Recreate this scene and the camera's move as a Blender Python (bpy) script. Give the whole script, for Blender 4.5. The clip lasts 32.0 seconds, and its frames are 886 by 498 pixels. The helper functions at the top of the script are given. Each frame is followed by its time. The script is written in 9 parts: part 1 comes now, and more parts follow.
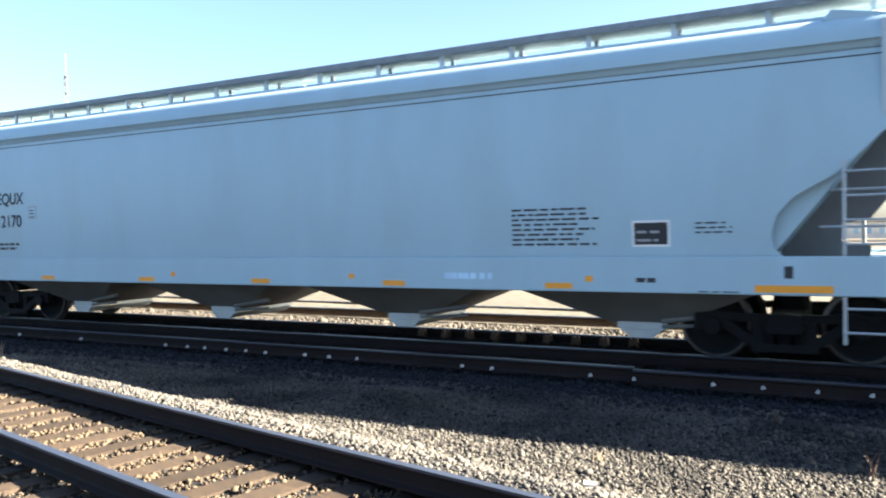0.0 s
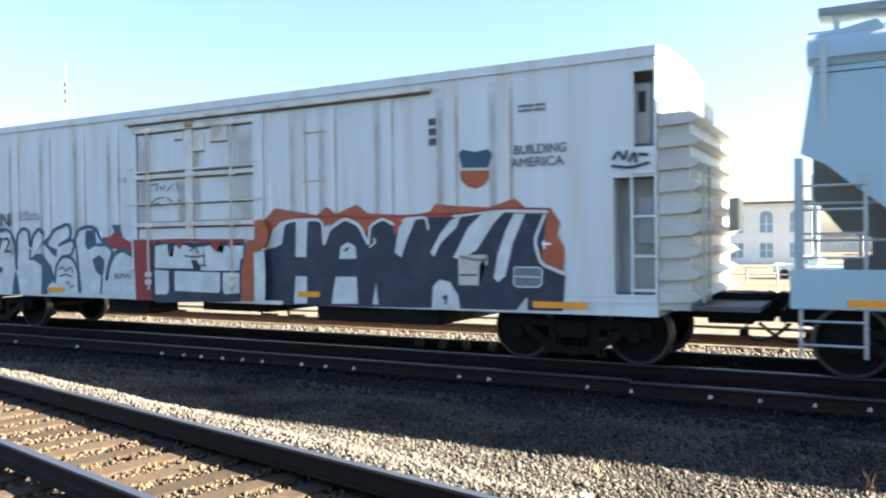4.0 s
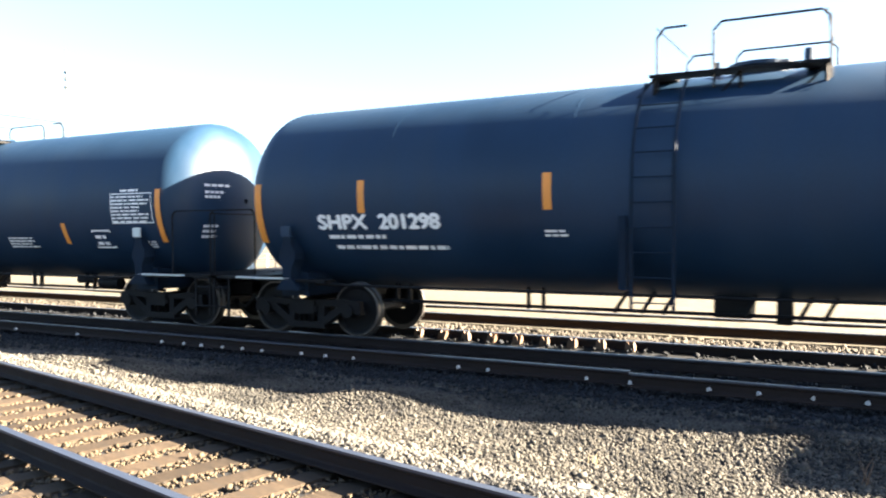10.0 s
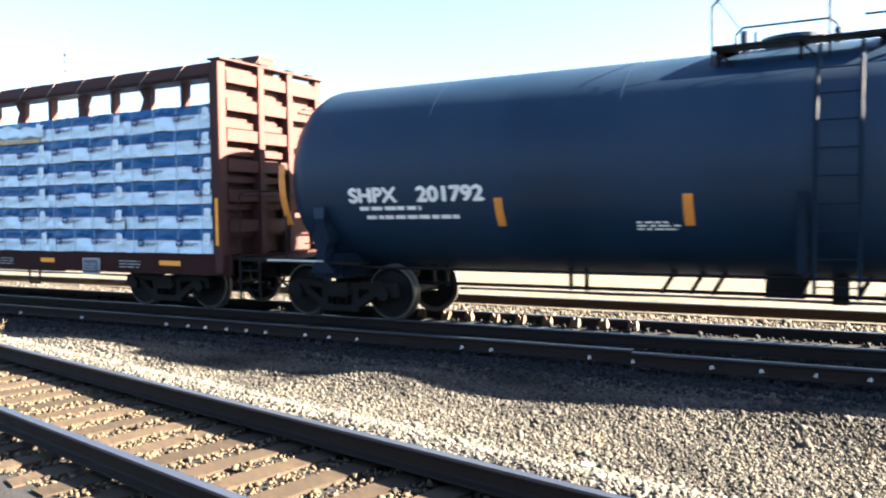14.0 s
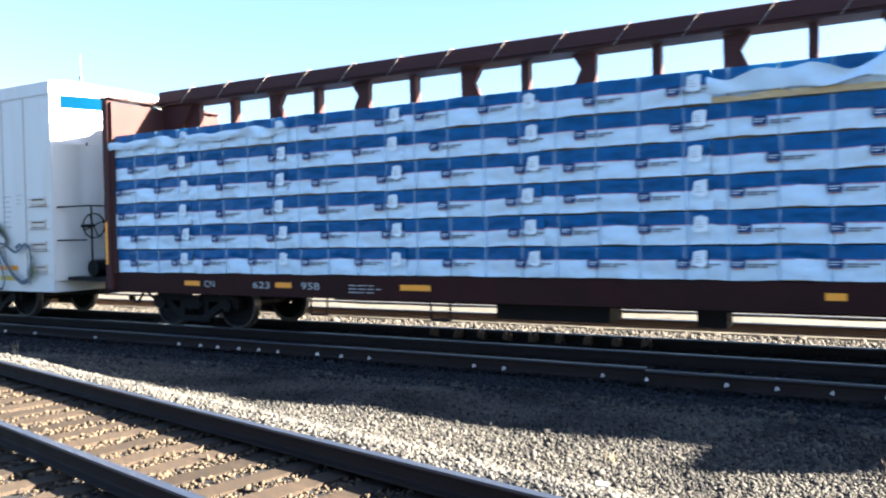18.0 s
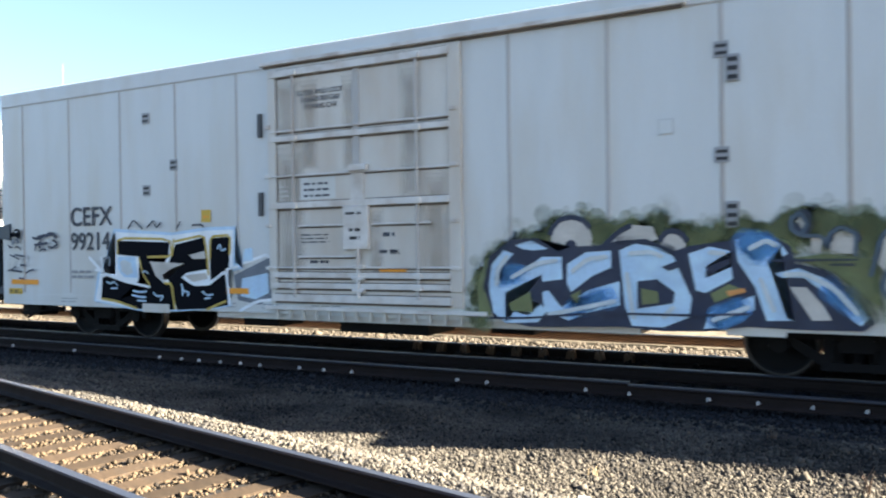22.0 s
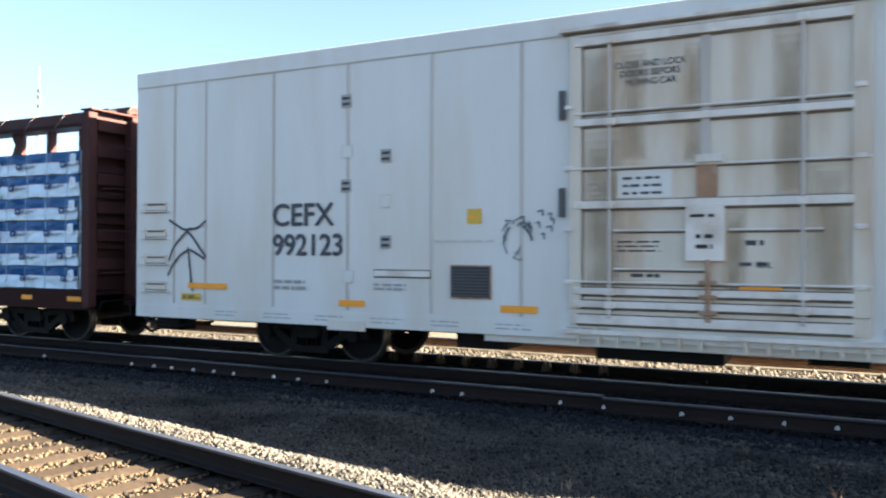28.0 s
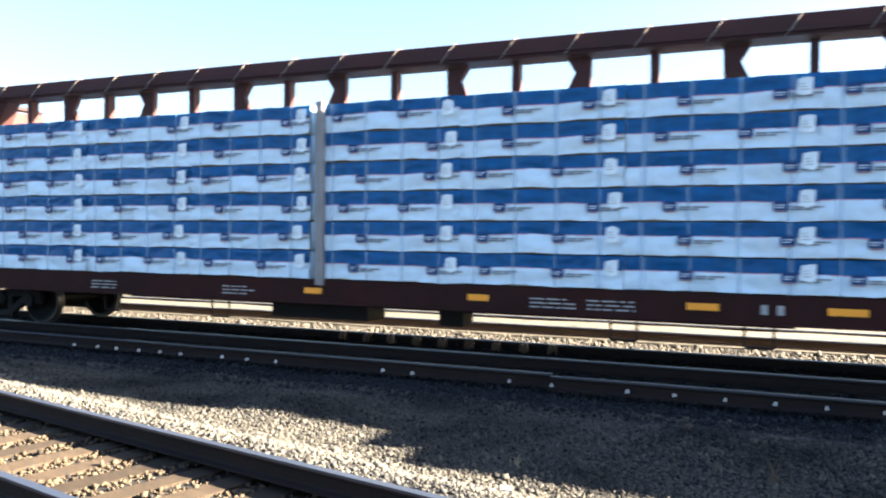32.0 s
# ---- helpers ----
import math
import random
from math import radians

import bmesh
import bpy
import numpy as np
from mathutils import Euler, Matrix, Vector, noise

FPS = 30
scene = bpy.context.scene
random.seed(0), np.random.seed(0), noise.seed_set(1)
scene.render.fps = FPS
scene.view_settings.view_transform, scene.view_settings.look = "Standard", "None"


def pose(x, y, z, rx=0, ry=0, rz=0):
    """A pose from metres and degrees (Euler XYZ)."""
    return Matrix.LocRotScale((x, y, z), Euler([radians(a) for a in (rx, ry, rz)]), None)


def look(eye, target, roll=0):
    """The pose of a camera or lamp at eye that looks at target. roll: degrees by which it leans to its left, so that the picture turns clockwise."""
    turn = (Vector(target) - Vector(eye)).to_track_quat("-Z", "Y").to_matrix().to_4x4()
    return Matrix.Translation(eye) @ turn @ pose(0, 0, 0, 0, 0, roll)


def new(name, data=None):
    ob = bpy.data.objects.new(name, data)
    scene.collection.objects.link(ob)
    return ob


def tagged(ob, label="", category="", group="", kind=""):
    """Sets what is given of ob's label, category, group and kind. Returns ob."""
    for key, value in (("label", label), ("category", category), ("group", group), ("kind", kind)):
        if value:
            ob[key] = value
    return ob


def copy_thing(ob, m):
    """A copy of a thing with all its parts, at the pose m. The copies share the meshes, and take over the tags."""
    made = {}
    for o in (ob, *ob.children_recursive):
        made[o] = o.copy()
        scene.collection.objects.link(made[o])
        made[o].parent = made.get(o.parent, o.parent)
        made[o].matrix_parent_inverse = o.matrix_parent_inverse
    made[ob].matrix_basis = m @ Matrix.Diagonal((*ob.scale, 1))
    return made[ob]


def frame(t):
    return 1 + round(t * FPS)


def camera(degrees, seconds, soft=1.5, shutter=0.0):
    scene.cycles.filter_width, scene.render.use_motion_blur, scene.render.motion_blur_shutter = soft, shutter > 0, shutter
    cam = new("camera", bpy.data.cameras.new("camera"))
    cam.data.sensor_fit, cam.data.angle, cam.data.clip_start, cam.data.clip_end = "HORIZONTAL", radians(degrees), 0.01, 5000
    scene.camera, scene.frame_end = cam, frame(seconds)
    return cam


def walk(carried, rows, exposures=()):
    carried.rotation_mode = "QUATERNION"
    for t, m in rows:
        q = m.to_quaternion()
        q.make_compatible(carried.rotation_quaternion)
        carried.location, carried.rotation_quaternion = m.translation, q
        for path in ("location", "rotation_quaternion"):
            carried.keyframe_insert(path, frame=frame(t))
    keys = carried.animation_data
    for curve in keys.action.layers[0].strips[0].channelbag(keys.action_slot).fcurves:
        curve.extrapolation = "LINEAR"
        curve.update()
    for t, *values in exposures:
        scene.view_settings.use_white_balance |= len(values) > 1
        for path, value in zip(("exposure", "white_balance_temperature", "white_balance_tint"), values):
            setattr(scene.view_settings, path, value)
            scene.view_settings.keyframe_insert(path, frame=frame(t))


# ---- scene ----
# ---------------------------------------------------------------- camera
EYE = (0.0, 0.0, 2.095)          # hand-held, from one spot beside the tracks
RAIL = 0.30                      # height of the railheads
TRACK_Y = 12.12                  # centre line of the track that the train uses
SECONDS = 32.0
cam = camera(58.15, SECONDS, soft=2.1, shutter=0.3)

# seconds, yaw, pitch, roll
VIEWS = (
    (0, 28.57, -1.30, 1.15),
    (0.5, 28.28, -1.21, 0.75),
    (1, 28.18, -0.96, 1.04),
    (1.5, 28.51, -0.79, 1.32),
    (2, 28.80, -0.72, 1.10),
    (2.5, 28.61, -0.47, 0.98),
    (3, 28.87, -0.41, 0.81),
    (3.5, 28.57, -0.41, 0.78),
    (5.5, 28.49, -1.59, 0.69),
    (6, 28.87, -1.92, 0.73),
    (6.5, 28.87, -1.68, 0.48),
    (7, 28.14, -1.42, 0.13),
    (7.5, 28.56, -1.46, 0.39),
    (8, 28.95, -1.55, 0.46),
    (8.5, 28.79, -1.43, 0.49),
    (9, 29.00, -1.34, 0.49),
    (9.5, 28.59, -1.23, 0.50),
    (10, 28.45, -1.24, 0.26),
    (10.5, 28.07, -1.28, 0.06),
    (11, 27.88, -1.57, -0.26),
    (11.5, 28.60, -1.89, -0.09),
    (12, 28.71, -2.10, 0.24),
    (12.5, 28.72, -2.30, 0.48),
    (13, 28.69, -2.41, 0.58),
    (13.5, 28.65, -2.58, 0.75),
    (15.5, 28.50, -2.71, 0.56),
    (16, 28.98, -2.68, 0.49),
    (16.5, 28.90, -2.52, 0.62),
    (17, 29.30, -2.23, 0.89),
    (17.5, 29.36, -1.66, 0.92),
    (18, 29.44, -1.30, 1.10),
    (18.5, 29.68, -0.63, 1.16),
    (19, 29.46, -0.22, 1.08),
    (19.5, 29.20, -0.20, 0.92),
    (20, 29.07, -0.38, 0.88),
    (20.5, 27.81, 0.34, 0.17),
    (21, 27.72, 0.88, 0.42),
    (21.5, 27.82, 0.10, 0.42),
    (22, 28.27, -0.34, 0.79),
    (22.5, 28.24, -0.68, 0.69),
    (23, 27.90, -0.55, 0.57),
    (23.5, 28.15, -0.29, 0.67),
    (24, 28.21, -0.22, 0.89),
    (24.5, 27.88, 0.13, 0.71),
    (25, 27.80, 0.13, 0.65),
    (25.5, 27.95, -0.10, 0.55),
    (27.5, 27.32, 0.45, 0.57),
    (28, 26.66, 0.43, -0.24),
    (28.5, 26.12, 0.74, 0.29),
    (29, 24.61, 0.22, 0.12),
    (29.5, 23.15, -1.59, -0.05),
    (30, 23.46, -1.31, -0.47),
    (30.5, 22.81, -1.12, -0.48),
    (31, 22.38, -0.87, -0.39),
    (31.5, 21.38, -0.81, -0.56),
    (32, 23.13, -1.00, -0.51))
EXPOSURES = ((0, 4.2, 6000, 10), (1, 4.12, 6000, 10), (2, 4.15, 6000, 10), (3, 4.25, 6100, 10), (6, 4.2, 6400, 10), (7, 4.3, 6400, 10), (8, 4.45, 6500, 10), (9, 4.57, 6450, 10), (12, 4.6, 6450, 10), (13.5, 4.56, 6400, 10), (16, 4.41, 5700, 10), (18, 4.32, 5750, 10), (20, 4.22, 5950, 10), (21, 4.16, 6150, 10), (22, 4.18, 6350, 10), (23, 4.1, 6450, 10), (25, 4.17, 6450, 10), (28, 4.23, 6500, 10), (29.3, 4.2, 6400, 10), (30.4, 4.42, 6300, 10), (31, 4.48, 6300, 10), (32, 4.48, 6300, 10))
walk(cam, [(t, pose(*EYE, 90 + pitch, roll, yaw)) for t, yaw, pitch, roll in VIEWS], EXPOSURES)

# ---------------------------------------------------------------- light
SUN = Vector((1.875, 0.722, 1.0)).normalized()
world = bpy.data.worlds.new("sky")
scene.world = world
world.use_nodes = True
wn = world.node_tree
sky = wn.nodes.new("ShaderNodeTexSky")
sky.sky_type = "NISHITA"
sky.sun_disc = False
sky.sun_elevation = math.asin(SUN.z)
sky.sun_rotation = math.atan2(SUN.x, SUN.y)
sky.air_density, sky.dust_density, sky.ozone_density = 1.0, 1.8, 2.4
wn.nodes["Background"].inputs["Strength"].default_value = 0.021
wn.links.new(sky.outputs[0], wn.nodes["Background"].inputs[0])
sun = new("sun", bpy.data.lights.new("sun", "SUN"))
sun.data.energy, sun.data.angle, sun.data.color = 5.0, radians(0.6), (1.0, 0.83, 0.61)
sun.matrix_world = look(SUN * 60, (0, 0, 0))


# ---------------------------------------------------------------- materials
def mat(name, color, rough=0.6, metal=0.0, vary=0.12, scale=3.0, stretch=(1, 1, 1), stain=None, amount=0.35,
        stain_scale=0.8, bump=0.15, grain=60.0, island=0.0, each=0.0, spec=0.5, other=None):
    """A worn surface: fine grain, broad unevenness, stains of a second colour in patches."""
    m = bpy.data.materials.new(name)
    m.use_nodes = True
    nt = m.node_tree
    n, link = nt.nodes, nt.links.new
    p = n["Principled BSDF"]
    tc = n.new("ShaderNodeTexCoord")
    mp = n.new("ShaderNodeMapping")
    mp.inputs["Scale"].default_value = stretch
    link(tc.outputs["Object"], mp.inputs[0])

    def noise_at(sc, detail=5.0, src=mp):
        t = n.new("ShaderNodeTexNoise")
        t.inputs["Scale"].default_value, t.inputs["Detail"].default_value = sc, detail
        link(src.outputs[0], t.inputs["Vector"])
        return t

    def mix(fac, a, b, kind="MIX"):
        x = n.new("ShaderNodeMix")
        x.data_type, x.blend_type = "RGBA", kind
        for sock, v in ((x.inputs[0], fac), (x.inputs[6], a), (x.inputs[7], b)):
            if isinstance(v, (int, float)):
                sock.default_value = v
            elif isinstance(v, tuple):
                sock.default_value = (*v, 1) if len(v) == 3 else v
            else:
                link(v, sock)
        return x.outputs[2]

    def remap(src, lo, hi, a=0.0, b=1.0):
        r = n.new("ShaderNodeMapRange")
        link(src, r.inputs[0])
        for i, v in zip((1, 2, 3, 4), (lo, hi, a, b)):
            r.inputs[i].default_value = v
        return r.outputs[0]

    broad, fine = noise_at(scale), noise_at(grain, 3.0)
    lo = tuple(c * (1 - vary) for c in color)
    hi = tuple(min(1.0, c * (1 + vary)) for c in color)
    c = mix(remap(broad.outputs[0], 0.3, 0.7), lo, hi)
    c = mix(remap(fine.outputs[0], 0.35, 0.65, 0.0, 0.35), c, tuple(x * (1 - 1.6 * vary) for x in color))
    if stain:
        patches = noise_at(stain_scale, 8.0)
        c = mix(remap(patches.outputs[0], 0.48, 0.72, 0.0, amount), c, stain)
    if island:
        geo = n.new("ShaderNodeNewGeometry")
        v = n.new("ShaderNodeHueSaturation")
        link(remap(geo.outputs["Random Per Island"], 0, 1, 1 - island, 1 + island), v.inputs["Value"])
        link(c, v.inputs["Color"])
        c = v.outputs[0]
    if other:
        geo = n.new("ShaderNodeNewGeometry")
        c = mix(remap(geo.outputs["Random Per Island"], other[0], 1.0, 0.0, 1.0), c, other[1])
    if each:
        oi = n.new("ShaderNodeObjectInfo")
        v = n.new("ShaderNodeHueSaturation")
        link(remap(oi.outputs["Random"], 0, 1, 1 - each, 1 + each), v.inputs["Value"])
        link(c, v.inputs["Color"])
        c = v.outputs[0]
    link(c, p.inputs["Base Color"])
    link(remap(broad.outputs[0], 0.3, 0.7, max(0.03, rough - 0.1), min(1.0, rough + 0.1)), p.inputs["Roughness"])
    p.inputs["Metallic"].default_value = metal
    p.inputs["Specular IOR Level"].default_value = spec
    if bump:
        b = n.new("ShaderNodeBump")
        b.inputs["Strength"].default_value, b.inputs["Distance"].default_value = bump, 0.01
        link(fine.outputs[0], b.inputs["Height"])
        link(b.outputs[0], p.inputs["Normal"])
    return m


YARD = mat("yard_gravel", (0.070, 0.064, 0.050), 0.9, vary=0.45, scale=4, grain=14, stain=(0.085, 0.080, 0.066), amount=0.5, stain_scale=0.3, bump=0.8, spec=0.2)
# Bed beside and under the train, with the wagons' shade in its colour.
SHADED_BED = mat("shaded_track_bed", (0.0115, 0.0135, 0.0175), 0.85, vary=0.3, scale=6, grain=40, stain=(0.012, 0.012, 0.013), amount=0.6, stain_scale=0.6, bump=0.8, spec=0.2)
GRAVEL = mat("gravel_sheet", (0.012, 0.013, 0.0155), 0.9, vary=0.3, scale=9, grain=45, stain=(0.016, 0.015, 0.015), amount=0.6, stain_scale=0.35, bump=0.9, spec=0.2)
TIE_WOOD = mat("weathered_tie", (0.034, 0.0245, 0.0165), 0.85, vary=0.45, scale=6, stretch=(1, 12, 12), grain=9, stain=(0.022, 0.018, 0.015), amount=0.7, each=0.35, bump=0.6, spec=0.2)
DARK_TIE = mat("creosoted_tie", (0.010, 0.009, 0.009), 0.85, vary=0.3, scale=6, stretch=(1, 12, 12), grain=9, each=0.25, bump=0.6, spec=0.2)
RAIL_SIDE = mat("rusty_rail", (0.015, 0.0105, 0.0095), 0.8, vary=0.3, scale=5, grain=40, stain=(0.007, 0.006, 0.006), amount=0.6, bump=0.3, spec=0.15)
RAIL_TOP = mat("polished_railhead", (0.018, 0.025, 0.042), 0.42, vary=0.1, stretch=(0.2, 6, 6), bump=0.05)
BROWN_RAIL = mat("brown_yard_rail", (0.040, 0.021, 0.012), 0.85, vary=0.3, scale=5, stain=(0.02, 0.012, 0.008), amount=0.5, bump=0.3, spec=0.15)
STEEL = mat("dark_truck_steel", (0.0055, 0.006, 0.0075), 0.65, vary=0.3, scale=6, stain=(0.009, 0.008, 0.0075), amount=0.5, stain_scale=2.5, bump=0.3, spec=0.14)
TREAD = mat("worn_wheel_tread", (0.075, 0.07, 0.068), 0.38, metal=0.6, vary=0.15)
GREY_PAINT = mat("hopper_grey", (0.34, 0.475, 0.545), 0.42, vary=0.04, scale=1.2, stretch=(1.2, 1, 0.4), stain=(0.31, 0.41, 0.45), amount=0.5, stain_scale=1.0, bump=0.04)
WHITE_PAINT = mat("reefer_white", (0.60, 0.62, 0.61), 0.42, vary=0.05, scale=0.9, stretch=(1.8, 1, 0.35), stain=(0.52, 0.48, 0.40), amount=0.6, stain_scale=0.7, bump=0.05)
DIRTY_WHITE = mat("aged_reefer_white", (0.60, 0.66, 0.68), 0.5, vary=0.06, scale=1.5, stretch=(2.5, 1, 0.2), stain=(0.50, 0.43, 0.35), amount=0.5, stain_scale=1.4, bump=0.08)
DOOR_WHITE = mat("grimy_door_white", (0.60, 0.575, 0.52), 0.5, vary=0.08, scale=1.0, stretch=(1.5, 1, 0.5), stain=(0.46, 0.37, 0.28), amount=0.6, stain_scale=0.9, bump=0.08)
DOOR_TAN = mat("rust_streaked_door", (0.59, 0.55, 0.47), 0.5, vary=0.08, scale=1.2, stretch=(2.2, 1, 0.4), stain=(0.40, 0.28, 0.17), amount=0.7, stain_scale=1.0, bump=0.08)
TANK_BLACK = mat("tank_black", (0.0085, 0.0262, 0.057), 0.48, vary=0.2, scale=1.0, stretch=(1, 1, 0.3), stain=(0.015, 0.028, 0.048), amount=0.5, stain_scale=0.9, bump=0.03, spec=0.22)
TANK_ORANGE = mat("dulled_reflective_orange", (0.66, 0.24, 0.035), 0.5, vary=0.12, scale=4, bump=0)
TANK_FITTING = mat("dull_black_fitting", (0.006, 0.014, 0.028), 0.7, vary=0.2, scale=3, bump=0.1, spec=0.1)
# Darker copy of the wagon brown: the sill's shade is in the colour.
SILL_BROWN = mat("shaded_sill_brown", (0.032, 0.013, 0.012), 0.75, vary=0.25, scale=2, stain=(0.02, 0.012, 0.012), amount=0.6, bump=0.12, spec=0.08)
BROWN = mat("centerbeam_brown", (0.056, 0.024, 0.023), 0.7, vary=0.2, scale=2, stain=(0.035, 0.018, 0.017), amount=0.6, bump=0.12, spec=0.15)
ORANGE = mat("reflective_orange", (0.85, 0.33, 0.02), 0.5, vary=0.06, bump=0)
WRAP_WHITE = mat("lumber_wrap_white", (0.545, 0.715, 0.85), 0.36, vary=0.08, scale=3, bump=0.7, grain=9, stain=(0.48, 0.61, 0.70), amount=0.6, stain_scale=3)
WRAP_BLUE = mat("lumber_wrap_blue", (0.003, 0.084, 0.25), 0.42, vary=0.2, scale=4, bump=0.5, grain=7, stain=(0.010, 0.115, 0.27), amount=0.6, stain_scale=3, spec=0.2)
BLACK_MARK = mat("black_lettering", (0.02, 0.022, 0.025), 0.6, vary=0.1, bump=0)
WHITE_MARK = mat("white_lettering", (0.75, 0.75, 0.74), 0.6, vary=0.1, bump=0)


# ---------------------------------------------------------------- shapes
def box(bm, x0, x1, y0, y1, z0, z1):
    v = [bm.verts.new((x, y, z)) for x in (x0, x1) for y in (y0, y1) for z in (z0, z1)]
    for f in ((0, 1, 3, 2), (4, 6, 7, 5), (0, 4, 5, 1), (2, 3, 7, 6), (0, 2, 6, 4), (1, 5, 7, 3)):
        bm.faces.new([v[i] for i in f])
    return v


def prism(bm, pts, axis, a, b):
    """Extrudes a closed outline along an axis. pts: (x, z) for axis y, (y, z) for axis x, (x, y) for axis z."""
    put = {"x": lambda p, k: (k, p[0], p[1]), "y": lambda p, k: (p[0], k, p[1]), "z": lambda p, k: (p[0], p[1], k)}[axis]
    u, w = [bm.verts.new(put(p, a)) for p in pts], [bm.verts.new(put(p, b)) for p in pts]
    bm.faces.new(u)
    bm.faces.new(list(reversed(w)))
    n = len(pts)
    for i in range(n):
        bm.faces.new((u[i], w[i], w[(i + 1) % n], u[(i + 1) % n]))


def tube(bm, a, b, r, seg=10, r2=None):
    """A round bar from a to b."""
    a, b = Vector(a), Vector(b)
    d = (b - a)
    q = d.to_track_quat("Z", "Y").to_matrix()
    rings = []
    for c, rr in ((a, r), (b, r if r2 is None else r2)):
        rings.append([bm.verts.new(c + q @ Vector((rr * math.cos(k * math.tau / seg), rr * math.sin(k * math.tau / seg), 0))) for k in range(seg)])
    for k in range(seg):
        bm.faces.new((rings[0][k], rings[0][(k + 1) % seg], rings[1][(k + 1) % seg], rings[1][k]))
    bm.faces.new(list(reversed(rings[0])))
    bm.faces.new(rings[1])


def path(bm, pts, r, seg=6):
    for a, b in zip(pts, pts[1:]):
        tube(bm, a, b, r, seg)


def lathe(bm, profile, axis="x", seg=48, at=(0, 0, 0), arc=(0.0, 1.0)):
    """Turns (along, radius) round an axis through at."""
    rows = []
    closed = arc == (0.0, 1.0)
    count = seg if closed else seg + 1
    for along, rad in profile:
        ring = []
        for k in range(count):
            w = math.tau * (arc[0] + (arc[1] - arc[0]) * k / seg)
            c, s = rad * math.cos(w), rad * math.sin(w)
            ring.append(bm.verts.new({"x": (at[0] + along, at[1] + c, at[2] + s), "y": (at[0] + c, at[1] + along, at[2] + s), "z": (at[0] + c, at[1] + s, at[2] + along)}[axis]))
        rows.append(ring)
    for a, b in zip(rows, rows[1:]):
        for k in range(seg):
            j = (k + 1) % count
            bm.faces.new((a[k], a[j], b[j], b[k]))
    return rows


def part(name, bm, material, parent=None, label="", smooth=False, bevel=0.0):
    """Links a bmesh as one mesh object, under a thing or a part."""
    bmesh.ops.recalc_face_normals(bm, faces=bm.faces)
    if bevel:
        bmesh.ops.bevel(bm, geom=list(bm.edges), offset=bevel, segments=1, affect="EDGES", clamp_overlap=True)
    me = bpy.data.meshes.new(name)
    bm.to_mesh(me)
    bm.free()
    me.materials.append(material)
    if smooth:
        for f in me.polygons:
            f.use_smooth = True
        if smooth != "all":
            me.set_sharp_from_angle(angle=radians(38))
    ob = new(name, me)
    if parent is not None:
        ob.parent = parent
    if label:
        ob["label"] = label
    return ob


def shared(name, mesh, m, parent=None):
    """One more object on a mesh that others use too."""
    ob = new(name, mesh)
    ob.matrix_basis = m
    if parent is not None:
        ob.parent = parent
    return ob


def one(name, material, parent, *boxes, label="", bevel=0.0):
    """Parts of one name, each a box (x0, x1, y0, y1, z0, z1)."""
    first = None
    for b in boxes:
        bm = bmesh.new()
        box(bm, *b)
        ob = part(name, bm, material, parent, label, bevel=bevel)
        first = first or ob
    return first


# ---------------------------------------------------------------- ground and tracks
SHOULDER = ((0.04, 0.235), (0.25, 0.245), (0.42, 0.235), (0.62, 0.17), (0.85, 0.08), (1.10, 0.0), (1.35, -0.06))


def from_rail(x, y):
    """How far a spot lies beyond the far rail of the near track."""
    return (y - (4.53 - 0.214 * x)) * math.cos(math.atan(0.214))


HEAPS = ((0.1, 0.17, 2.3), (-5.5, 0.14, 0.85), (-11.2, 0.18, 2.4))      # low heaps of gravel in the lane: place, height, spread


def far_drop(y):
    """How much lower the land across the yard lies."""
    return 1.5 * min(1.0, max(0.0, (y - 24) / 21))


def low_ground(x, y):
    """A low lane between the tracks, banked up to the ties of the train's track; a gravel yard behind the third track."""
    z = 0.045 if from_rail(x, y) < 0.1 else -0.045
    if 6.3 < y < 9.8 and from_rail(x, y) > 0.1:
        heap = sum(h * math.exp(-((x - c) / w) ** 2) for c, h, w in HEAPS)
        z += heap * math.exp(-((y - 8.40) / 0.62) ** 2)
    if y > 8.9:
        z = max(z, min(0.03 + 0.07 * max(0.0, 1 - abs(y - TRACK_Y) / 2.4), -0.05 + (y - 8.9) * 0.2))
    if y > 12.95:
        z = max(z, min(RAIL - 0.21, 0.05 + (y - 12.95) * 0.9))
    if 12.6 < y < 13.6:
        z = max(z, RAIL - 0.155)
    if y > 15.45:
        z = min(RAIL - 0.03, z + (y - 15.45) * 0.6)
    return z - far_drop(y) + 0.02 * noise.noise((x * 0.7, y * 0.7, 0))


def ground_height(x, y):
    """The same with the shoulder of ballast heaped against the near track."""
    z, f = low_ground(x, y), from_rail(x, y)
    if SHOULDER[0][0] <= f < SHOULDER[-1][0]:
        for (f0, h0), (f1, h1) in zip(SHOULDER, SHOULDER[1:]):
            if f0 <= f < f1:
                z = max(z, h0 + (h1 - h0) * (f - f0) / (f1 - f0) + 0.03 * noise.noise((x * 1.3, y * 1.3, 5)))
    return z


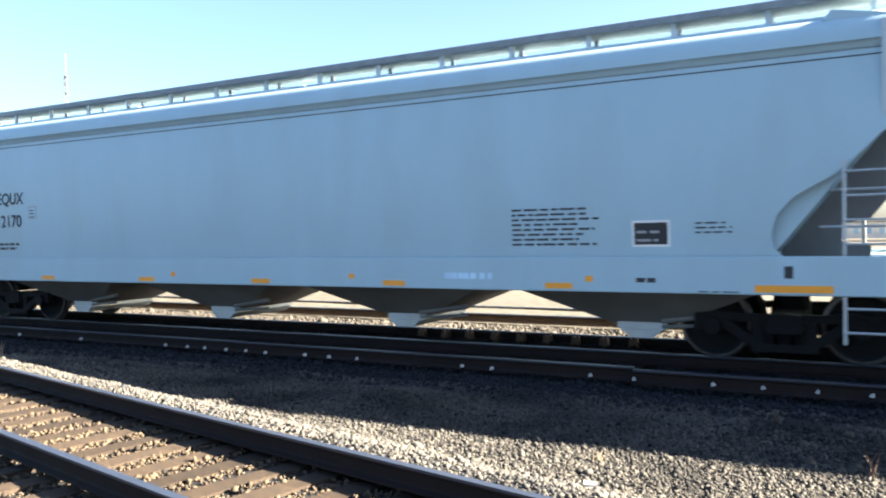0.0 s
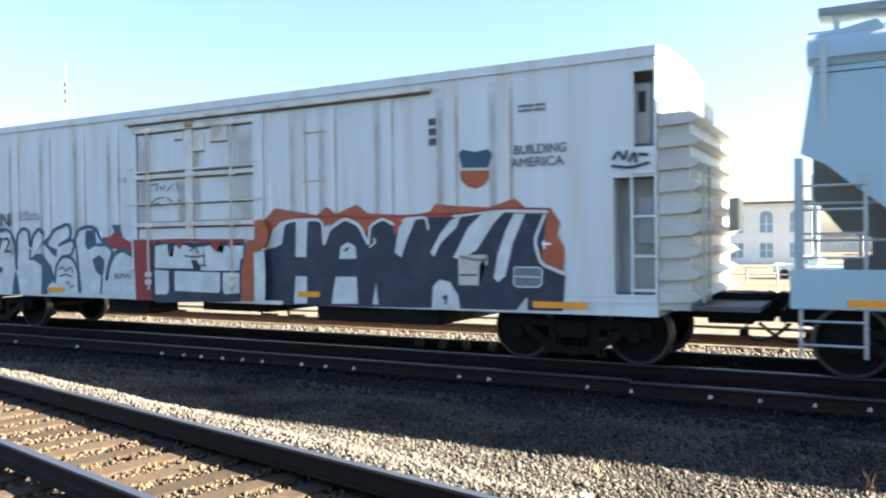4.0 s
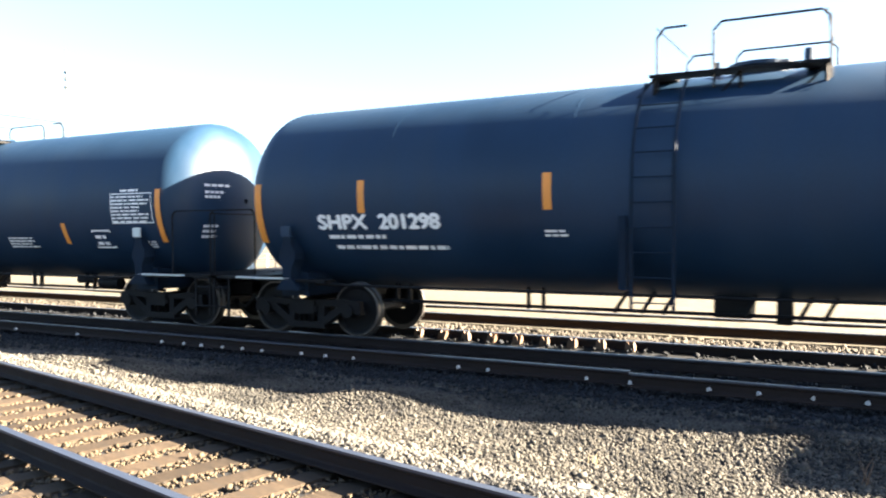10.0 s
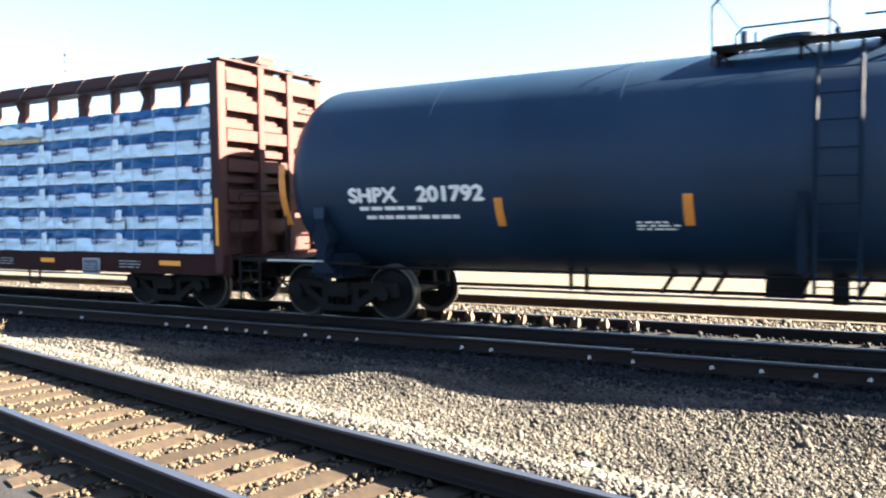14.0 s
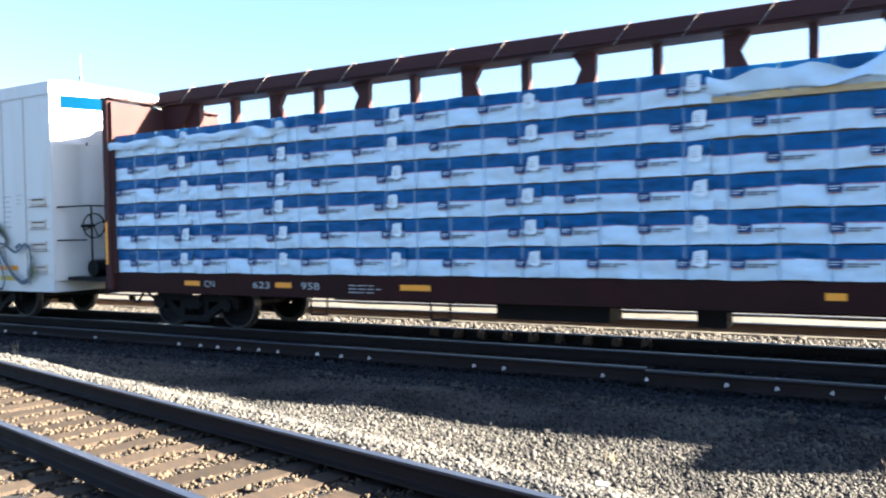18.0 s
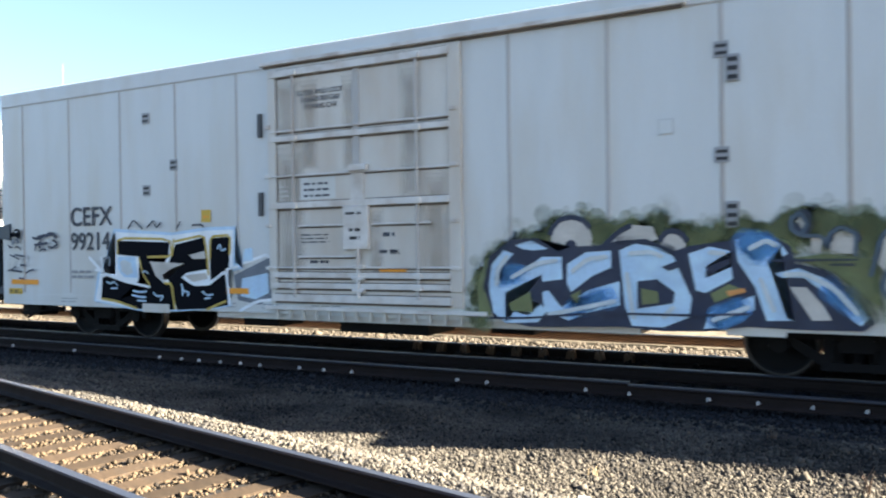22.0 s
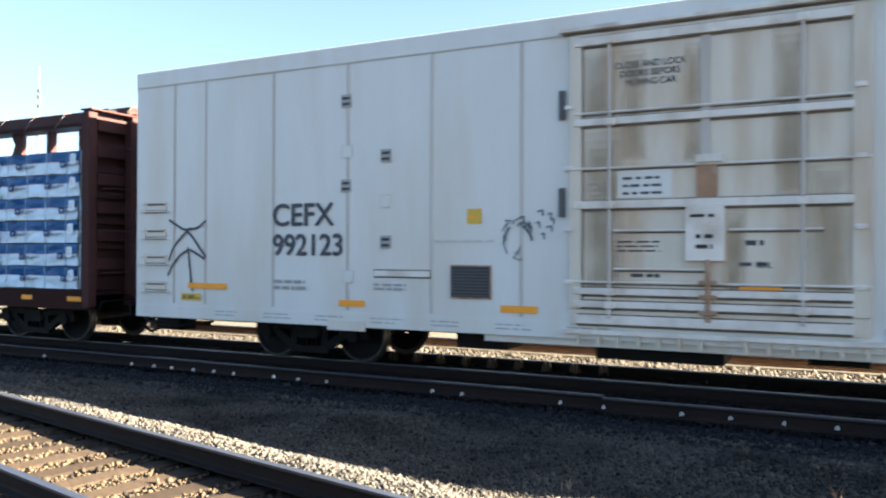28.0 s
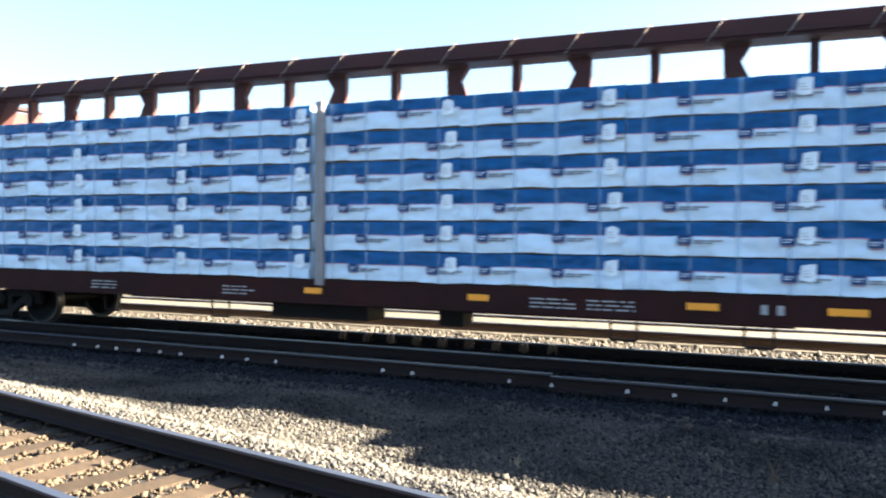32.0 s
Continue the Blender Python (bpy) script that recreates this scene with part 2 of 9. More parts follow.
def ballast_shoulder():
    a = math.atan(0.214)
    n = 140
    v = []
    for i in range(n + 1):
        s = -24 + 0.25 * i
        for f, h in SHOULDER:
            x = s * math.cos(a) + f * math.sin(a)
            y = 4.53 - s * math.sin(a) + f * math.cos(a)
            v.append((x, y, h + 0.03 * noise.noise((x * 1.3, y * 1.3, 5))))
    k = len(SHOULDER)
    f = [(i * k + j, i * k + j + 1, (i + 1) * k + j + 1, (i + 1) * k + j) for i in range(n) for j in range(k - 1)]
    me = bpy.data.meshes.new("ballast_shoulder")
    me.from_pydata(v, [], [tuple(reversed(q)) for q in f])
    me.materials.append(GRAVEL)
    for p in me.polygons:
        p.use_smooth = True
    tagged(new("ballast_shoulder", me), "heaped shoulder of pale ballast against the empty track", "embankment", kind="structure")


def ground_sheet():
    xs = [-900, -500, -250, -120, -70] + [-45 + 0.25 * i for i in range(221)] + [20, 40, 80, 160, 300, 600]
    ys = [-300, -100, -40, -15, -6, -2] + [0.25 * i for i in range(72)] + [18.5, 19.5, 21, 24, 30, 45, 80, 140, 300, 700, 1500]
    v = [(x, y, low_ground(x, y)) for y in ys for x in xs]
    n = len(xs)
    f = [(j * n + i, j * n + i + 1, (j + 1) * n + i + 1, (j + 1) * n + i) for j in range(len(ys) - 1) for i in range(n - 1)]
    me = bpy.data.meshes.new("ground")
    me.from_pydata(v, [], f)
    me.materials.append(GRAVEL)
    me.materials.append(YARD)
    me.materials.append(SHADED_BED)
    for p in me.polygons:
        p.use_smooth = True
        # Faces from y 9.0 to 14.1 take the bed colour holding the shade.
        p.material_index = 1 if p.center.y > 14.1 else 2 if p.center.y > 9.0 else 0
    tagged(new("ground", me), "pale grey and buff ballast gravel of a rail yard", "ground", kind="structure")


RAIL_OUTLINE = ((-0.075, 0), (0.075, 0), (0.075, 0.012), (0.02, 0.03), (0.010, 0.045), (0.010, 0.125), (0.035, 0.140), (0.037, 0.165), (0.028, 0.175), (-0.028, 0.175), (-0.037, 0.165), (-0.035, 0.140), (-0.010, 0.125), (-0.010, 0.045), (-0.02, 0.03), (-0.075, 0.012))


def rail(name, y, x0, x1, parent, top=RAIL, steel=None):
    bm = bmesh.new()
    prism(bm, [(y + a, top - 0.178 + b) for a, b in RAIL_OUTLINE], "x", x0, x1)
    ob = part(name, bm, steel or RAIL_SIDE, parent)
    bm = bmesh.new()
    box(bm, x0, x1, y - 0.0385, y + 0.0385, top - 0.020, top + 0.001)
    part("running_surface", bm, RAIL_TOP, ob, "polished steel running surface")
    return ob


def tie_mesh(length, seed, wood):
    rnd = random.Random(seed)
    bm = bmesh.new()
    n = 8
    w, h = 0.115, 0.17
    pts = []
    for sx in (-w, w):
        for k in range(n + 1):
            yy = -length / 2 + length * k / n
            pts.append((sx + rnd.uniform(-0.008, 0.008), yy + (rnd.uniform(-0.02, 0.02) if k in (0, n) else 0), rnd.uniform(-0.008, 0.004)))
    top = [bm.verts.new(p) for p in pts]
    low = [bm.verts.new((p[0], p[1], -h)) for p in pts]
    for k in range(n):
        a, b, c, d = k, k + 1, n + 1 + k + 1, n + 1 + k
        bm.faces.new([top[i] for i in (a, b, c, d)])
        bm.faces.new((top[a], low[a], low[b], top[b]))
        bm.faces.new((top[d], top[c], low[c], low[d]))
    for k in (0, n):
        bm.faces.new((top[k], top[n + 1 + k], low[n + 1 + k], low[k]))
    bmesh.ops.recalc_face_normals(bm, faces=bm.faces)
    me = bpy.data.meshes.new("tie")
    bm.to_mesh(me)
    bm.free()
    me.materials.append(wood)
    return me


TIES = [tie_mesh(2.6, k, TIE_WOOD) for k in range(6)]
DARK_TIES = [tie_mesh(2.6, k, DARK_TIE) for k in range(4)]


def track(name, label, m, x0, x1, ties, gap, kinds, steel=None, drop=0.180):
    base = tagged(new(name), label, "railway track", kind="structure")
    base.matrix_basis = m
    for y in (-0.753, 0.753):
        rail("rail", y, x0, x1, base, 0.0, steel)
    rnd = random.Random(4)
    x = ties[0]
    while x < ties[1]:
        shared("tie", rnd.choice(kinds), pose(x + rnd.uniform(-0.03, 0.03), rnd.uniform(-0.05, 0.05), rnd.uniform(-0.012, 0.0) - drop, 0, 0, rnd.uniform(-1.5, 1.5)), base)
        x += gap
    return base


ground_sheet()
ballast_shoulder()
NEAR_ANGLE = -math.degrees(math.atan(0.214))
track("near_track", "empty track of brown rails on weathered wooden ties in ballast", pose(-4.0, 4.53 + 0.856 - 0.775, RAIL, 0, 0, NEAR_ANGLE), -30, 14, (-11 - 40 * 0.468, 13.6), 0.468, TIES, drop=0.225)
track("train_track", "main track of rusty rails on dark wooden ties under the train", pose(0, TRACK_Y, RAIL), -160, 60, (-42, 22), 0.50, DARK_TIES)
track("yard_track", "rusty rails sunk in pale gravel behind the train", pose(0, 16.05, RAIL + 0.02), -160, 60, (0, 0), 0.50, DARK_TIES, BROWN_RAIL)


# ---------------------------------------------------------------- the train
def train_x(t):
    """How far the train has gone."""
    return -2.01668 + t * (4.29379 + t * (0.035954 + t * (-0.00250721 + t * (8.13932e-05 - t * 9.48667e-07))))


CARS, WHEELSETS = [], []
WHEEL_R = 0.457
HALF = 1.57


def car(name, label, category, u):
    ob = tagged(new(name), label, category, "train")
    ob.location = (train_x(0) + u, TRACK_Y, RAIL)
    CARS.append((ob, u))
    return ob


def wheel_mesh():
    bm = bmesh.new()
    for s in (-1, 1):
        prof = [(0.70, 0.10), (0.79, 0.12), (0.775, 0.16), (0.765, 0.36), (0.80, 0.40), (0.805, 0.425), (0.803, 0.442), (0.80, 0.457), (0.715, 0.462), (0.705, 0.487), (0.68, 0.487), (0.68, 0.40), (0.72, 0.36), (0.73, 0.16), (0.70, 0.10)]
        lathe(bm, [(s * a, r) for a, r in prof], "y", 36)
    tube(bm, (0, -1.0, 0), (0, 1.0, 0), 0.085, 14)
    bmesh.ops.recalc_face_normals(bm, faces=bm.faces)
    me = bpy.data.meshes.new("wheelset")
    bm.to_mesh(me)
    bm.free()
    me.materials.append(STEEL)
    me.materials.append(TREAD)
    for f in me.polygons:
        f.use_smooth = True
        rr = math.hypot(f.center.x, f.center.z)
        if rr > 0.425:
            f.material_index = 1
    me.set_sharp_from_angle(angle=radians(30))
    return me


WHEELS = wheel_mesh()


def frame_mesh():
    """A cast side frame with its two triangular windows and spring opening."""
    bm = bmesh.new()
    for s in (-1, 1):
        prism(bm, [(s * x, z) for x, z in ((0.38, 0.62), (0.80, 0.66), (1.12, 0.62), (1.14, 0.40), (1.02, 0.40), (0.99, 0.53), (0.80, 0.54), (0.40, 0.52))], "y", -0.06, 0.06)
        prism(bm, [(s * x, z) for x, z in ((0.82, 0.56), (0.74, 0.42), (0.40, 0.20), (0.32, 0.30), (0.66, 0.52))], "y", -0.06, 0.06)
        prism(bm, [(s * x, z) for x, z in ((0.26, 0.20), (0.38, 0.20), (0.38, 0.60), (0.26, 0.60))], "y", -0.06, 0.06)
        tube(bm, (s * 0.889, -0.11, 0.457), (s * 0.889, 0.10, 0.457), 0.115, 14)
        for k in (-0.10, 0.10):
            tube(bm, (k, 0.0, 0.24), (k, 0.0, 0.42), 0.075, 10)
    box(bm, -0.40, 0.40, -0.07, 0.07, 0.14, 0.25)
    box(bm, -0.40, 0.40, -0.06, 0.06, 0.54, 0.63)
    box(bm, -0.25, 0.25, -0.09, 0.09, 0.42, 0.53)
    box(bm, -0.30, 0.30, 0.02, 0.05, 0.22, 0.56)
    bmesh.ops.recalc_face_normals(bm, faces=bm.faces)
    me = bpy.data.meshes.new("side_frame")
    bm.to_mesh(me)
    bm.free()
    me.materials.append(STEEL)
    return me


SIDE_FRAME = frame_mesh()


def trucks(parent, *centres):
    for c in centres:
        bm = bmesh.new()
        box(bm, c - 0.20, c + 0.20, -1.10, 1.10, 0.38, 0.62)
        tube(bm, (c, 0, 0.60), (c, 0, 0.80), 0.24, 16)
        tube(bm, (c - 0.55, -0.75, 0.36), (c - 0.55, 0.75, 0.36), 0.05)
        tube(bm, (c + 0.55, -0.75, 0.36), (c + 0.55, 0.75, 0.36), 0.05)
        tr = part("truck", bm, STEEL, parent, "dark cast-steel truck with two axles")
        for y in (-0.99, 0.99):
            shared("side_frame", SIDE_FRAME, pose(c, y, 0), tr)
        for dx in (-0.889, 0.889):
            w = shared("wheelset", WHEELS, pose(c + dx, 0, WHEEL_R), tr)
            WHEELSETS.append((w, c + dx))


def coupler(parent, x, s):
    """Draft gear, coupler knuckle, cut lever and hoses at one end; s: the way it points."""
    def run(a, b):
        return min(x + s * a, x + s * b), max(x + s * a, x + s * b)
    one("draft_sill", STEEL, parent, (*run(-0.6, 0.02), -0.30, 0.30, 0.58, 1.02), bevel=0.02)
    bm = bmesh.new()
    box(bm, *run(0.0, 0.44), -0.13, 0.13, 0.68, 0.95)
    prism(bm, [(x + s * a, b) for a, b in ((0.34, -0.20), (0.66, -0.25), (0.74, -0.08), (0.58, 0.00), (0.72, 0.08), (0.66, 0.24), (0.34, 0.18))], "z", 0.62, 1.02)
    part("coupler", bm, STEEL, parent)
    rod("cut_lever", STEEL, parent, ((x + s * 0.05, -1.35, 0.62), (x + s * 0.12, -1.30, 0.86), (x + s * 0.12, -0.30, 0.90), (x + s * 0.40, -0.05, 1.04)), 0.016)
    hose = rod("air_hose", BLACK_MARK, parent, [(x + s * (0.10 + 0.62 * k / 10), -0.38 + 0.02 * k, 0.62 - 0.26 * math.sin(k / 10 * math.pi * 0.75)) for k in range(11)], 0.026, "black rubber air hose")
    one("hose_coupling", STEEL, hose, (*run(0.66, 0.78), -0.22, -0.14, 0.40, 0.50))


def stripe(parent, x0, x1, z0, z1, y=-HALF, material=None, name="reflector"):
    return one(name, material or ORANGE, parent, (x0, x1, y - 0.004, y, z0, z1))



# ---------------------------------------------------------------- marks and painted letters
def flat(bm, x0, x1, z0, z1, y):
    bm.faces.new([bm.verts.new(p) for p in ((x0, y, z0), (x1, y, z0), (x1, y, z1), (x0, y, z1))])


TANK_R, TANK_Z = 1.587, 2.416


def round_the_tank(me, lift=0.006):
    """Lays a flat mark on the curved side of a tank."""
    for v in me.vertices:
        v.co.y = -math.sqrt(max(0.01, (TANK_R + lift) ** 2 - (v.co.z - TANK_Z) ** 2)) + min(0.0, v.co.y + HALF + 0.004)


def text(parent, body, x0, x1, z0, z1, material, y=-HALF - 0.004, curved=False, name="lettering", turn=False, heavy=1.0):
    """Letters that fill a box on the side of a wagon; turn: on the end that faces +x."""
    cu = bpy.data.curves.new("lettering", "FONT")
    cu.body = body
    ob = bpy.data.objects.new("lettering", cu)
    me = bpy.data.meshes.new_from_object(ob)
    bpy.data.objects.remove(ob)
    bpy.data.curves.remove(cu)
    a = np.array([v.co[:] for v in me.vertices])
    lo, hi = a.min(0), a.max(0)
    tall = (z1 - z0) / (hi[1] - lo[1])
    wide = (x1 - x0) / (hi[0] - lo[0])
    faces = [tuple(f.vertices) for f in me.polygons]
    bpy.data.meshes.remove(me)
    # heavy strokes: the outline laid down five times, a little to every side
    pts, all_faces = [], []
    for k, (d, e) in enumerate(((-0.022, 0.0), (0.0, 0.0), (0.022, 0.0), (0.0, -0.022), (0.0, 0.022))):
        base = len(pts)
        for q in a:
            px = x0 + (q[0] - lo[0]) * wide + d * (z1 - z0) * 1.6 * heavy
            pz = z0 + (q[1] - lo[1]) * tall + e * (z1 - z0) * 1.2 * heavy
            pts.append((y - 0.0012 * k, px, pz) if turn else (px, y - 0.0012 * k, pz))
        all_faces += [tuple(i + base for i in f) for f in faces]
    me = bpy.data.meshes.new(name)
    me.from_pydata(pts, [], all_faces)
    if curved:
        round_the_tank(me)
    me.materials.append(material)
    ob = new(name, me)
    ob.parent = parent
    return ob


def bars(parent, x0, x1, z0, z1, rows, material, y=-HALF - 0.004, curved=False, seed=1, fill=0.55, name="lettering"):
    """Small print that cannot be read: rows of short bars."""
    rnd = random.Random(seed)
    bm = bmesh.new()
    h = (z1 - z0) / rows
    for k in range(rows):
        x, end = x0, x1 - rnd.uniform(0, 0.3) * (x1 - x0)
        za = z0 + k * h
        while x < end:
            w = rnd.uniform(0.06, 0.22)
            flat(bm, x, min(x + w, end), za, za + h * fill, y)
            x += w + rnd.uniform(0.02, 0.05)
    ob = part(name, bm, material, parent)
    ob["kind"] = "stuff"
    if curved:
        round_the_tank(ob.data)
    return ob


def panel(parent, x0, x1, z0, z1, material, name, y=-HALF - 0.003, curved=False, label=""):
    bm = bmesh.new()
    n = 6 if curved else 1
    for k in range(n):
        flat(bm, x0, x1, z0 + (z1 - z0) * k / n, z0 + (z1 - z0) * (k + 1) / n, y)
    bmesh.ops.remove_doubles(bm, verts=bm.verts, dist=0.0005)
    ob = part(name, bm, material, parent, label)
    if curved:
        round_the_tank(ob.data, 0.004)
    return ob


def grime(parent, x0, x1, z0, z1, material, y):
    """A run of dirt that thins out towards its edges: four thin coats, one inside the other."""
    for k in range(4):
        s, e = 0.11 * k * (x1 - x0), 0.05 * k * (z1 - z0)
        panel(parent, x0 + s, x1 - s, z0 + e * 0.4, z1 - e, material, "grime_streak", y - 0.0005 * k)


class Spray:
    """Strokes of sprayed paint on a wagon's side: each coat lies a hair above the one before."""

    def __init__(self, c, base=0.016):
        self.c, self.lift, self.first = c, base, None

    def _done(self, bm, m):
        if self.first is None:
            self.first = part("graffiti", bm, m, self.c, "sprayed graffiti letters")
            return self.first
        return part("stroke", bm, m, self.first)

    def cloud(self, m, w, pts, count, seed):
        """Soft overspray: many thin round puffs round a line."""
        rnd = random.Random(seed)
        bm = bmesh.new()
        for _ in range(count):
            k = rnd.randrange(len(pts) - 1)
            p = Vector(pts[k]).lerp(Vector(pts[k + 1]), rnd.random())
            x, z, r = p.x + rnd.gauss(0, w), p.y + rnd.gauss(0, w), rnd.uniform(0.05, 0.16)
            self.lift += 0.00004
            bm.faces.new([bm.verts.new((x + r * math.cos(a), -HALF - self.lift, z + r * math.sin(a))) for a in [math.tau * q / 10 for q in range(10)]])
        self._done(bm, m)["kind"] = "stuff"

    def fill(self, m, pts):
        bm = bmesh.new()
        self.lift += 0.0006
        bm.faces.new([bm.verts.new((x, -HALF - self.lift, z)) for x, z in pts])
        bmesh.ops.triangulate(bm, faces=bm.faces)
        self._done(bm, m)

    def line(self, m, w, pts):
        bm = bmesh.new()
        self.lift += 0.0006
        p = [Vector(a) for a in pts]
        # round the corners off
        for _ in range(2 if w > 0.15 else 1):
            q = [p[0]]
            for a, b in zip(p, p[1:]):
                q += [a.lerp(b, 0.15), a.lerp(b, 0.85)]
            p = q + [p[-1]]
        left, right = [], []
        for i, a in enumerate(p):
            d = (p[min(i + 1, len(p) - 1)] - p[max(i - 1, 0)])
            d = d.normalized() if d.length else Vector((1, 0))
            o = Vector((-d.y, d.x)) * w / 2
            k = 0.75 if i in (0, len(p) - 1) else 1.0
            left.append(bm.verts.new((a.x + o.x * k, -HALF - self.lift, a.y + o.y * k)))
            right.append(bm.verts.new((a.x - o.x * k, -HALF - self.lift, a.y - o.y * k)))
        for i in range(len(p) - 1):
            bm.faces.new((left[i], left[i + 1], right[i + 1], right[i]))
        self._done(bm, m)


def spray(name, color):
    return mat(name + "_spray", color, 0.55, vary=0.14, scale=2.5, grain=25, bump=0.03, stain=tuple(min(1, c * 1.4 + 0.03) for c in color), amount=0.4, stain_scale=3)


def mist(name, color, most, lo=0.34, hi=0.62, scale=2.6):
    """Thin overspray: the wall shows through it in patches."""
    m = spray(name, color)
    nt = m.node_tree
    tc, t, r = nt.nodes.new("ShaderNodeTexCoord"), nt.nodes.new("ShaderNodeTexNoise"), nt.nodes.new("ShaderNodeMapRange")
    t.inputs["Scale"].default_value, t.inputs["Detail"].default_value = scale, 9.0
    nt.links.new(tc.outputs["Object"], t.inputs["Vector"])
    nt.links.new(t.outputs[0], r.inputs[0])
    for i, v in zip((1, 2, 3, 4), (lo, hi, 0.0, most)):
        r.inputs[i].default_value = v
    nt.links.new(r.outputs[0], nt.nodes["Principled BSDF"].inputs["Alpha"])
    return m


NAVY_SPRAY = spray("dark_navy", (0.014, 0.022, 0.050))
SILVER_SPRAY = spray("silver_white", (0.55, 0.60, 0.61))
RUST_SPRAY = spray("rusty_orange", (0.36, 0.085, 0.035))
RED_SPRAY = spray("dark_red", (0.26, 0.022, 0.025))
BUFF_SPRAY = spray("buff", (0.50, 0.47, 0.42))
STEEL_SPRAY = spray("steel_blue", (0.020, 0.070, 0.120))
OLIVE_SPRAY = spray("olive_green", (0.155, 0.175, 0.07))
OLIVE_MIST = mist("olive_green_mist", (0.175, 0.20, 0.085), 0.40)
OLIVE_HAZE = mist("pale_olive_haze", (0.18, 0.21, 0.09), 0.16)
NAVY_MIST = mist("navy_mist", (0.02, 0.03, 0.05), 0.55)
SKY_SPRAY = spray("pale_blue", (0.47, 0.64, 0.80))
INK = mat("flat_black_paint", (0.006, 0.007, 0.010), 0.85, vary=0.2, bump=0, spec=0.06)
WHITE_LINE = spray("bright_white", (0.80, 0.84, 0.86))
AZURE_MIST = mist("azure_mist", (0.14, 0.40, 0.78), 0.30)
BLUE_MIST = mist("blue_mist", (0.20, 0.30, 0.62), 0.55)
TEAL_MIST = mist("teal_mist", (0.13, 0.23, 0.28), 0.60)
TAN_MIST = mist("tan_mist", (0.34, 0.30, 0.27), 0.55)
RUST_MIST = mist("rust_mist", (0.42, 0.17, 0.10), 0.60)
GOLD_MIST = mist("gold_mist", (0.34, 0.30, 0.16), 0.60)
NAVY_HAZE = mist("faint_navy", (0.10, 0.12, 0.16), 0.25)
ORANGE_SPRAY = spray("orange", (0.65, 0.28, 0.08))
SLATE_SPRAY = spray("slate_grey", (0.14, 0.16, 0.19))
LETTER_NAVY = spray("faded_navy_lettering", (0.035, 0.042, 0.058))
PLUM_SPRAY = spray("dull_red_print", (0.22, 0.07, 0.10))
EMBLEM_NAVY = mat("printed_navy", (0.026, 0.060, 0.16), 0.8, vary=0.1, bump=0, spec=0.05)
GRIME_MIST = mist("brown_grime", (0.42, 0.32, 0.20), 0.22, 0.15, 0.8, 1.4)
POST_MIST = mist("tan_grime", (0.50, 0.42, 0.33), 0.17, 0.1, 0.8, 1.2)
GOLD_SPRAY = spray("gold", (0.50, 0.36, 0.07))
DUSK_SPRAY = spray("dusky_teal", (0.055, 0.085, 0.12))
TEAL_SPRAY = spray("dull_teal", (0.135, 0.225, 0.275))
TAN_SPRAY = spray("dull_tan", (0.32, 0.25, 0.21))
BLUE_SPRAY = spray("violet_blue", (0.15, 0.25, 0.56))


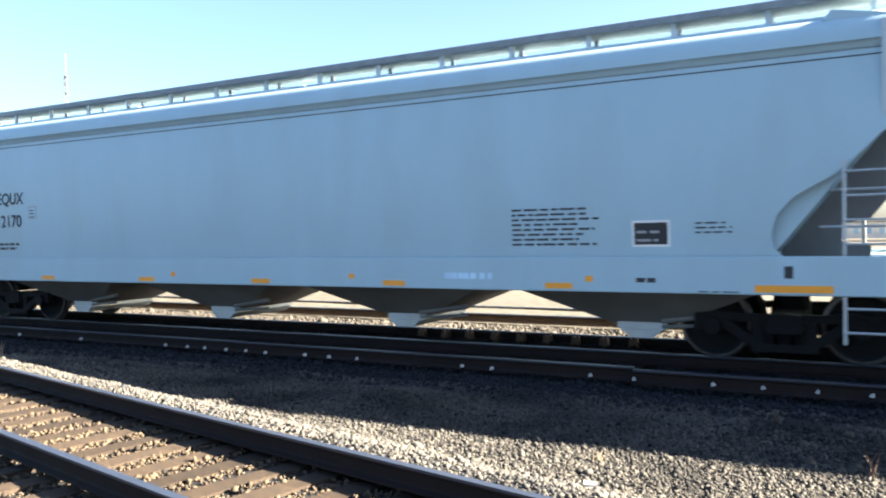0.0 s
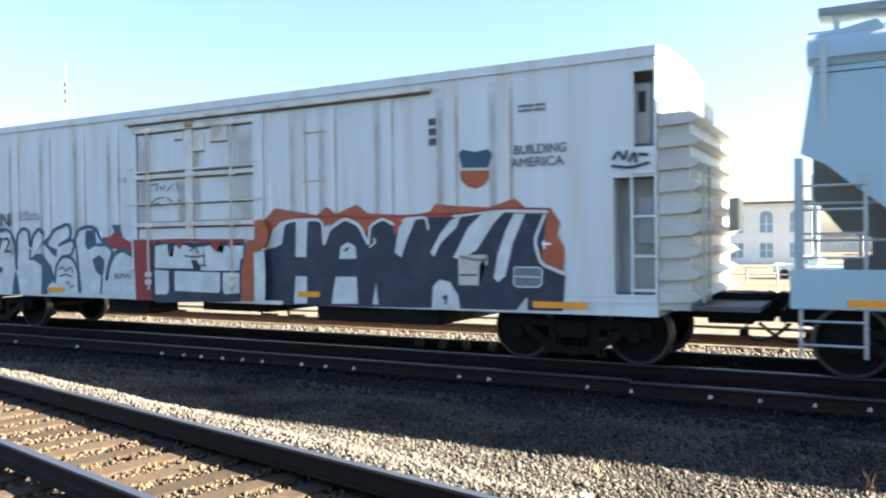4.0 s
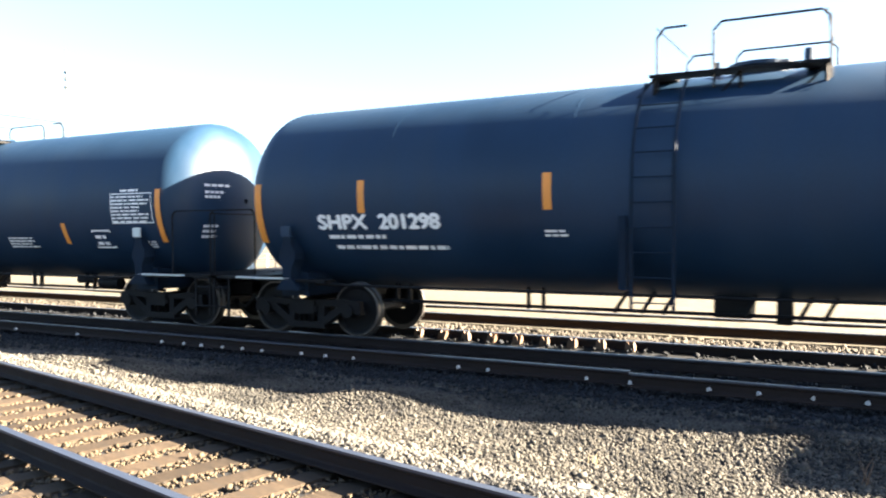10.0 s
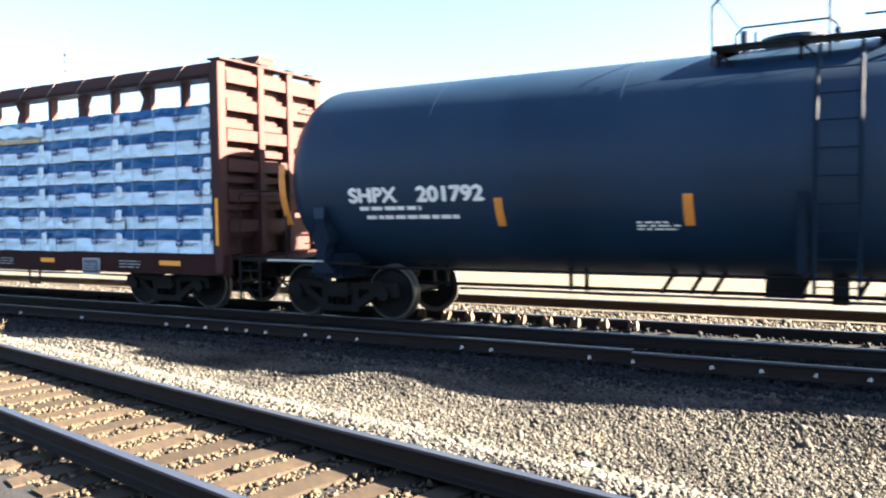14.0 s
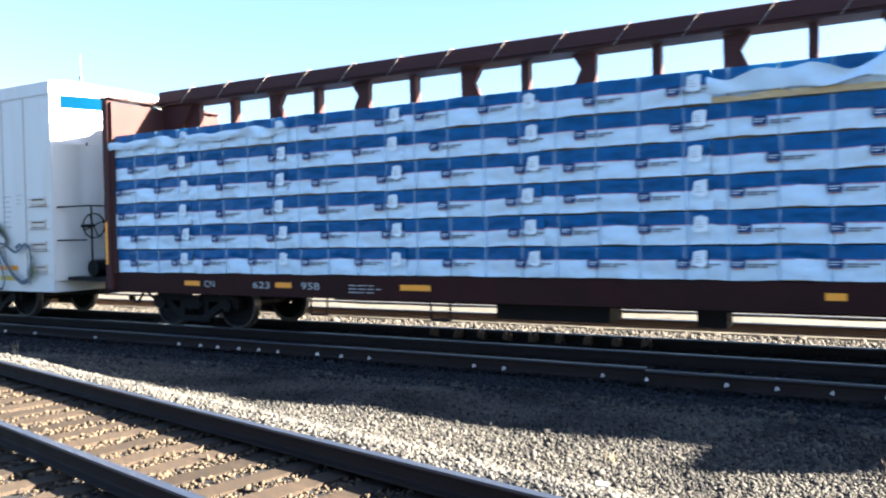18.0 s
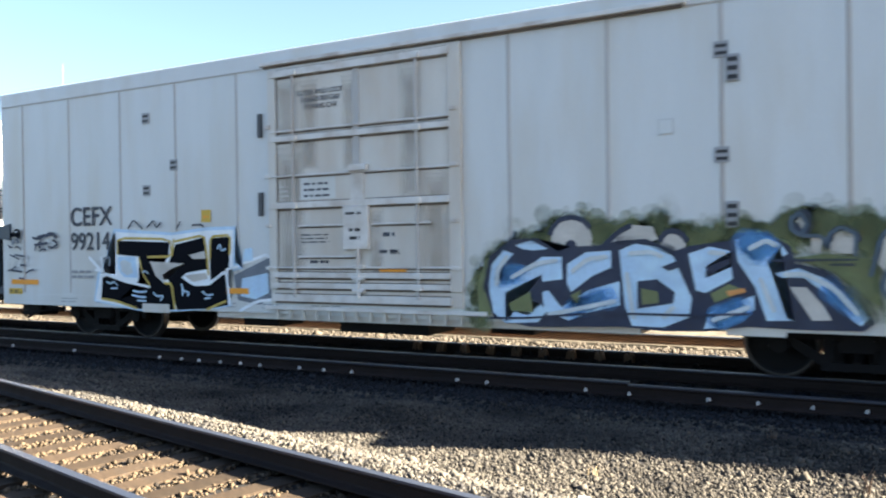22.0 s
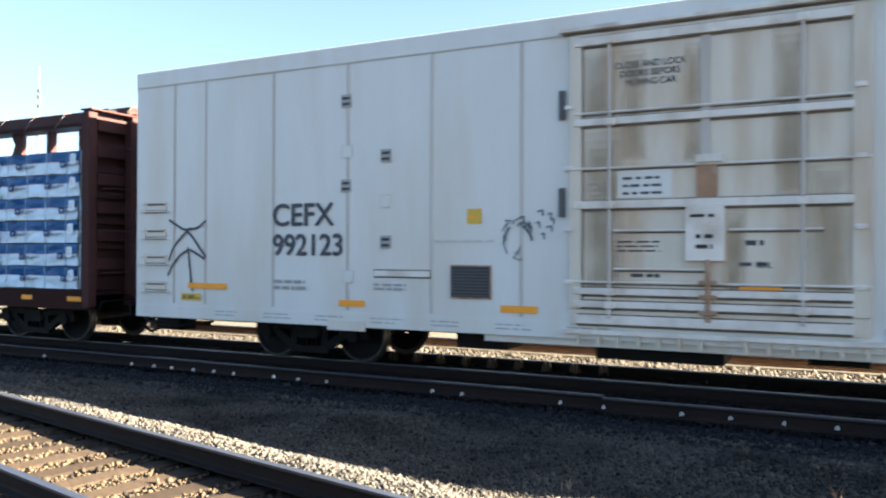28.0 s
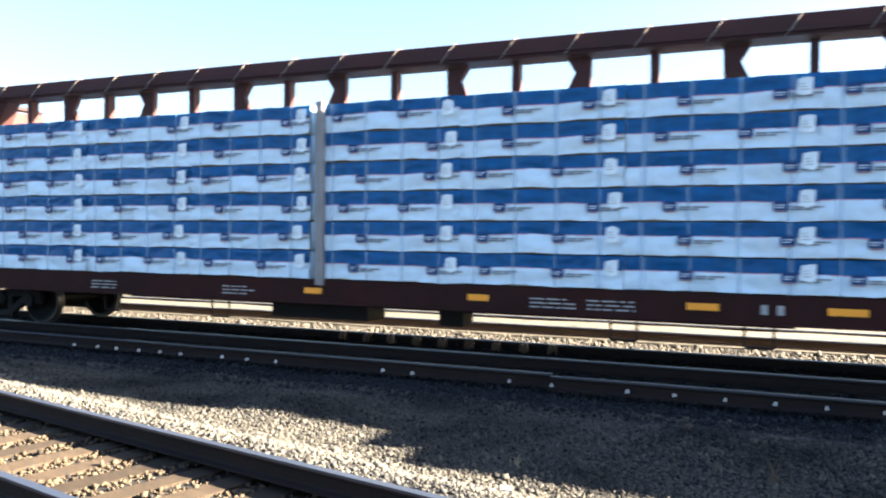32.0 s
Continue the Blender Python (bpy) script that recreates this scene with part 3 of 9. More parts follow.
# ---------------------------------------------------------------- painted letters on the wagons
def graffiti_navy(c):
    p = Spray(c)
    p.fill(RUST_SPRAY, ((0.74, 1.73), (0.83, 2.03), (1.27, 2.39), (1.69, 2.28), (2.15, 2.25), (2.35, 2.38), (2.54, 2.26), (2.94, 2.40), (3.16, 2.25), (3.68, 2.21), (4.22, 2.18), (4.38, 2.36), (4.73, 2.32), (4.80, 2.22), (5.26, 2.28), (5.68, 2.40), (5.87, 2.24), (6.22, 2.24), (6.36, 2.04), (6.32, 1.86), (6.42, 1.68), (6.41, 1.35), (6.13, 1.39), (5.95, 1.76), (0.96, 1.71)))
    p.fill(NAVY_SPRAY, ((1.02, 1.68), (1.35, 1.78), (1.41, 2.16), (2.24, 2.16), (2.30, 1.77), (2.42, 2.01), (2.70, 2.16), (2.97, 2.08), (3.17, 1.75), (3.19, 2.02), (3.42, 2.14), (3.62, 2.07), (3.67, 1.62), (3.82, 2.13), (4.22, 2.16), (4.29, 1.56), (4.70, 2.16), (5.49, 2.20), (5.80, 2.18), (6.17, 2.17), (5.98, 1.76), (6.07, 1.45), (6.43, 1.32), (6.39, 0.80), (1.02, 0.75)))
    p.fill(SILVER_SPRAY, ((1.72, 2.16), (1.96, 2.16), (1.92, 1.56), (1.70, 1.56)))
    p.fill(SILVER_SPRAY, ((1.70, 1.24), (1.93, 1.24), (1.93, 0.79), (1.65, 0.78)))
    p.fill(SILVER_SPRAY, ((1.07, 1.71), (1.22, 2.03), (1.41, 2.14), (1.70, 2.17), (1.48, 2.10), (1.41, 1.78), (1.26, 1.72)))
    p.fill(SILVER_SPRAY, ((2.59, 1.53), (2.63, 1.73), (2.77, 1.80), (2.91, 1.73), (2.93, 1.53)))
    p.fill(SILVER_SPRAY, ((2.52, 1.24), (2.93, 1.24), (2.95, 0.81), (2.43, 0.80)))
    p.fill(SILVER_SPRAY, ((2.26, 1.76), (2.29, 2.05), (2.41, 2.09), (2.33, 1.86)))
    p.fill(SILVER_SPRAY, ((3.65, 1.63), (3.73, 2.01), (3.87, 2.17), (4.05, 2.17), (3.86, 1.79), (3.77, 1.55)))
    p.fill(SILVER_SPRAY, ((4.29, 1.63), (4.44, 1.88), (4.63, 2.10), (4.81, 2.16), (4.73, 1.99), (4.47, 1.77), (4.35, 1.56)))
    p.fill(SILVER_SPRAY, ((4.68, 1.55), (4.93, 1.99), (5.19, 2.22), (5.51, 2.20), (5.34, 2.04), (5.07, 1.66), (4.80, 1.52)))
    p.fill(SILVER_SPRAY, ((5.34, 1.25), (5.41, 1.61), (5.54, 1.95), (5.67, 2.18), (5.84, 2.17), (5.65, 1.77), (5.52, 1.28), (5.41, 1.19)))
    p.fill(SILVER_SPRAY, ((4.30, 0.76), (4.33, 1.12), (4.44, 1.22), (4.62, 1.18), (4.75, 0.99), (4.79, 0.78)))
    p.fill(SILVER_SPRAY, ((5.67, 0.77), (5.86, 0.99), (5.86, 0.78)))
    p.fill(SILVER_SPRAY, ((3.23, 0.81), (3.30, 1.15), (3.34, 0.81)))
    p.line(SILVER_SPRAY, 0.05, ((1.02, 1.69), (1.23, 1.76), (1.35, 2.12), (1.73, 2.18), (2.26, 2.17), (2.30, 1.75)))
    p.line(SILVER_SPRAY, 0.055, ((2.30, 1.77), (2.41, 2.02), (2.72, 2.18), (2.99, 2.07), (3.17, 1.75)))
    p.line(SILVER_SPRAY, 0.045, ((3.17, 1.76), (3.20, 2.05), (3.43, 2.16), (3.65, 2.06)))
    p.line(SILVER_SPRAY, 0.045, ((3.79, 2.12), (4.22, 2.17), (4.26, 1.97)))
    p.line(SILVER_SPRAY, 0.05, ((4.68, 2.16), (5.20, 2.22), (5.49, 2.23), (6.19, 2.19)))
    p.line(SILVER_SPRAY, 0.05, ((6.14, 2.16), (5.98, 1.79), (6.07, 1.46), (6.45, 1.31)))
    p.line(SILVER_SPRAY, 0.03, ((3.19, 1.71), (3.30, 1.79), (3.27, 1.86)))
    p.line(RED_SPRAY, 0.03, ((1.65, 2.22), (2.23, 2.22), (2.74, 2.22), (3.08, 2.17), (3.68, 2.19), (4.25, 2.20), (4.80, 2.20), (5.49, 2.26), (6.19, 2.23)))
    p.fill(BUFF_SPRAY, ((4.76, 1.59), (5.25, 1.59), (5.25, 1.44), (5.11, 1.44), (5.10, 1.14), (4.77, 1.14)))
    p.line(SLATE_SPRAY, 0.04, ((4.79, 1.56), (5.09, 1.51), (5.24, 1.52)))
    p.line(STEEL_SPRAY, 0.03, ((4.78, 1.29), (5.08, 1.29)))
    p.fill(SLATE_SPRAY, ((5.67, 1.41), (6.10, 1.41), (6.08, 1.13), (5.65, 1.13)))
    p.line(SILVER_SPRAY, 0.02, ((5.67, 1.41), (6.10, 1.41), (6.08, 1.13), (5.65, 1.13), (5.67, 1.41)))
    p.line(SILVER_SPRAY, 0.02, ((5.69, 1.28), (6.07, 1.27)))
    p.line(STEEL_SPRAY, 0.04, ((2.70, 1.65), (2.80, 1.71)))
    p.line(STEEL_SPRAY, 0.04, ((4.49, 0.93), (4.57, 0.99), (4.54, 0.84)))
    p.line(WHITE_LINE, 0.035, ((6.09, 1.74), (6.23, 1.74)))
    p.line(WHITE_LINE, 0.03, ((6.12, 1.79), (6.13, 1.67)))
    # black tag by the corner
    for pts in (((7.12, 2.86), (7.20, 2.98), (7.28, 2.84), (7.32, 2.98)), ((7.34, 2.82), (7.42, 2.96), (7.44, 2.80)), ((7.46, 2.92), (7.60, 2.90)), ((7.10, 2.78), (7.36, 2.74), (7.62, 2.80))):
        p.line(LETTER_NAVY, 0.04, pts)


def graffiti_silver(c):
    p = Spray(c)
    p.fill(RED_SPRAY, ((-8.36, 2.01), (-7.92, 1.98), (-8.00, 1.49), (-8.06, 1.02), (-8.68, 0.97), (-8.67, 1.49)))
    p.fill(RED_SPRAY, ((-3.22, 1.93), (-2.84, 1.96), (-2.70, 2.07), (-2.57, 2.10), (-2.49, 1.93), (-2.22, 1.83), (-2.05, 1.88), (-1.76, 1.93), (-1.60, 1.89), (-1.67, 1.33), (-1.68, 0.82), (-2.02, 0.78), (-2.06, 1.27), (-2.46, 1.67), (-2.90, 1.76)))
    p.fill(NAVY_SPRAY, ((-1.86, 1.78), (-1.62, 1.87), (-1.58, 1.33), (-1.62, 0.86), (-1.75, 0.97), (-1.80, 1.33)))
    p.fill(STEEL_SPRAY, ((-2.79, 2.19), (-2.56, 2.18), (-2.56, 2.04), (-2.71, 2.00)))
    p.fill(SILVER_SPRAY, ((-7.80, 1.80), (-7.59, 2.05), (-6.95, 2.08), (-6.82, 1.96), (-6.51, 2.15), (-6.02, 2.14), (-5.82, 1.90), (-5.79, 1.21), (-5.92, 0.79), (-7.80, 0.76), (-7.89, 1.18)))
    p.fill(STEEL_SPRAY, ((-5.81, 1.29), (-5.69, 1.04), (-5.62, 0.78), (-5.94, 0.77), (-5.89, 1.03)))
    p.fill(SILVER_SPRAY, ((-5.72, 2.02), (-5.54, 2.17), (-5.36, 2.12), (-5.29, 1.75), (-5.19, 2.01), (-5.02, 2.16), (-4.89, 2.06), (-4.94, 1.84), (-5.31, 1.50), (-4.95, 1.61), (-4.80, 1.30), (-4.75, 0.80), (-5.66, 0.78), (-5.75, 1.21)))
    p.fill(STEEL_SPRAY, ((-5.28, 1.53), (-5.12, 1.63), (-4.91, 1.64), (-4.65, 1.38), (-4.54, 1.10), (-4.75, 0.99), (-4.76, 0.80), (-4.97, 0.79), (-4.87, 1.05), (-4.95, 1.40)))
    p.fill(SILVER_SPRAY, ((-4.70, 1.90), (-4.53, 2.12), (-4.07, 2.24), (-3.99, 2.06), (-3.86, 1.98), (-3.74, 2.13), (-3.40, 2.17), (-3.22, 2.07), (-3.12, 1.92), (-2.90, 1.79), (-2.74, 1.69), (-2.90, 1.32), (-2.90, 0.82), (-3.76, 0.81), (-4.50, 0.80), (-4.54, 1.06), (-4.45, 1.44), (-4.68, 1.74)))
    p.fill(SILVER_SPRAY, ((-2.90, 0.82), (-2.94, 1.13), (-2.88, 1.41), (-2.71, 1.64), (-2.48, 1.70), (-2.25, 1.61), (-2.11, 1.42), (-2.05, 1.21), (-2.05, 0.83)))
    p.fill(STEEL_SPRAY, ((-3.37, 1.51), (-3.17, 1.61), (-3.01, 1.51), (-3.04, 1.25), (-3.12, 1.18), (-3.28, 1.30)))
    p.fill(STEEL_SPRAY, ((-4.90, 1.88), (-4.72, 1.97), (-4.68, 1.79), (-4.43, 1.72), (-4.45, 1.56), (-4.61, 1.64)))
    p.fill(STEEL_SPRAY, ((-3.55, 2.09), (-3.27, 2.10), (-3.23, 1.80), (-3.49, 1.70), (-3.58, 1.82)))
    p.fill(WHITE_LINE, ((-3.25, 2.07), (-3.04, 2.07), (-3.04, 1.94), (-3.22, 1.93)))
    p.line(STEEL_SPRAY, 0.075, ((-7.78, 0.75), (-7.91, 1.20), (-7.88, 1.81), (-7.64, 2.05), (-6.95, 2.08), (-6.79, 1.97), (-6.51, 2.16), (-6.02, 2.15), (-5.81, 1.90), (-5.77, 1.29)))
    p.line(STEEL_SPRAY, 0.05, ((-6.84, 1.95), (-6.80, 1.42), (-6.97, 0.82)))
    p.line(STEEL_SPRAY, 0.075, ((-5.76, 1.29), (-5.73, 2.02), (-5.54, 2.17), (-5.35, 2.12), (-5.29, 1.73), (-5.19, 2.01), (-5.01, 2.16), (-4.87, 2.04)))
    p.line(STEEL_SPRAY, 0.06, ((-5.29, 1.73), (-5.32, 1.50), (-5.06, 1.61)))
    p.line(STEEL_SPRAY, 0.075, ((-4.88, 1.83), (-4.68, 1.93), (-4.52, 2.12), (-4.06, 2.24), (-3.99, 2.05), (-4.03, 1.93), (-4.39, 1.80)))
    p.line(STEEL_SPRAY, 0.065, ((-4.39, 1.80), (-3.96, 1.92), (-3.89, 1.80), (-3.99, 1.60), (-4.32, 1.56)))
    p.line(STEEL_SPRAY, 0.065, ((-4.52, 1.03), (-4.46, 1.37), (-4.32, 1.55), (-4.14, 1.59), (-3.93, 1.52), (-3.79, 1.28), (-3.77, 0.85)))
    p.line(STEEL_SPRAY, 0.075, ((-3.91, 1.87), (-3.74, 2.13), (-3.40, 2.17), (-3.21, 2.09), (-3.12, 1.92), (-2.90, 1.80)))
    p.line(STEEL_SPRAY, 0.06, ((-3.86, 1.90), (-3.81, 1.57), (-3.72, 0.85)))
    p.line(STEEL_SPRAY, 0.07, ((-3.22, 1.80), (-2.96, 1.81), (-2.76, 1.69), (-2.90, 1.38), (-2.96, 1.10)))
    p.line(STEEL_SPRAY, 0.05, ((-3.08, 1.19), (-3.13, 0.84)))
    p.line(STEEL_SPRAY, 0.075, ((-2.94, 1.13), (-2.88, 1.41), (-2.71, 1.64), (-2.48, 1.70), (-2.24, 1.61), (-2.09, 1.41), (-2.04, 1.20), (-2.04, 0.83)))
    p.line(DUSK_SPRAY, 0.03, ((-4.39, 1.30), (-4.25, 1.38), (-4.18, 1.27), (-4.00, 1.37), (-3.93, 1.24)))
    p.line(DUSK_SPRAY, 0.03, ((-4.36, 1.17), (-4.18, 1.22), (-3.97, 1.17)))
    p.line(SLATE_SPRAY, 0.03, ((-4.18, 1.02), (-4.07, 1.07), (-4.02, 0.94), (-3.90, 1.01)))
    p.line(SLATE_SPRAY, 0.03, ((-2.71, 1.13), (-2.70, 1.27), (-2.62, 1.13), (-2.59, 1.26)))
    p.line(SLATE_SPRAY, 0.03, ((-2.54, 1.15), (-2.50, 1.26), (-2.42, 1.15), (-2.37, 1.25), (-2.28, 1.17)))
    p.line(BLACK_MARK, 0.04, ((-7.46, 1.40), (-7.37, 1.28), (-7.19, 1.38)))
    p.line(BLACK_MARK, 0.03, ((-6.83, 1.20), (-6.61, 1.25), (-6.40, 1.22)))
    p.fill(BLACK_MARK, ((-6.48, 1.31), (-6.35, 1.37), (-6.23, 1.34), (-6.27, 1.24), (-6.42, 1.22)))
    p.line(SLATE_SPRAY, 0.03, ((-6.70, 0.99), (-6.68, 1.13), (-6.57, 1.11)))
    p.line(SLATE_SPRAY, 0.022, ((-5.68, 2.50), (-5.56, 2.51), (-5.60, 2.37), (-5.44, 2.52), (-5.32, 2.38)))
    p.line(SLATE_SPRAY, 0.022, ((-5.40, 2.38), (-5.36, 2.56), (-5.24, 2.40), (-5.09, 2.48), (-4.94, 2.33)))
    p.line(SLATE_SPRAY, 0.02, ((-5.64, 2.35), (-5.01, 2.36)))
    p.line(OLIVE_SPRAY, 0.03, ((-8.36, 3.19), (-8.19, 3.23), (-8.00, 3.11), (-8.15, 2.98), (-8.29, 2.89), (-8.05, 2.88), (-7.97, 3.01)))
    p.line(OLIVE_SPRAY, 0.03, ((-8.35, 2.72), (-8.25, 2.89), (-8.10, 2.67), (-8.00, 2.82)))
    p.line(LETTER_NAVY, 0.035, ((-8.34, 2.19), (-8.30, 2.34), (-8.16, 2.20), (-8.14, 2.31), (-7.97, 2.27)))
    p.line(LETTER_NAVY, 0.03, ((-8.31, 2.24), (-7.95, 2.23)))


def graffiti_door(c):
    p = Spray(c, 0.106)
    p.fill(RED_SPRAY, ((-2.10, 1.88), (-1.83, 1.90), (-1.56, 1.88), (-1.58, 0.77), (-2.04, 0.75), (-2.06, 1.17)))
    p.fill(NAVY_SPRAY, ((-1.63, 1.79), (-1.51, 1.81), (-1.53, 1.18), (-1.52, 0.73), (-1.61, 0.77), (-1.64, 1.27)))
    p.fill(NAVY_SPRAY, ((-1.51, 1.84), (0.65, 1.82), (0.66, 1.64), (0.63, 1.38), (0.56, 1.21), (0.55, 0.79), (-1.52, 0.72)))
    p.fill(SILVER_SPRAY, ((-1.51, 1.77), (-1.20, 1.80), (-1.16, 1.58), (-1.05, 1.57), (-1.02, 1.77), (-0.73, 1.78), (-0.62, 1.73), (-0.62, 1.36), (-1.53, 1.36)))
    p.fill(SILVER_SPRAY, ((-0.27, 1.75), (-0.17, 1.77), (0.09, 1.76), (0.15, 1.61), (0.21, 1.76), (0.64, 1.76), (0.64, 1.57), (0.55, 1.47), (0.54, 1.33), (-0.26, 1.32), (-0.30, 1.49)))
    p.fill(SILVER_SPRAY, ((-0.62, 1.73), (-0.27, 1.75), (-0.30, 1.49), (-0.26, 1.32), (-0.62, 1.36)))
    p.fill(SILVER_SPRAY, ((-1.53, 1.33), (-1.17, 1.31), (-1.17, 0.95), (-1.23, 0.88), (-1.52, 0.87)))
    p.fill(SILVER_SPRAY, ((-1.02, 1.31), (0.09, 1.29), (0.09, 0.98), (0.04, 0.93), (-1.02, 0.95)))
    p.fill(SILVER_SPRAY, ((0.16, 1.29), (0.54, 1.29), (0.54, 0.94), (0.19, 0.91), (0.15, 1.01)))
    p.fill(BUFF_SPRAY, ((-0.58, 1.69), (-0.43, 1.73), (-0.36, 1.58), (-0.48, 1.46), (-0.56, 1.53)))
    p.fill(NAVY_SPRAY, ((-0.60, 1.52), (-0.45, 1.50), (-0.34, 1.37), (-0.43, 1.30), (-0.55, 1.36)))
    p.line(NAVY_SPRAY, 0.03, ((-0.76, 1.59), (-0.55, 1.56), (-0.27, 1.59)))
    p.line(NAVY_SPRAY, 0.03, ((-0.62, 1.67), (-0.50, 1.75), (-0.43, 1.64)))
    p.line(NAVY_SPRAY, 0.03, ((-0.36, 1.42), (-0.23, 1.41)))
    p.fill(RED_SPRAY, ((-1.00, 1.88), (-0.77, 1.88), (-0.83, 1.76), (-0.88, 1.69), (-0.95, 1.78)))
    p.fill(RED_SPRAY, ((-0.15, 1.87), (0.12, 1.87), (0.07, 1.73), (0.02, 1.65), (-0.08, 1.73)))
    p.fill(RED_SPRAY, ((0.24, 1.87), (0.46, 1.86), (0.41, 1.73), (0.36, 1.68), (0.29, 1.77)))
    p.line(RED_SPRAY, 0.05, ((-1.62, 1.86), (-1.22, 1.87), (-0.54, 1.87), (-0.17, 1.85), (0.66, 1.85)))
    p.fill(RUST_SPRAY, ((0.73, 1.85), (0.89, 1.86), (0.90, 2.18), (1.07, 2.21), (1.21, 2.01), (1.19, 1.84), (1.09, 1.70), (0.88, 1.64), (0.87, 0.81), (0.58, 0.80), (0.59, 1.34), (0.68, 1.62)))
    p.line(SLATE_SPRAY, 0.03, ((-1.57, 2.52), (-1.41, 2.56), (-1.31, 2.48)))
    p.fill(SILVER_SPRAY, ((0.88, 1.64), (1.11, 1.66), (1.13, 1.26), (1.11, 0.82), (0.88, 0.81)))
    p.line(SLATE_SPRAY, 0.03, ((-1.59, 2.89), (-1.40, 2.92), (-1.45, 2.78)))
    p.line(SLATE_SPRAY, 0.03, ((-1.36, 2.87), (-1.28, 2.80), (-1.21, 2.89)))
    p.line(SLATE_SPRAY, 0.03, ((-1.17, 2.77), (-1.01, 2.90)))
    p.line(SLATE_SPRAY, 0.03, ((-1.60, 2.55), (-1.45, 2.64), (-1.26, 2.66)))
    p.line(SLATE_SPRAY, 0.03, ((-1.17, 2.65), (-1.03, 2.57)))
    p.line(SLATE_SPRAY, 0.03, ((-0.94, 2.94), (-0.85, 2.77)))
    p.line(SLATE_SPRAY, 0.03, ((-0.89, 2.61), (-0.73, 2.47)))


def graffiti_blue_letters(c):
    p = Spray(c)
    p.cloud(OLIVE_HAZE, 0.11, ((1.58, 0.67), (1.66, 1.38), (2.10, 1.80), (2.72, 1.99), (3.13, 2.12), (3.57, 1.91), (3.96, 2.02), (4.34, 1.94), (4.70, 1.84), (5.05, 1.88), (5.39, 1.91), (5.68, 1.75), (5.88, 1.99), (6.13, 2.04), (6.35, 1.89), (6.65, 1.89), (6.85, 1.83)), 420, 134)
    p.cloud(OLIVE_MIST, 0.07, ((1.60, 0.61), (1.68, 1.32), (2.12, 1.73), (2.73, 1.93), (3.15, 2.06), (3.59, 1.85), (3.98, 1.96), (4.35, 1.88), (4.71, 1.78), (5.06, 1.83), (5.40, 1.86), (5.70, 1.70), (5.89, 1.94), (6.14, 1.98), (6.36, 1.84), (6.66, 1.84), (6.86, 1.78)), 420, 135)
    p.fill(OLIVE_MIST, ((5.77, 1.71), (6.02, 1.85), (6.33, 1.71), (6.84, 1.77), (6.83, 0.94), (6.63, 1.07), (6.33, 1.37), (5.96, 1.47)))
    p.fill(OLIVE_SPRAY, ((1.66, 0.71), (1.62, 1.17), (1.76, 1.55), (2.04, 1.76), (1.83, 1.30), (1.84, 0.76)))
    p.fill(OLIVE_SPRAY, ((5.86, 1.57), (6.21, 1.62), (6.78, 1.54), (6.80, 1.01), (6.63, 1.10), (6.30, 1.40)))
    p.fill(OLIVE_SPRAY, ((5.44, 1.93), (5.80, 1.78), (5.96, 1.61), (5.77, 1.68)))
    p.fill(BUFF_SPRAY, ((3.37, 1.84), (3.34, 1.72), (3.25, 1.62), (3.14, 1.57), (3.00, 1.57), (2.88, 1.62), (2.80, 1.72), (2.77, 1.85), (2.80, 1.97), (2.89, 2.07), (3.01, 2.12), (3.14, 2.12), (3.26, 2.06), (3.34, 1.96)))
    p.fill(BUFF_SPRAY, ((4.61, 1.75), (4.60, 1.67), (4.55, 1.62), (4.48, 1.58), (4.41, 1.58), (4.34, 1.62), (4.30, 1.68), (4.28, 1.75), (4.30, 1.82), (4.35, 1.88), (4.41, 1.91), (4.49, 1.91), (4.55, 1.88), (4.60, 1.82)))
    p.fill(BUFF_SPRAY, ((6.28, 1.76), (6.29, 1.81), (6.31, 1.86), (6.34, 1.89), (6.38, 1.91), (6.43, 1.92), (6.47, 1.91), (6.51, 1.89), (6.54, 1.85), (6.56, 1.81), (6.57, 1.76), (6.57, 1.62), (6.28, 1.62)))
    p.fill(BUFF_SPRAY, ((3.56, 1.76), (3.74, 1.95), (3.89, 2.02), (4.19, 1.99), (4.25, 1.82), (4.10, 1.77)))
    p.fill(BUFF_SPRAY, ((6.07, 1.81), (6.20, 1.81), (6.18, 1.62), (6.08, 1.63)))
    p.fill(BUFF_SPRAY, ((6.07, 2.00), (6.06, 1.96), (6.04, 1.93), (6.01, 1.92), (5.97, 1.92), (5.94, 1.94), (5.91, 1.97), (5.91, 2.01), (5.91, 2.05), (5.94, 2.08), (5.97, 2.09), (6.01, 2.09), (6.04, 2.07), (6.06, 2.04)))
    p.line(NAVY_SPRAY, 0.07, ((2.76, 1.90), (2.79, 1.98), (2.84, 2.05), (2.90, 2.10), (2.98, 2.13), (3.07, 2.14), (3.15, 2.13), (3.23, 2.10), (3.29, 2.05), (3.34, 1.99)))
    p.line(NAVY_SPRAY, 0.07, ((4.28, 1.78), (4.30, 1.84), (4.34, 1.89), (4.39, 1.92), (4.45, 1.93), (4.51, 1.91), (4.56, 1.88), (4.60, 1.83), (4.62, 1.78)))
    p.line(NAVY_SPRAY, 0.07, ((6.27, 1.76), (6.28, 1.83), (6.31, 1.88), (6.37, 1.92), (6.43, 1.93), (6.49, 1.92), (6.54, 1.88), (6.57, 1.82), (6.58, 1.76)))
    p.line(NAVY_SPRAY, 0.07, ((5.90, 2.04), (5.95, 2.13), (6.04, 2.11), (6.07, 1.99), (6.02, 1.87), (5.95, 1.89), (5.90, 1.99)))
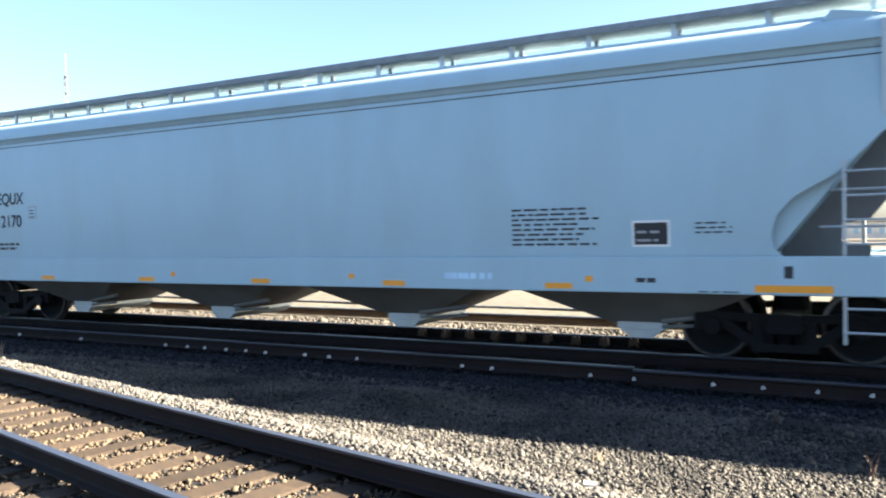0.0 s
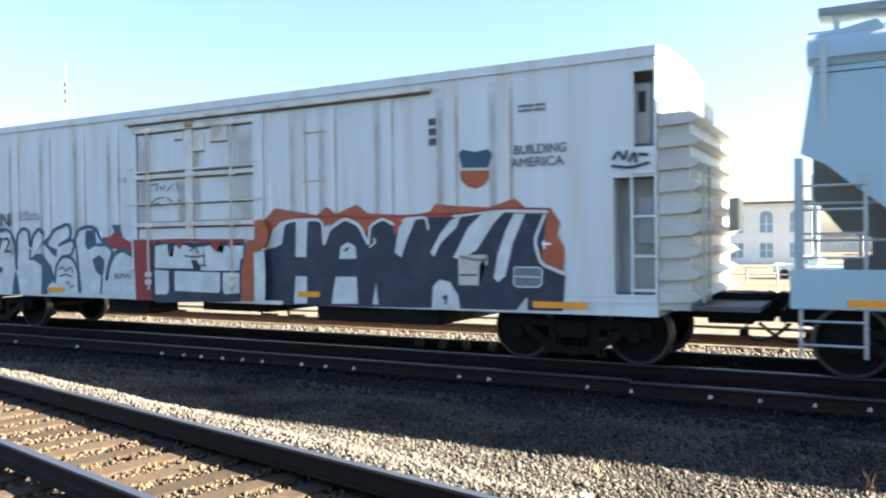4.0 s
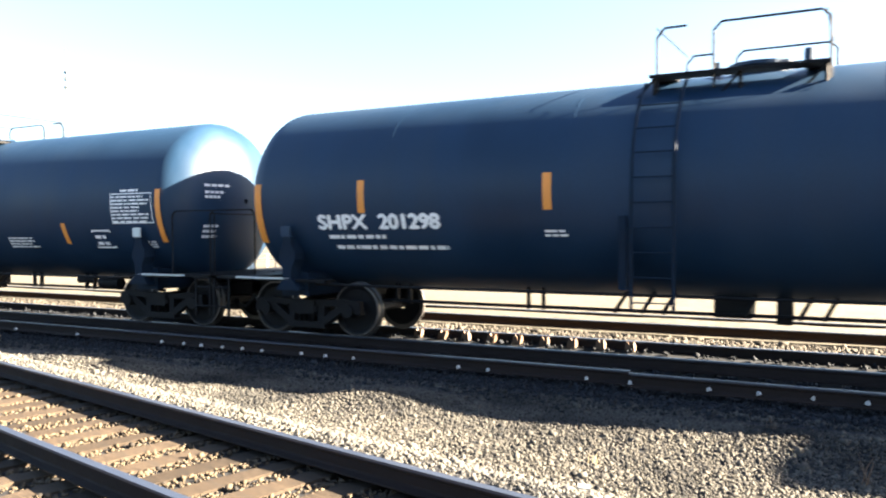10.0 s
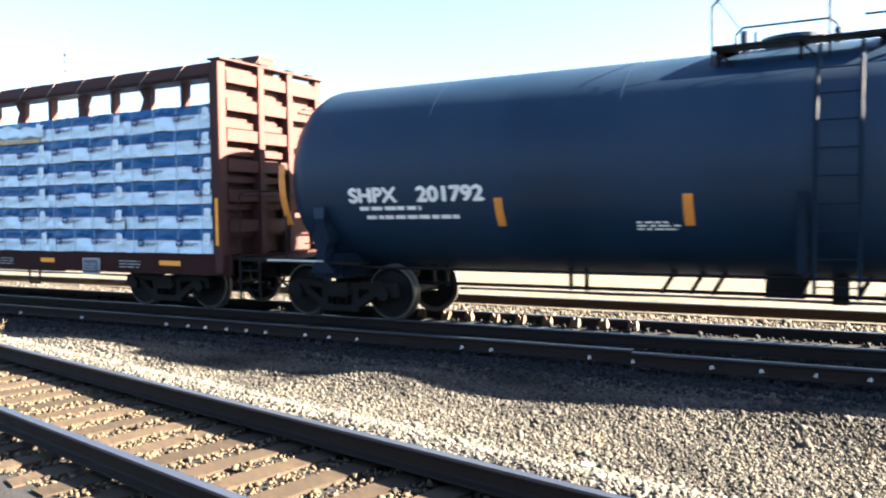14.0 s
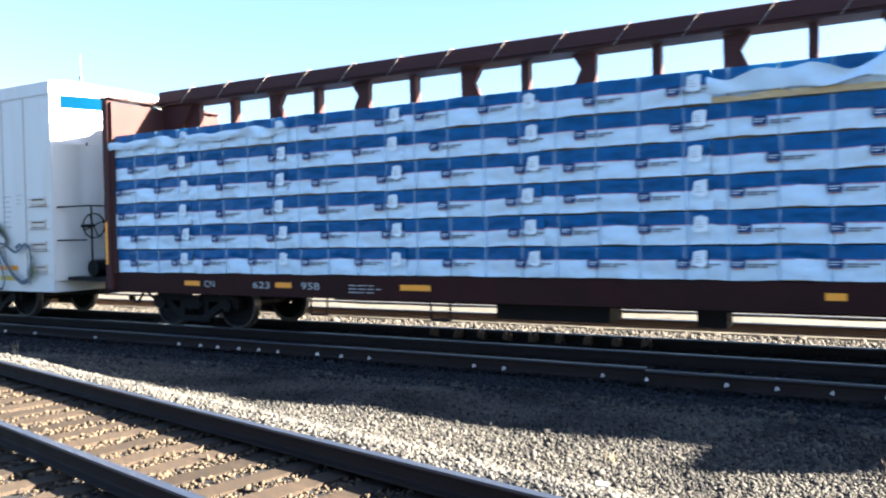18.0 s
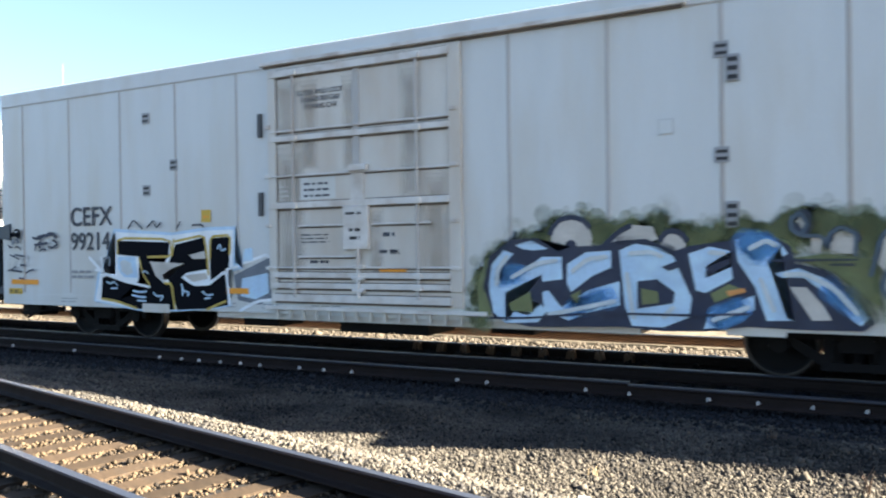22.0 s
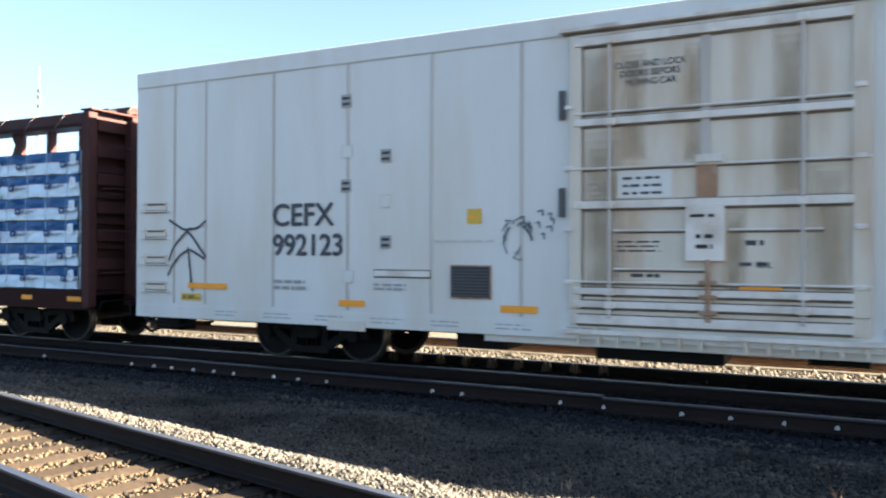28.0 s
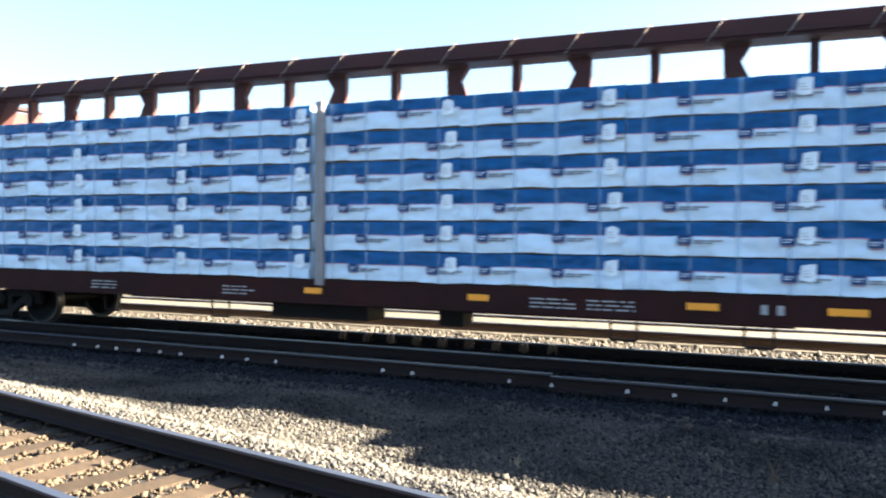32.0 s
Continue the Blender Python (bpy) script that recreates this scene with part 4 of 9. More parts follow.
    p.line(NAVY_SPRAY, 0.07, ((3.52, 1.74), (3.74, 1.93), (3.91, 2.01)))
    p.fill(NAVY_SPRAY, ((3.15, 1.75), (3.14, 1.72), (3.11, 1.69), (3.08, 1.68), (3.04, 1.68), (3.01, 1.69), (2.99, 1.72), (2.98, 1.75), (2.99, 1.79), (3.01, 1.81), (3.05, 1.83), (3.08, 1.83), (3.12, 1.81), (3.14, 1.79)))
    p.fill(NAVY_SPRAY, ((1.73, 1.17), (1.83, 1.61), (2.17, 1.85), (2.57, 1.86), (2.88, 1.67), (3.07, 1.74), (3.48, 1.75), (3.71, 1.81), (4.10, 1.83), (4.47, 1.67), (4.65, 1.73), (5.14, 1.79), (5.22, 1.88), (5.58, 1.89), (5.85, 1.71), (5.90, 1.50), (6.21, 1.43), (6.63, 1.07), (6.74, 0.80), (6.62, 0.71), (6.01, 0.70), (5.36, 0.72), (4.85, 0.64), (4.31, 0.62), (3.78, 0.66), (3.22, 0.64), (2.46, 0.61), (1.89, 0.72)))
    p.fill(SKY_SPRAY, ((1.81, 1.18), (1.86, 1.49), (2.05, 1.70), (2.21, 1.65), (2.00, 1.42), (2.02, 1.25), (2.40, 1.43), (2.64, 1.60), (2.93, 1.60), (2.94, 1.29), (2.64, 1.25), (2.63, 1.35), (2.07, 1.09), (2.15, 0.84), (2.42, 0.77), (2.62, 0.94), (2.69, 0.83), (2.57, 0.68), (2.07, 0.65), (1.88, 0.80)))
    p.fill(SKY_SPRAY, ((2.24, 1.77), (2.48, 1.83), (2.73, 1.71), (2.52, 1.69), (2.35, 1.71)))
    p.fill(SKY_SPRAY, ((3.00, 1.24), (3.01, 1.50), (3.28, 1.66), (3.63, 1.68), (3.63, 1.45), (3.37, 1.34), (3.17, 1.19), (3.06, 1.11)))
    p.fill(SKY_SPRAY, ((2.64, 1.11), (2.73, 1.13), (2.92, 0.90), (3.31, 1.14), (3.74, 1.27), (3.74, 0.95), (3.31, 0.84), (3.02, 0.72), (2.66, 0.84)))
    p.fill(SKY_SPRAY, ((3.74, 1.68), (3.95, 1.77), (4.25, 1.72), (4.45, 1.60), (4.29, 1.46), (4.57, 1.31), (4.68, 1.06), (4.64, 0.81), (4.31, 0.67), (3.90, 0.68), (3.81, 0.93), (3.78, 1.39)))
    p.fill(SKY_SPRAY, ((4.64, 1.63), (4.90, 1.72), (5.16, 1.66), (5.14, 1.60), (4.86, 1.48), (4.85, 1.32), (5.16, 1.46), (5.18, 1.31), (4.85, 1.13), (4.73, 1.16)))
    p.fill(SKY_SPRAY, ((4.82, 0.67), (4.89, 0.88), (5.43, 1.11), (5.43, 0.93), (5.02, 0.70)))
    p.fill(SKY_SPRAY, ((5.21, 1.80), (5.51, 1.86), (5.73, 1.75), (5.82, 1.62), (5.58, 1.51), (5.63, 1.39), (5.79, 0.84), (5.88, 0.81), (5.57, 0.80), (5.44, 1.21), (5.24, 1.53)))
    p.fill(SKY_SPRAY, ((5.67, 1.38), (5.93, 1.45), (6.30, 1.29), (6.56, 1.03), (6.68, 0.87), (6.60, 0.77), (6.51, 0.83), (6.30, 1.10), (5.99, 1.33), (5.74, 1.33)))
    p.cloud(AZURE_MIST, 0.05, ((5.35, 1.76), (5.60, 1.70)), 40, 401)
    p.cloud(AZURE_MIST, 0.04, ((4.95, 0.80), (5.30, 0.96)), 34, 402)
    p.cloud(AZURE_MIST, 0.04, ((3.10, 0.92), (3.60, 1.08)), 34, 403)
    p.cloud(AZURE_MIST, 0.03, ((2.02, 1.30), (2.35, 1.40)), 24, 404)
    p.cloud(AZURE_MIST, 0.03, ((6.25, 1.25), (6.55, 0.95)), 24, 405)
    p.fill(NAVY_SPRAY, ((3.98, 1.27), (4.24, 1.30), (4.47, 1.13), (4.44, 0.99), (3.98, 0.91)))
    p.fill(NAVY_SPRAY, ((4.30, 1.46), (4.50, 1.54), (4.54, 1.46), (4.39, 1.41)))
    p.fill(NAVY_SPRAY, ((4.86, 1.46), (5.14, 1.57), (5.15, 1.50), (4.89, 1.36)))
    p.fill(OLIVE_SPRAY, ((2.13, 0.94), (2.46, 1.11), (2.51, 0.82), (2.17, 0.83)))
    p.fill(OLIVE_SPRAY, ((4.03, 1.18), (4.25, 1.14), (4.26, 0.99), (4.04, 0.96)))
    p.fill(OLIVE_SPRAY, ((3.06, 1.07), (3.21, 1.15), (3.15, 0.96)))
    p.fill(OLIVE_SPRAY, ((4.91, 1.12), (5.13, 1.25), (5.34, 1.17), (4.96, 1.01)))
    p.fill(ORANGE_SPRAY, ((5.10, 1.16), (5.32, 1.20), (5.33, 1.15), (5.13, 1.09)))
    p.fill(BUFF_SPRAY, ((5.83, 1.22), (6.02, 1.22), (6.21, 0.99), (6.29, 0.83), (6.08, 0.82)))
    p.line(SILVER_SPRAY, 0.06, ((1.94, 1.18), (1.97, 1.43), (2.13, 1.62)))
    p.line(SILVER_SPRAY, 0.06, ((2.17, 1.30), (2.56, 1.51), (2.88, 1.55)))
    p.line(SILVER_SPRAY, 0.06, ((3.07, 1.39), (3.31, 1.57), (3.59, 1.60)))
    p.line(SILVER_SPRAY, 0.06, ((3.87, 1.64), (4.17, 1.66), (4.32, 1.59)))
    p.line(SILVER_SPRAY, 0.06, ((3.84, 1.39), (3.90, 0.94), (3.93, 0.77)))
    p.line(SILVER_SPRAY, 0.06, ((4.46, 0.95), (4.31, 0.80)))
    p.line(SILVER_SPRAY, 0.06, ((4.89, 1.65), (5.10, 1.63)))
    p.line(SILVER_SPRAY, 0.06, ((5.37, 1.68), (5.57, 1.79), (5.70, 1.72)))
    p.line(SILVER_SPRAY, 0.06, ((5.50, 1.33), (5.66, 0.91)))
    p.line(SILVER_SPRAY, 0.06, ((5.76, 1.37), (6.02, 1.38), (6.33, 1.20), (6.57, 0.90)))
    p.line(SILVER_SPRAY, 0.06, ((2.72, 0.79), (3.31, 0.92), (3.70, 1.01)))
    p.line(SILVER_SPRAY, 0.06, ((4.92, 0.78), (5.38, 0.97)))
    p.line(NAVY_SPRAY, 0.03, ((1.82, 0.72), (2.47, 0.74), (3.22, 0.82), (3.78, 0.84), (4.67, 0.84), (5.37, 0.88)))
    p.line(NAVY_SPRAY, 0.03, ((5.64, 1.54), (6.57, 1.55)))
    p.line(NAVY_SPRAY, 0.03, ((6.27, 1.49), (6.54, 1.49)))
    p.line(NAVY_MIST, 0.12, ((1.78, 1.09), (1.83, 1.55), (2.17, 1.83), (2.57, 1.84)))
    p.line(NAVY_MIST, 0.12, ((5.89, 1.49), (6.24, 1.40), (6.66, 1.04), (6.74, 0.81)))
    p.line(NAVY_MIST, 0.12, ((3.71, 1.81), (4.10, 1.82), (4.47, 1.66)))
    # outlined letters, hardly filled, beside the blue ones
    p.cloud(OLIVE_HAZE, 0.05, ((5.89, 1.98), (6.30, 1.97), (6.94, 2.00), (7.44, 1.99), (7.91, 2.01), (8.09, 1.80)), 70, 411)
    p.cloud(OLIVE_HAZE, 0.04, ((9.01, 1.48), (9.04, 1.14), (8.92, 0.86)), 30, 412)
    p.fill(OLIVE_MIST, ((5.79, 1.81), (6.62, 1.57), (6.81, 1.73), (6.72, 1.24), (6.87, 0.82), (6.65, 0.78), (6.36, 1.35)))
    p.fill(BUFF_SPRAY, ((6.84, 1.78), (6.94, 1.93), (7.05, 1.88), (6.98, 1.66), (6.85, 1.40), (6.78, 1.50)))
    p.fill(BUFF_SPRAY, ((7.00, 1.70), (7.31, 1.92), (7.88, 1.93), (8.11, 1.78), (8.10, 1.67), (7.72, 1.60), (7.61, 1.26), (7.00, 1.25)))
    p.fill(DUSK_SPRAY, ((7.00, 1.68), (7.36, 1.69), (7.37, 1.38), (7.01, 1.31)))
    p.line(SILVER_SPRAY, 0.03, ((7.02, 1.60), (7.35, 1.62)))
    p.line(SILVER_SPRAY, 0.03, ((7.03, 1.47), (7.34, 1.46)))
    p.line(SILVER_SPRAY, 0.025, ((7.18, 1.68), (7.18, 1.36)))
    p.fill(SKY_SPRAY, ((7.05, 0.97), (7.55, 0.99), (7.55, 0.78), (7.05, 0.76)))
    for w, pts in ((0.05, ((5.96, 2.12), (5.86, 2.05), (5.86, 1.92), (5.96, 1.84), (6.04, 1.98), (5.96, 2.12))),
                   (0.045, ((5.96, 1.84), (6.20, 1.83), (6.26, 1.65), (6.26, 1.84), (6.39, 1.94), (6.56, 1.85), (6.54, 1.59))),
                   (0.05, ((6.70, 1.35), (6.81, 1.81), (6.94, 1.96), (7.07, 1.90), (6.99, 1.67), (6.85, 1.38), (6.81, 1.22), (6.94, 1.01), (7.05, 0.80))),
                   (0.05, ((7.40, 1.81), (7.25, 1.85), (7.08, 1.75), (6.98, 1.49), (6.98, 1.30), (7.19, 1.19), (7.52, 1.27))),
                   (0.055, ((7.31, 1.89), (7.56, 1.95), (7.88, 1.95), (8.11, 1.82), (8.10, 1.67), (7.76, 1.74))),
                   (0.06, ((7.56, 1.75), (7.57, 1.47), (7.70, 1.11), (7.74, 0.75), (7.94, 0.69), (8.05, 0.88), (7.96, 1.21), (7.72, 1.60))),
                   (0.10, ((7.85, 1.58), (8.11, 1.27), (8.37, 1.01), (8.65, 0.85), (8.88, 0.91))),
                   (0.06, ((8.10, 1.67), (8.45, 1.50), (8.65, 1.59), (8.80, 1.70), (8.97, 1.59), (9.01, 1.28), (8.88, 0.91))),
                   (0.08, ((8.48, 1.60), (8.62, 1.68), (8.70, 1.60)))):
        p.line(DUSK_SPRAY, w, pts)


def graffiti_black_letters(c):
    p = Spray(c)
    p.fill(SLATE_SPRAY, ((-3.12, 1.30), (-2.27, 1.63), (-2.26, 0.93), (-2.53, 0.80), (-3.03, 0.87)))
    p.fill(SKY_SPRAY, ((-2.93, 1.25), (-2.35, 1.35), (-2.33, 1.01), (-2.63, 0.89), (-2.96, 0.94)))
    p.line(WHITE_LINE, 0.055, ((-3.34, 1.39), (-2.22, 1.70), (-2.18, 0.90), (-2.60, 0.86), (-3.0, 0.68)))
    p.fill(SKY_SPRAY, ((-2.86, 1.76), (-2.69, 1.78), (-2.67, 1.56), (-2.92, 1.54)))
    p.fill(SKY_SPRAY, ((-6.16, 2.18), (-4.60, 2.08), (-3.75, 2.16), (-3.06, 2.16), (-3.09, 1.52), (-2.98, 1.49), (-2.90, 1.42), (-3.25, 1.35), (-3.17, 0.77), (-3.50, 0.71), (-4.53, 0.63), (-5.51, 0.62), (-6.53, 0.74), (-6.75, 0.77), (-6.64, 1.34), (-6.47, 1.40), (-6.18, 1.33)))
    p.fill(WHITE_LINE, ((-6.11, 2.12), (-4.60, 2.03), (-3.75, 2.10), (-3.10, 2.10), (-3.13, 1.48), (-3.25, 1.40), (-3.20, 0.78), (-4.53, 0.66), (-5.51, 0.64), (-6.68, 0.79), (-6.57, 1.31), (-6.13, 1.31)))
    p.fill(INK, ((-6.05, 1.95), (-4.67, 1.90), (-4.69, 1.65), (-5.25, 1.63), (-5.21, 1.53), (-5.05, 1.29), (-4.83, 1.15), (-4.60, 1.14), (-4.56, 0.66), (-5.51, 0.65), (-6.11, 0.77), (-6.54, 0.83), (-6.50, 1.23), (-6.38, 1.27), (-5.85, 1.14), (-5.18, 1.09), (-5.35, 1.29), (-5.47, 1.64), (-6.06, 1.68)))
    p.fill(INK, ((-4.51, 1.86), (-3.80, 1.98), (-3.79, 1.79), (-4.20, 1.69), (-4.28, 1.60), (-3.75, 1.57), (-3.72, 1.41), (-4.25, 1.34), (-4.37, 1.26), (-4.16, 1.14), (-3.69, 1.12), (-3.31, 1.35), (-3.25, 0.78), (-3.71, 0.70), (-4.50, 0.66), (-4.55, 1.15), (-4.80, 1.24), (-4.77, 1.38), (-4.47, 1.46), (-4.24, 1.49), (-4.53, 1.63)))
    p.fill(INK, ((-3.63, 1.96), (-3.20, 1.98), (-3.22, 1.42), (-3.66, 1.21), (-3.67, 1.57)))
    p.fill(SKY_SPRAY, ((-6.05, 1.64), (-5.57, 1.64), (-5.51, 1.24), (-5.89, 1.25), (-6.06, 1.40)))
    p.fill(SILVER_SPRAY, ((-6.01, 1.53), (-5.90, 1.59), (-5.70, 1.53), (-5.64, 1.34), (-5.80, 1.28), (-5.96, 1.36)))
    p.fill(BUFF_SPRAY, ((-5.19, 1.55), (-4.29, 1.51), (-4.65, 1.41), (-4.86, 1.30), (-4.81, 1.19), (-5.02, 1.26)))
    p.fill(BUFF_SPRAY, ((-4.31, 1.29), (-3.77, 1.34), (-3.72, 1.24), (-4.08, 1.18)))
    p.fill(BUFF_SPRAY, ((-4.17, 1.66), (-3.79, 1.74), (-3.77, 1.60), (-4.08, 1.59)))
    p.line(GOLD_SPRAY, 0.045, ((-6.06, 1.68), (-6.06, 2.00), (-4.64, 1.96), (-4.61, 1.64), (-5.25, 1.63)))
    p.line(GOLD_SPRAY, 0.045, ((-4.55, 1.97), (-4.60, 1.64)))
    p.line(GOLD_SPRAY, 0.045, ((-4.56, 1.91), (-3.80, 2.02), (-3.75, 1.75), (-3.70, 1.30)))
    p.line(GOLD_SPRAY, 0.045, ((-3.67, 1.57), (-3.65, 1.99), (-3.18, 2.01), (-3.20, 1.66)))
    p.line(GOLD_SPRAY, 0.045, ((-6.53, 0.83), (-6.11, 0.79), (-5.54, 0.66)))
    p.line(GOLD_SPRAY, 0.045, ((-4.82, 1.15), (-4.62, 1.14), (-4.55, 0.67)))
    p.line(GOLD_SPRAY, 0.04, ((-3.77, 0.68), (-3.50, 0.78), (-3.29, 0.85)))
    p.line(GOLD_SPRAY, 0.035, ((-5.47, 1.63), (-5.36, 1.30), (-5.18, 1.10)))
    p.line(WHITE_LINE, 0.05, ((-6.68, 0.79), (-6.53, 1.29), (-6.39, 1.31), (-5.85, 1.17), (-5.18, 1.07)))
    p.line(WHITE_LINE, 0.05, ((-4.34, 1.27), (-4.08, 1.13), (-3.69, 1.14), (-3.29, 1.39), (-3.20, 0.78)))
    p.line(WHITE_LINE, 0.045, ((-3.29, 1.40), (-2.98, 1.46)))
    p.line(SKY_SPRAY, 0.03, ((-6.37, 1.16), (-6.26, 1.12), (-6.16, 1.17), (-6.06, 1.09)))
    p.line(SKY_SPRAY, 0.03, ((-6.26, 1.03), (-6.06, 1.04)))
    p.line(SKY_SPRAY, 0.035, ((-5.65, 1.00), (-5.46, 0.97), (-5.26, 0.99)))
    p.line(SKY_SPRAY, 0.035, ((-5.68, 0.92), (-5.46, 0.88), (-5.29, 0.88)))
    p.line(SKY_SPRAY, 0.03, ((-5.53, 0.81), (-5.27, 0.81)))
    p.line(SKY_SPRAY, 0.03, ((-5.10, 0.98), (-5.01, 0.90), (-4.82, 0.92), (-4.91, 0.82)))
    p.line(SKY_SPRAY, 0.03, ((-4.37, 1.14), (-4.31, 1.01), (-4.35, 0.93)))
    p.line(SKY_SPRAY, 0.03, ((-4.37, 1.02), (-4.17, 0.99), (-4.22, 0.92)))
    p.line(SKY_SPRAY, 0.03, ((-3.85, 1.02), (-3.74, 0.94), (-3.59, 0.96)))
    p.line(SKY_SPRAY, 0.03, ((-3.81, 0.88), (-3.66, 0.90)))
    p.line(SKY_SPRAY, 0.03, ((-3.48, 1.77), (-3.41, 1.86), (-3.38, 1.73), (-3.27, 1.77)))
    p.line(SKY_SPRAY, 0.025, ((-5.37, 1.34), (-5.28, 1.38), (-5.22, 1.32)))
    p.line(WHITE_LINE, 0.07, ((-6.86, 1.64), (-6.47, 1.34)))
    p.line(WHITE_LINE, 0.05, ((-6.52, 1.65), (-6.46, 1.34)))
    p.line(WHITE_LINE, 0.05, ((-6.69, 1.39), (-6.42, 1.36)))
    p.line(LETTER_NAVY, 0.035, ((-5.74, 2.17), (-5.59, 2.34), (-5.35, 2.16)))
    p.line(LETTER_NAVY, 0.035, ((-5.23, 2.18), (-5.05, 2.32), (-4.99, 2.17), (-4.84, 2.28)))
    p.line(LETTER_NAVY, 0.035, ((-4.47, 2.14), (-4.36, 2.28)))
    p.line(LETTER_NAVY, 0.035, ((-4.08, 2.20), (-3.86, 2.21), (-3.78, 2.16)))
    p.fill(INK, ((-9.36, 2.06), (-9.36, 2.15), (-9.24, 2.17), (-9.17, 2.24), (-9.05, 2.24), (-8.98, 2.18), (-8.99, 2.02), (-9.17, 2.08)))
    p.line(SILVER_SPRAY, 0.03, ((-9.18, 2.18), (-9.08, 2.18)))
    p.line(SLATE_SPRAY, 0.12, ((-9.26, 2.03), (-9.21, 1.92)))
    p.line(SLATE_SPRAY, 0.1, ((-9.12, 2.05), (-9.06, 1.94)))
    p.line(NAVY_SPRAY, 0.035, ((-9.41, 1.91), (-9.32, 1.85), (-9.24, 1.86)))
    p.line(NAVY_SPRAY, 0.035, ((-9.19, 1.85), (-9.08, 1.87), (-8.97, 1.80)))
    p.line(NAVY_SPRAY, 0.05, ((-8.59, 2.05), (-8.39, 2.01), (-8.21, 2.10)))
    p.line(NAVY_SPRAY, 0.045, ((-8.51, 1.78), (-8.47, 1.88), (-8.30, 1.98)))
    p.line(NAVY_SPRAY, 0.05, ((-8.53, 1.90), (-8.31, 1.91), (-8.10, 1.93)))
    p.line(NAVY_SPRAY, 0.06, ((-8.44, 2.05), (-8.21, 2.09), (-8.10, 2.07)))
    p.line(NAVY_SPRAY, 0.08, ((-8.12, 2.10), (-7.95, 2.12), (-7.82, 2.04)))
    p.line(NAVY_SPRAY, 0.05, ((-8.09, 1.85), (-7.96, 1.83), (-7.77, 1.91), (-7.95, 2.00)))
    p.line(NAVY_SPRAY, 0.035, ((-8.38, 1.77), (-8.26, 1.81), (-8.14, 1.79)))
    p.line(NAVY_SPRAY, 0.05, ((-8.39, 1.86), (-8.31, 1.84)))
    p.line(NAVY_SPRAY, 0.03, ((-9.35, 1.70), (-9.17, 1.65), (-9.03, 1.60)))
    p.line(NAVY_SPRAY, 0.035, ((-9.19, 1.70), (-8.82, 1.66)))
    p.line(NAVY_SPRAY, 0.035, ((-9.01, 1.48), (-8.82, 1.48)))
    p.line(NAVY_SPRAY, 0.035, ((-9.42, 1.36), (-9.27, 1.39), (-9.14, 1.45)))
    p.line(NAVY_SPRAY, 0.04, ((-9.32, 1.37), (-8.93, 1.34)))
    p.line(NAVY_SPRAY, 0.035, ((-8.81, 1.31), (-8.68, 1.37), (-8.53, 1.39)))
    p.line(NAVY_SPRAY, 0.03, ((-9.04, 1.21), (-8.86, 1.20)))
    p.line(NAVY_HAZE, 0.1, ((-9.32, 1.63), (-9.37, 1.42)))
    p.line(NAVY_HAZE, 0.1, ((-9.10, 1.59), (-9.18, 1.39)))
    p.line(NAVY_HAZE, 0.1, ((-8.87, 1.63), (-8.93, 1.43)))
    p.line(NAVY_HAZE, 0.1, ((-8.69, 1.66), (-8.78, 1.36)))
    p.line(NAVY_HAZE, 0.1, ((-8.25, 2.06), (-8.27, 1.92)))
    p.line(NAVY_HAZE, 0.1, ((-8.02, 2.02), (-8.00, 1.86)))
    p.line(SLATE_SPRAY, 0.05, ((-6.42, 1.60), (-6.22, 1.64), (-6.26, 1.46)))


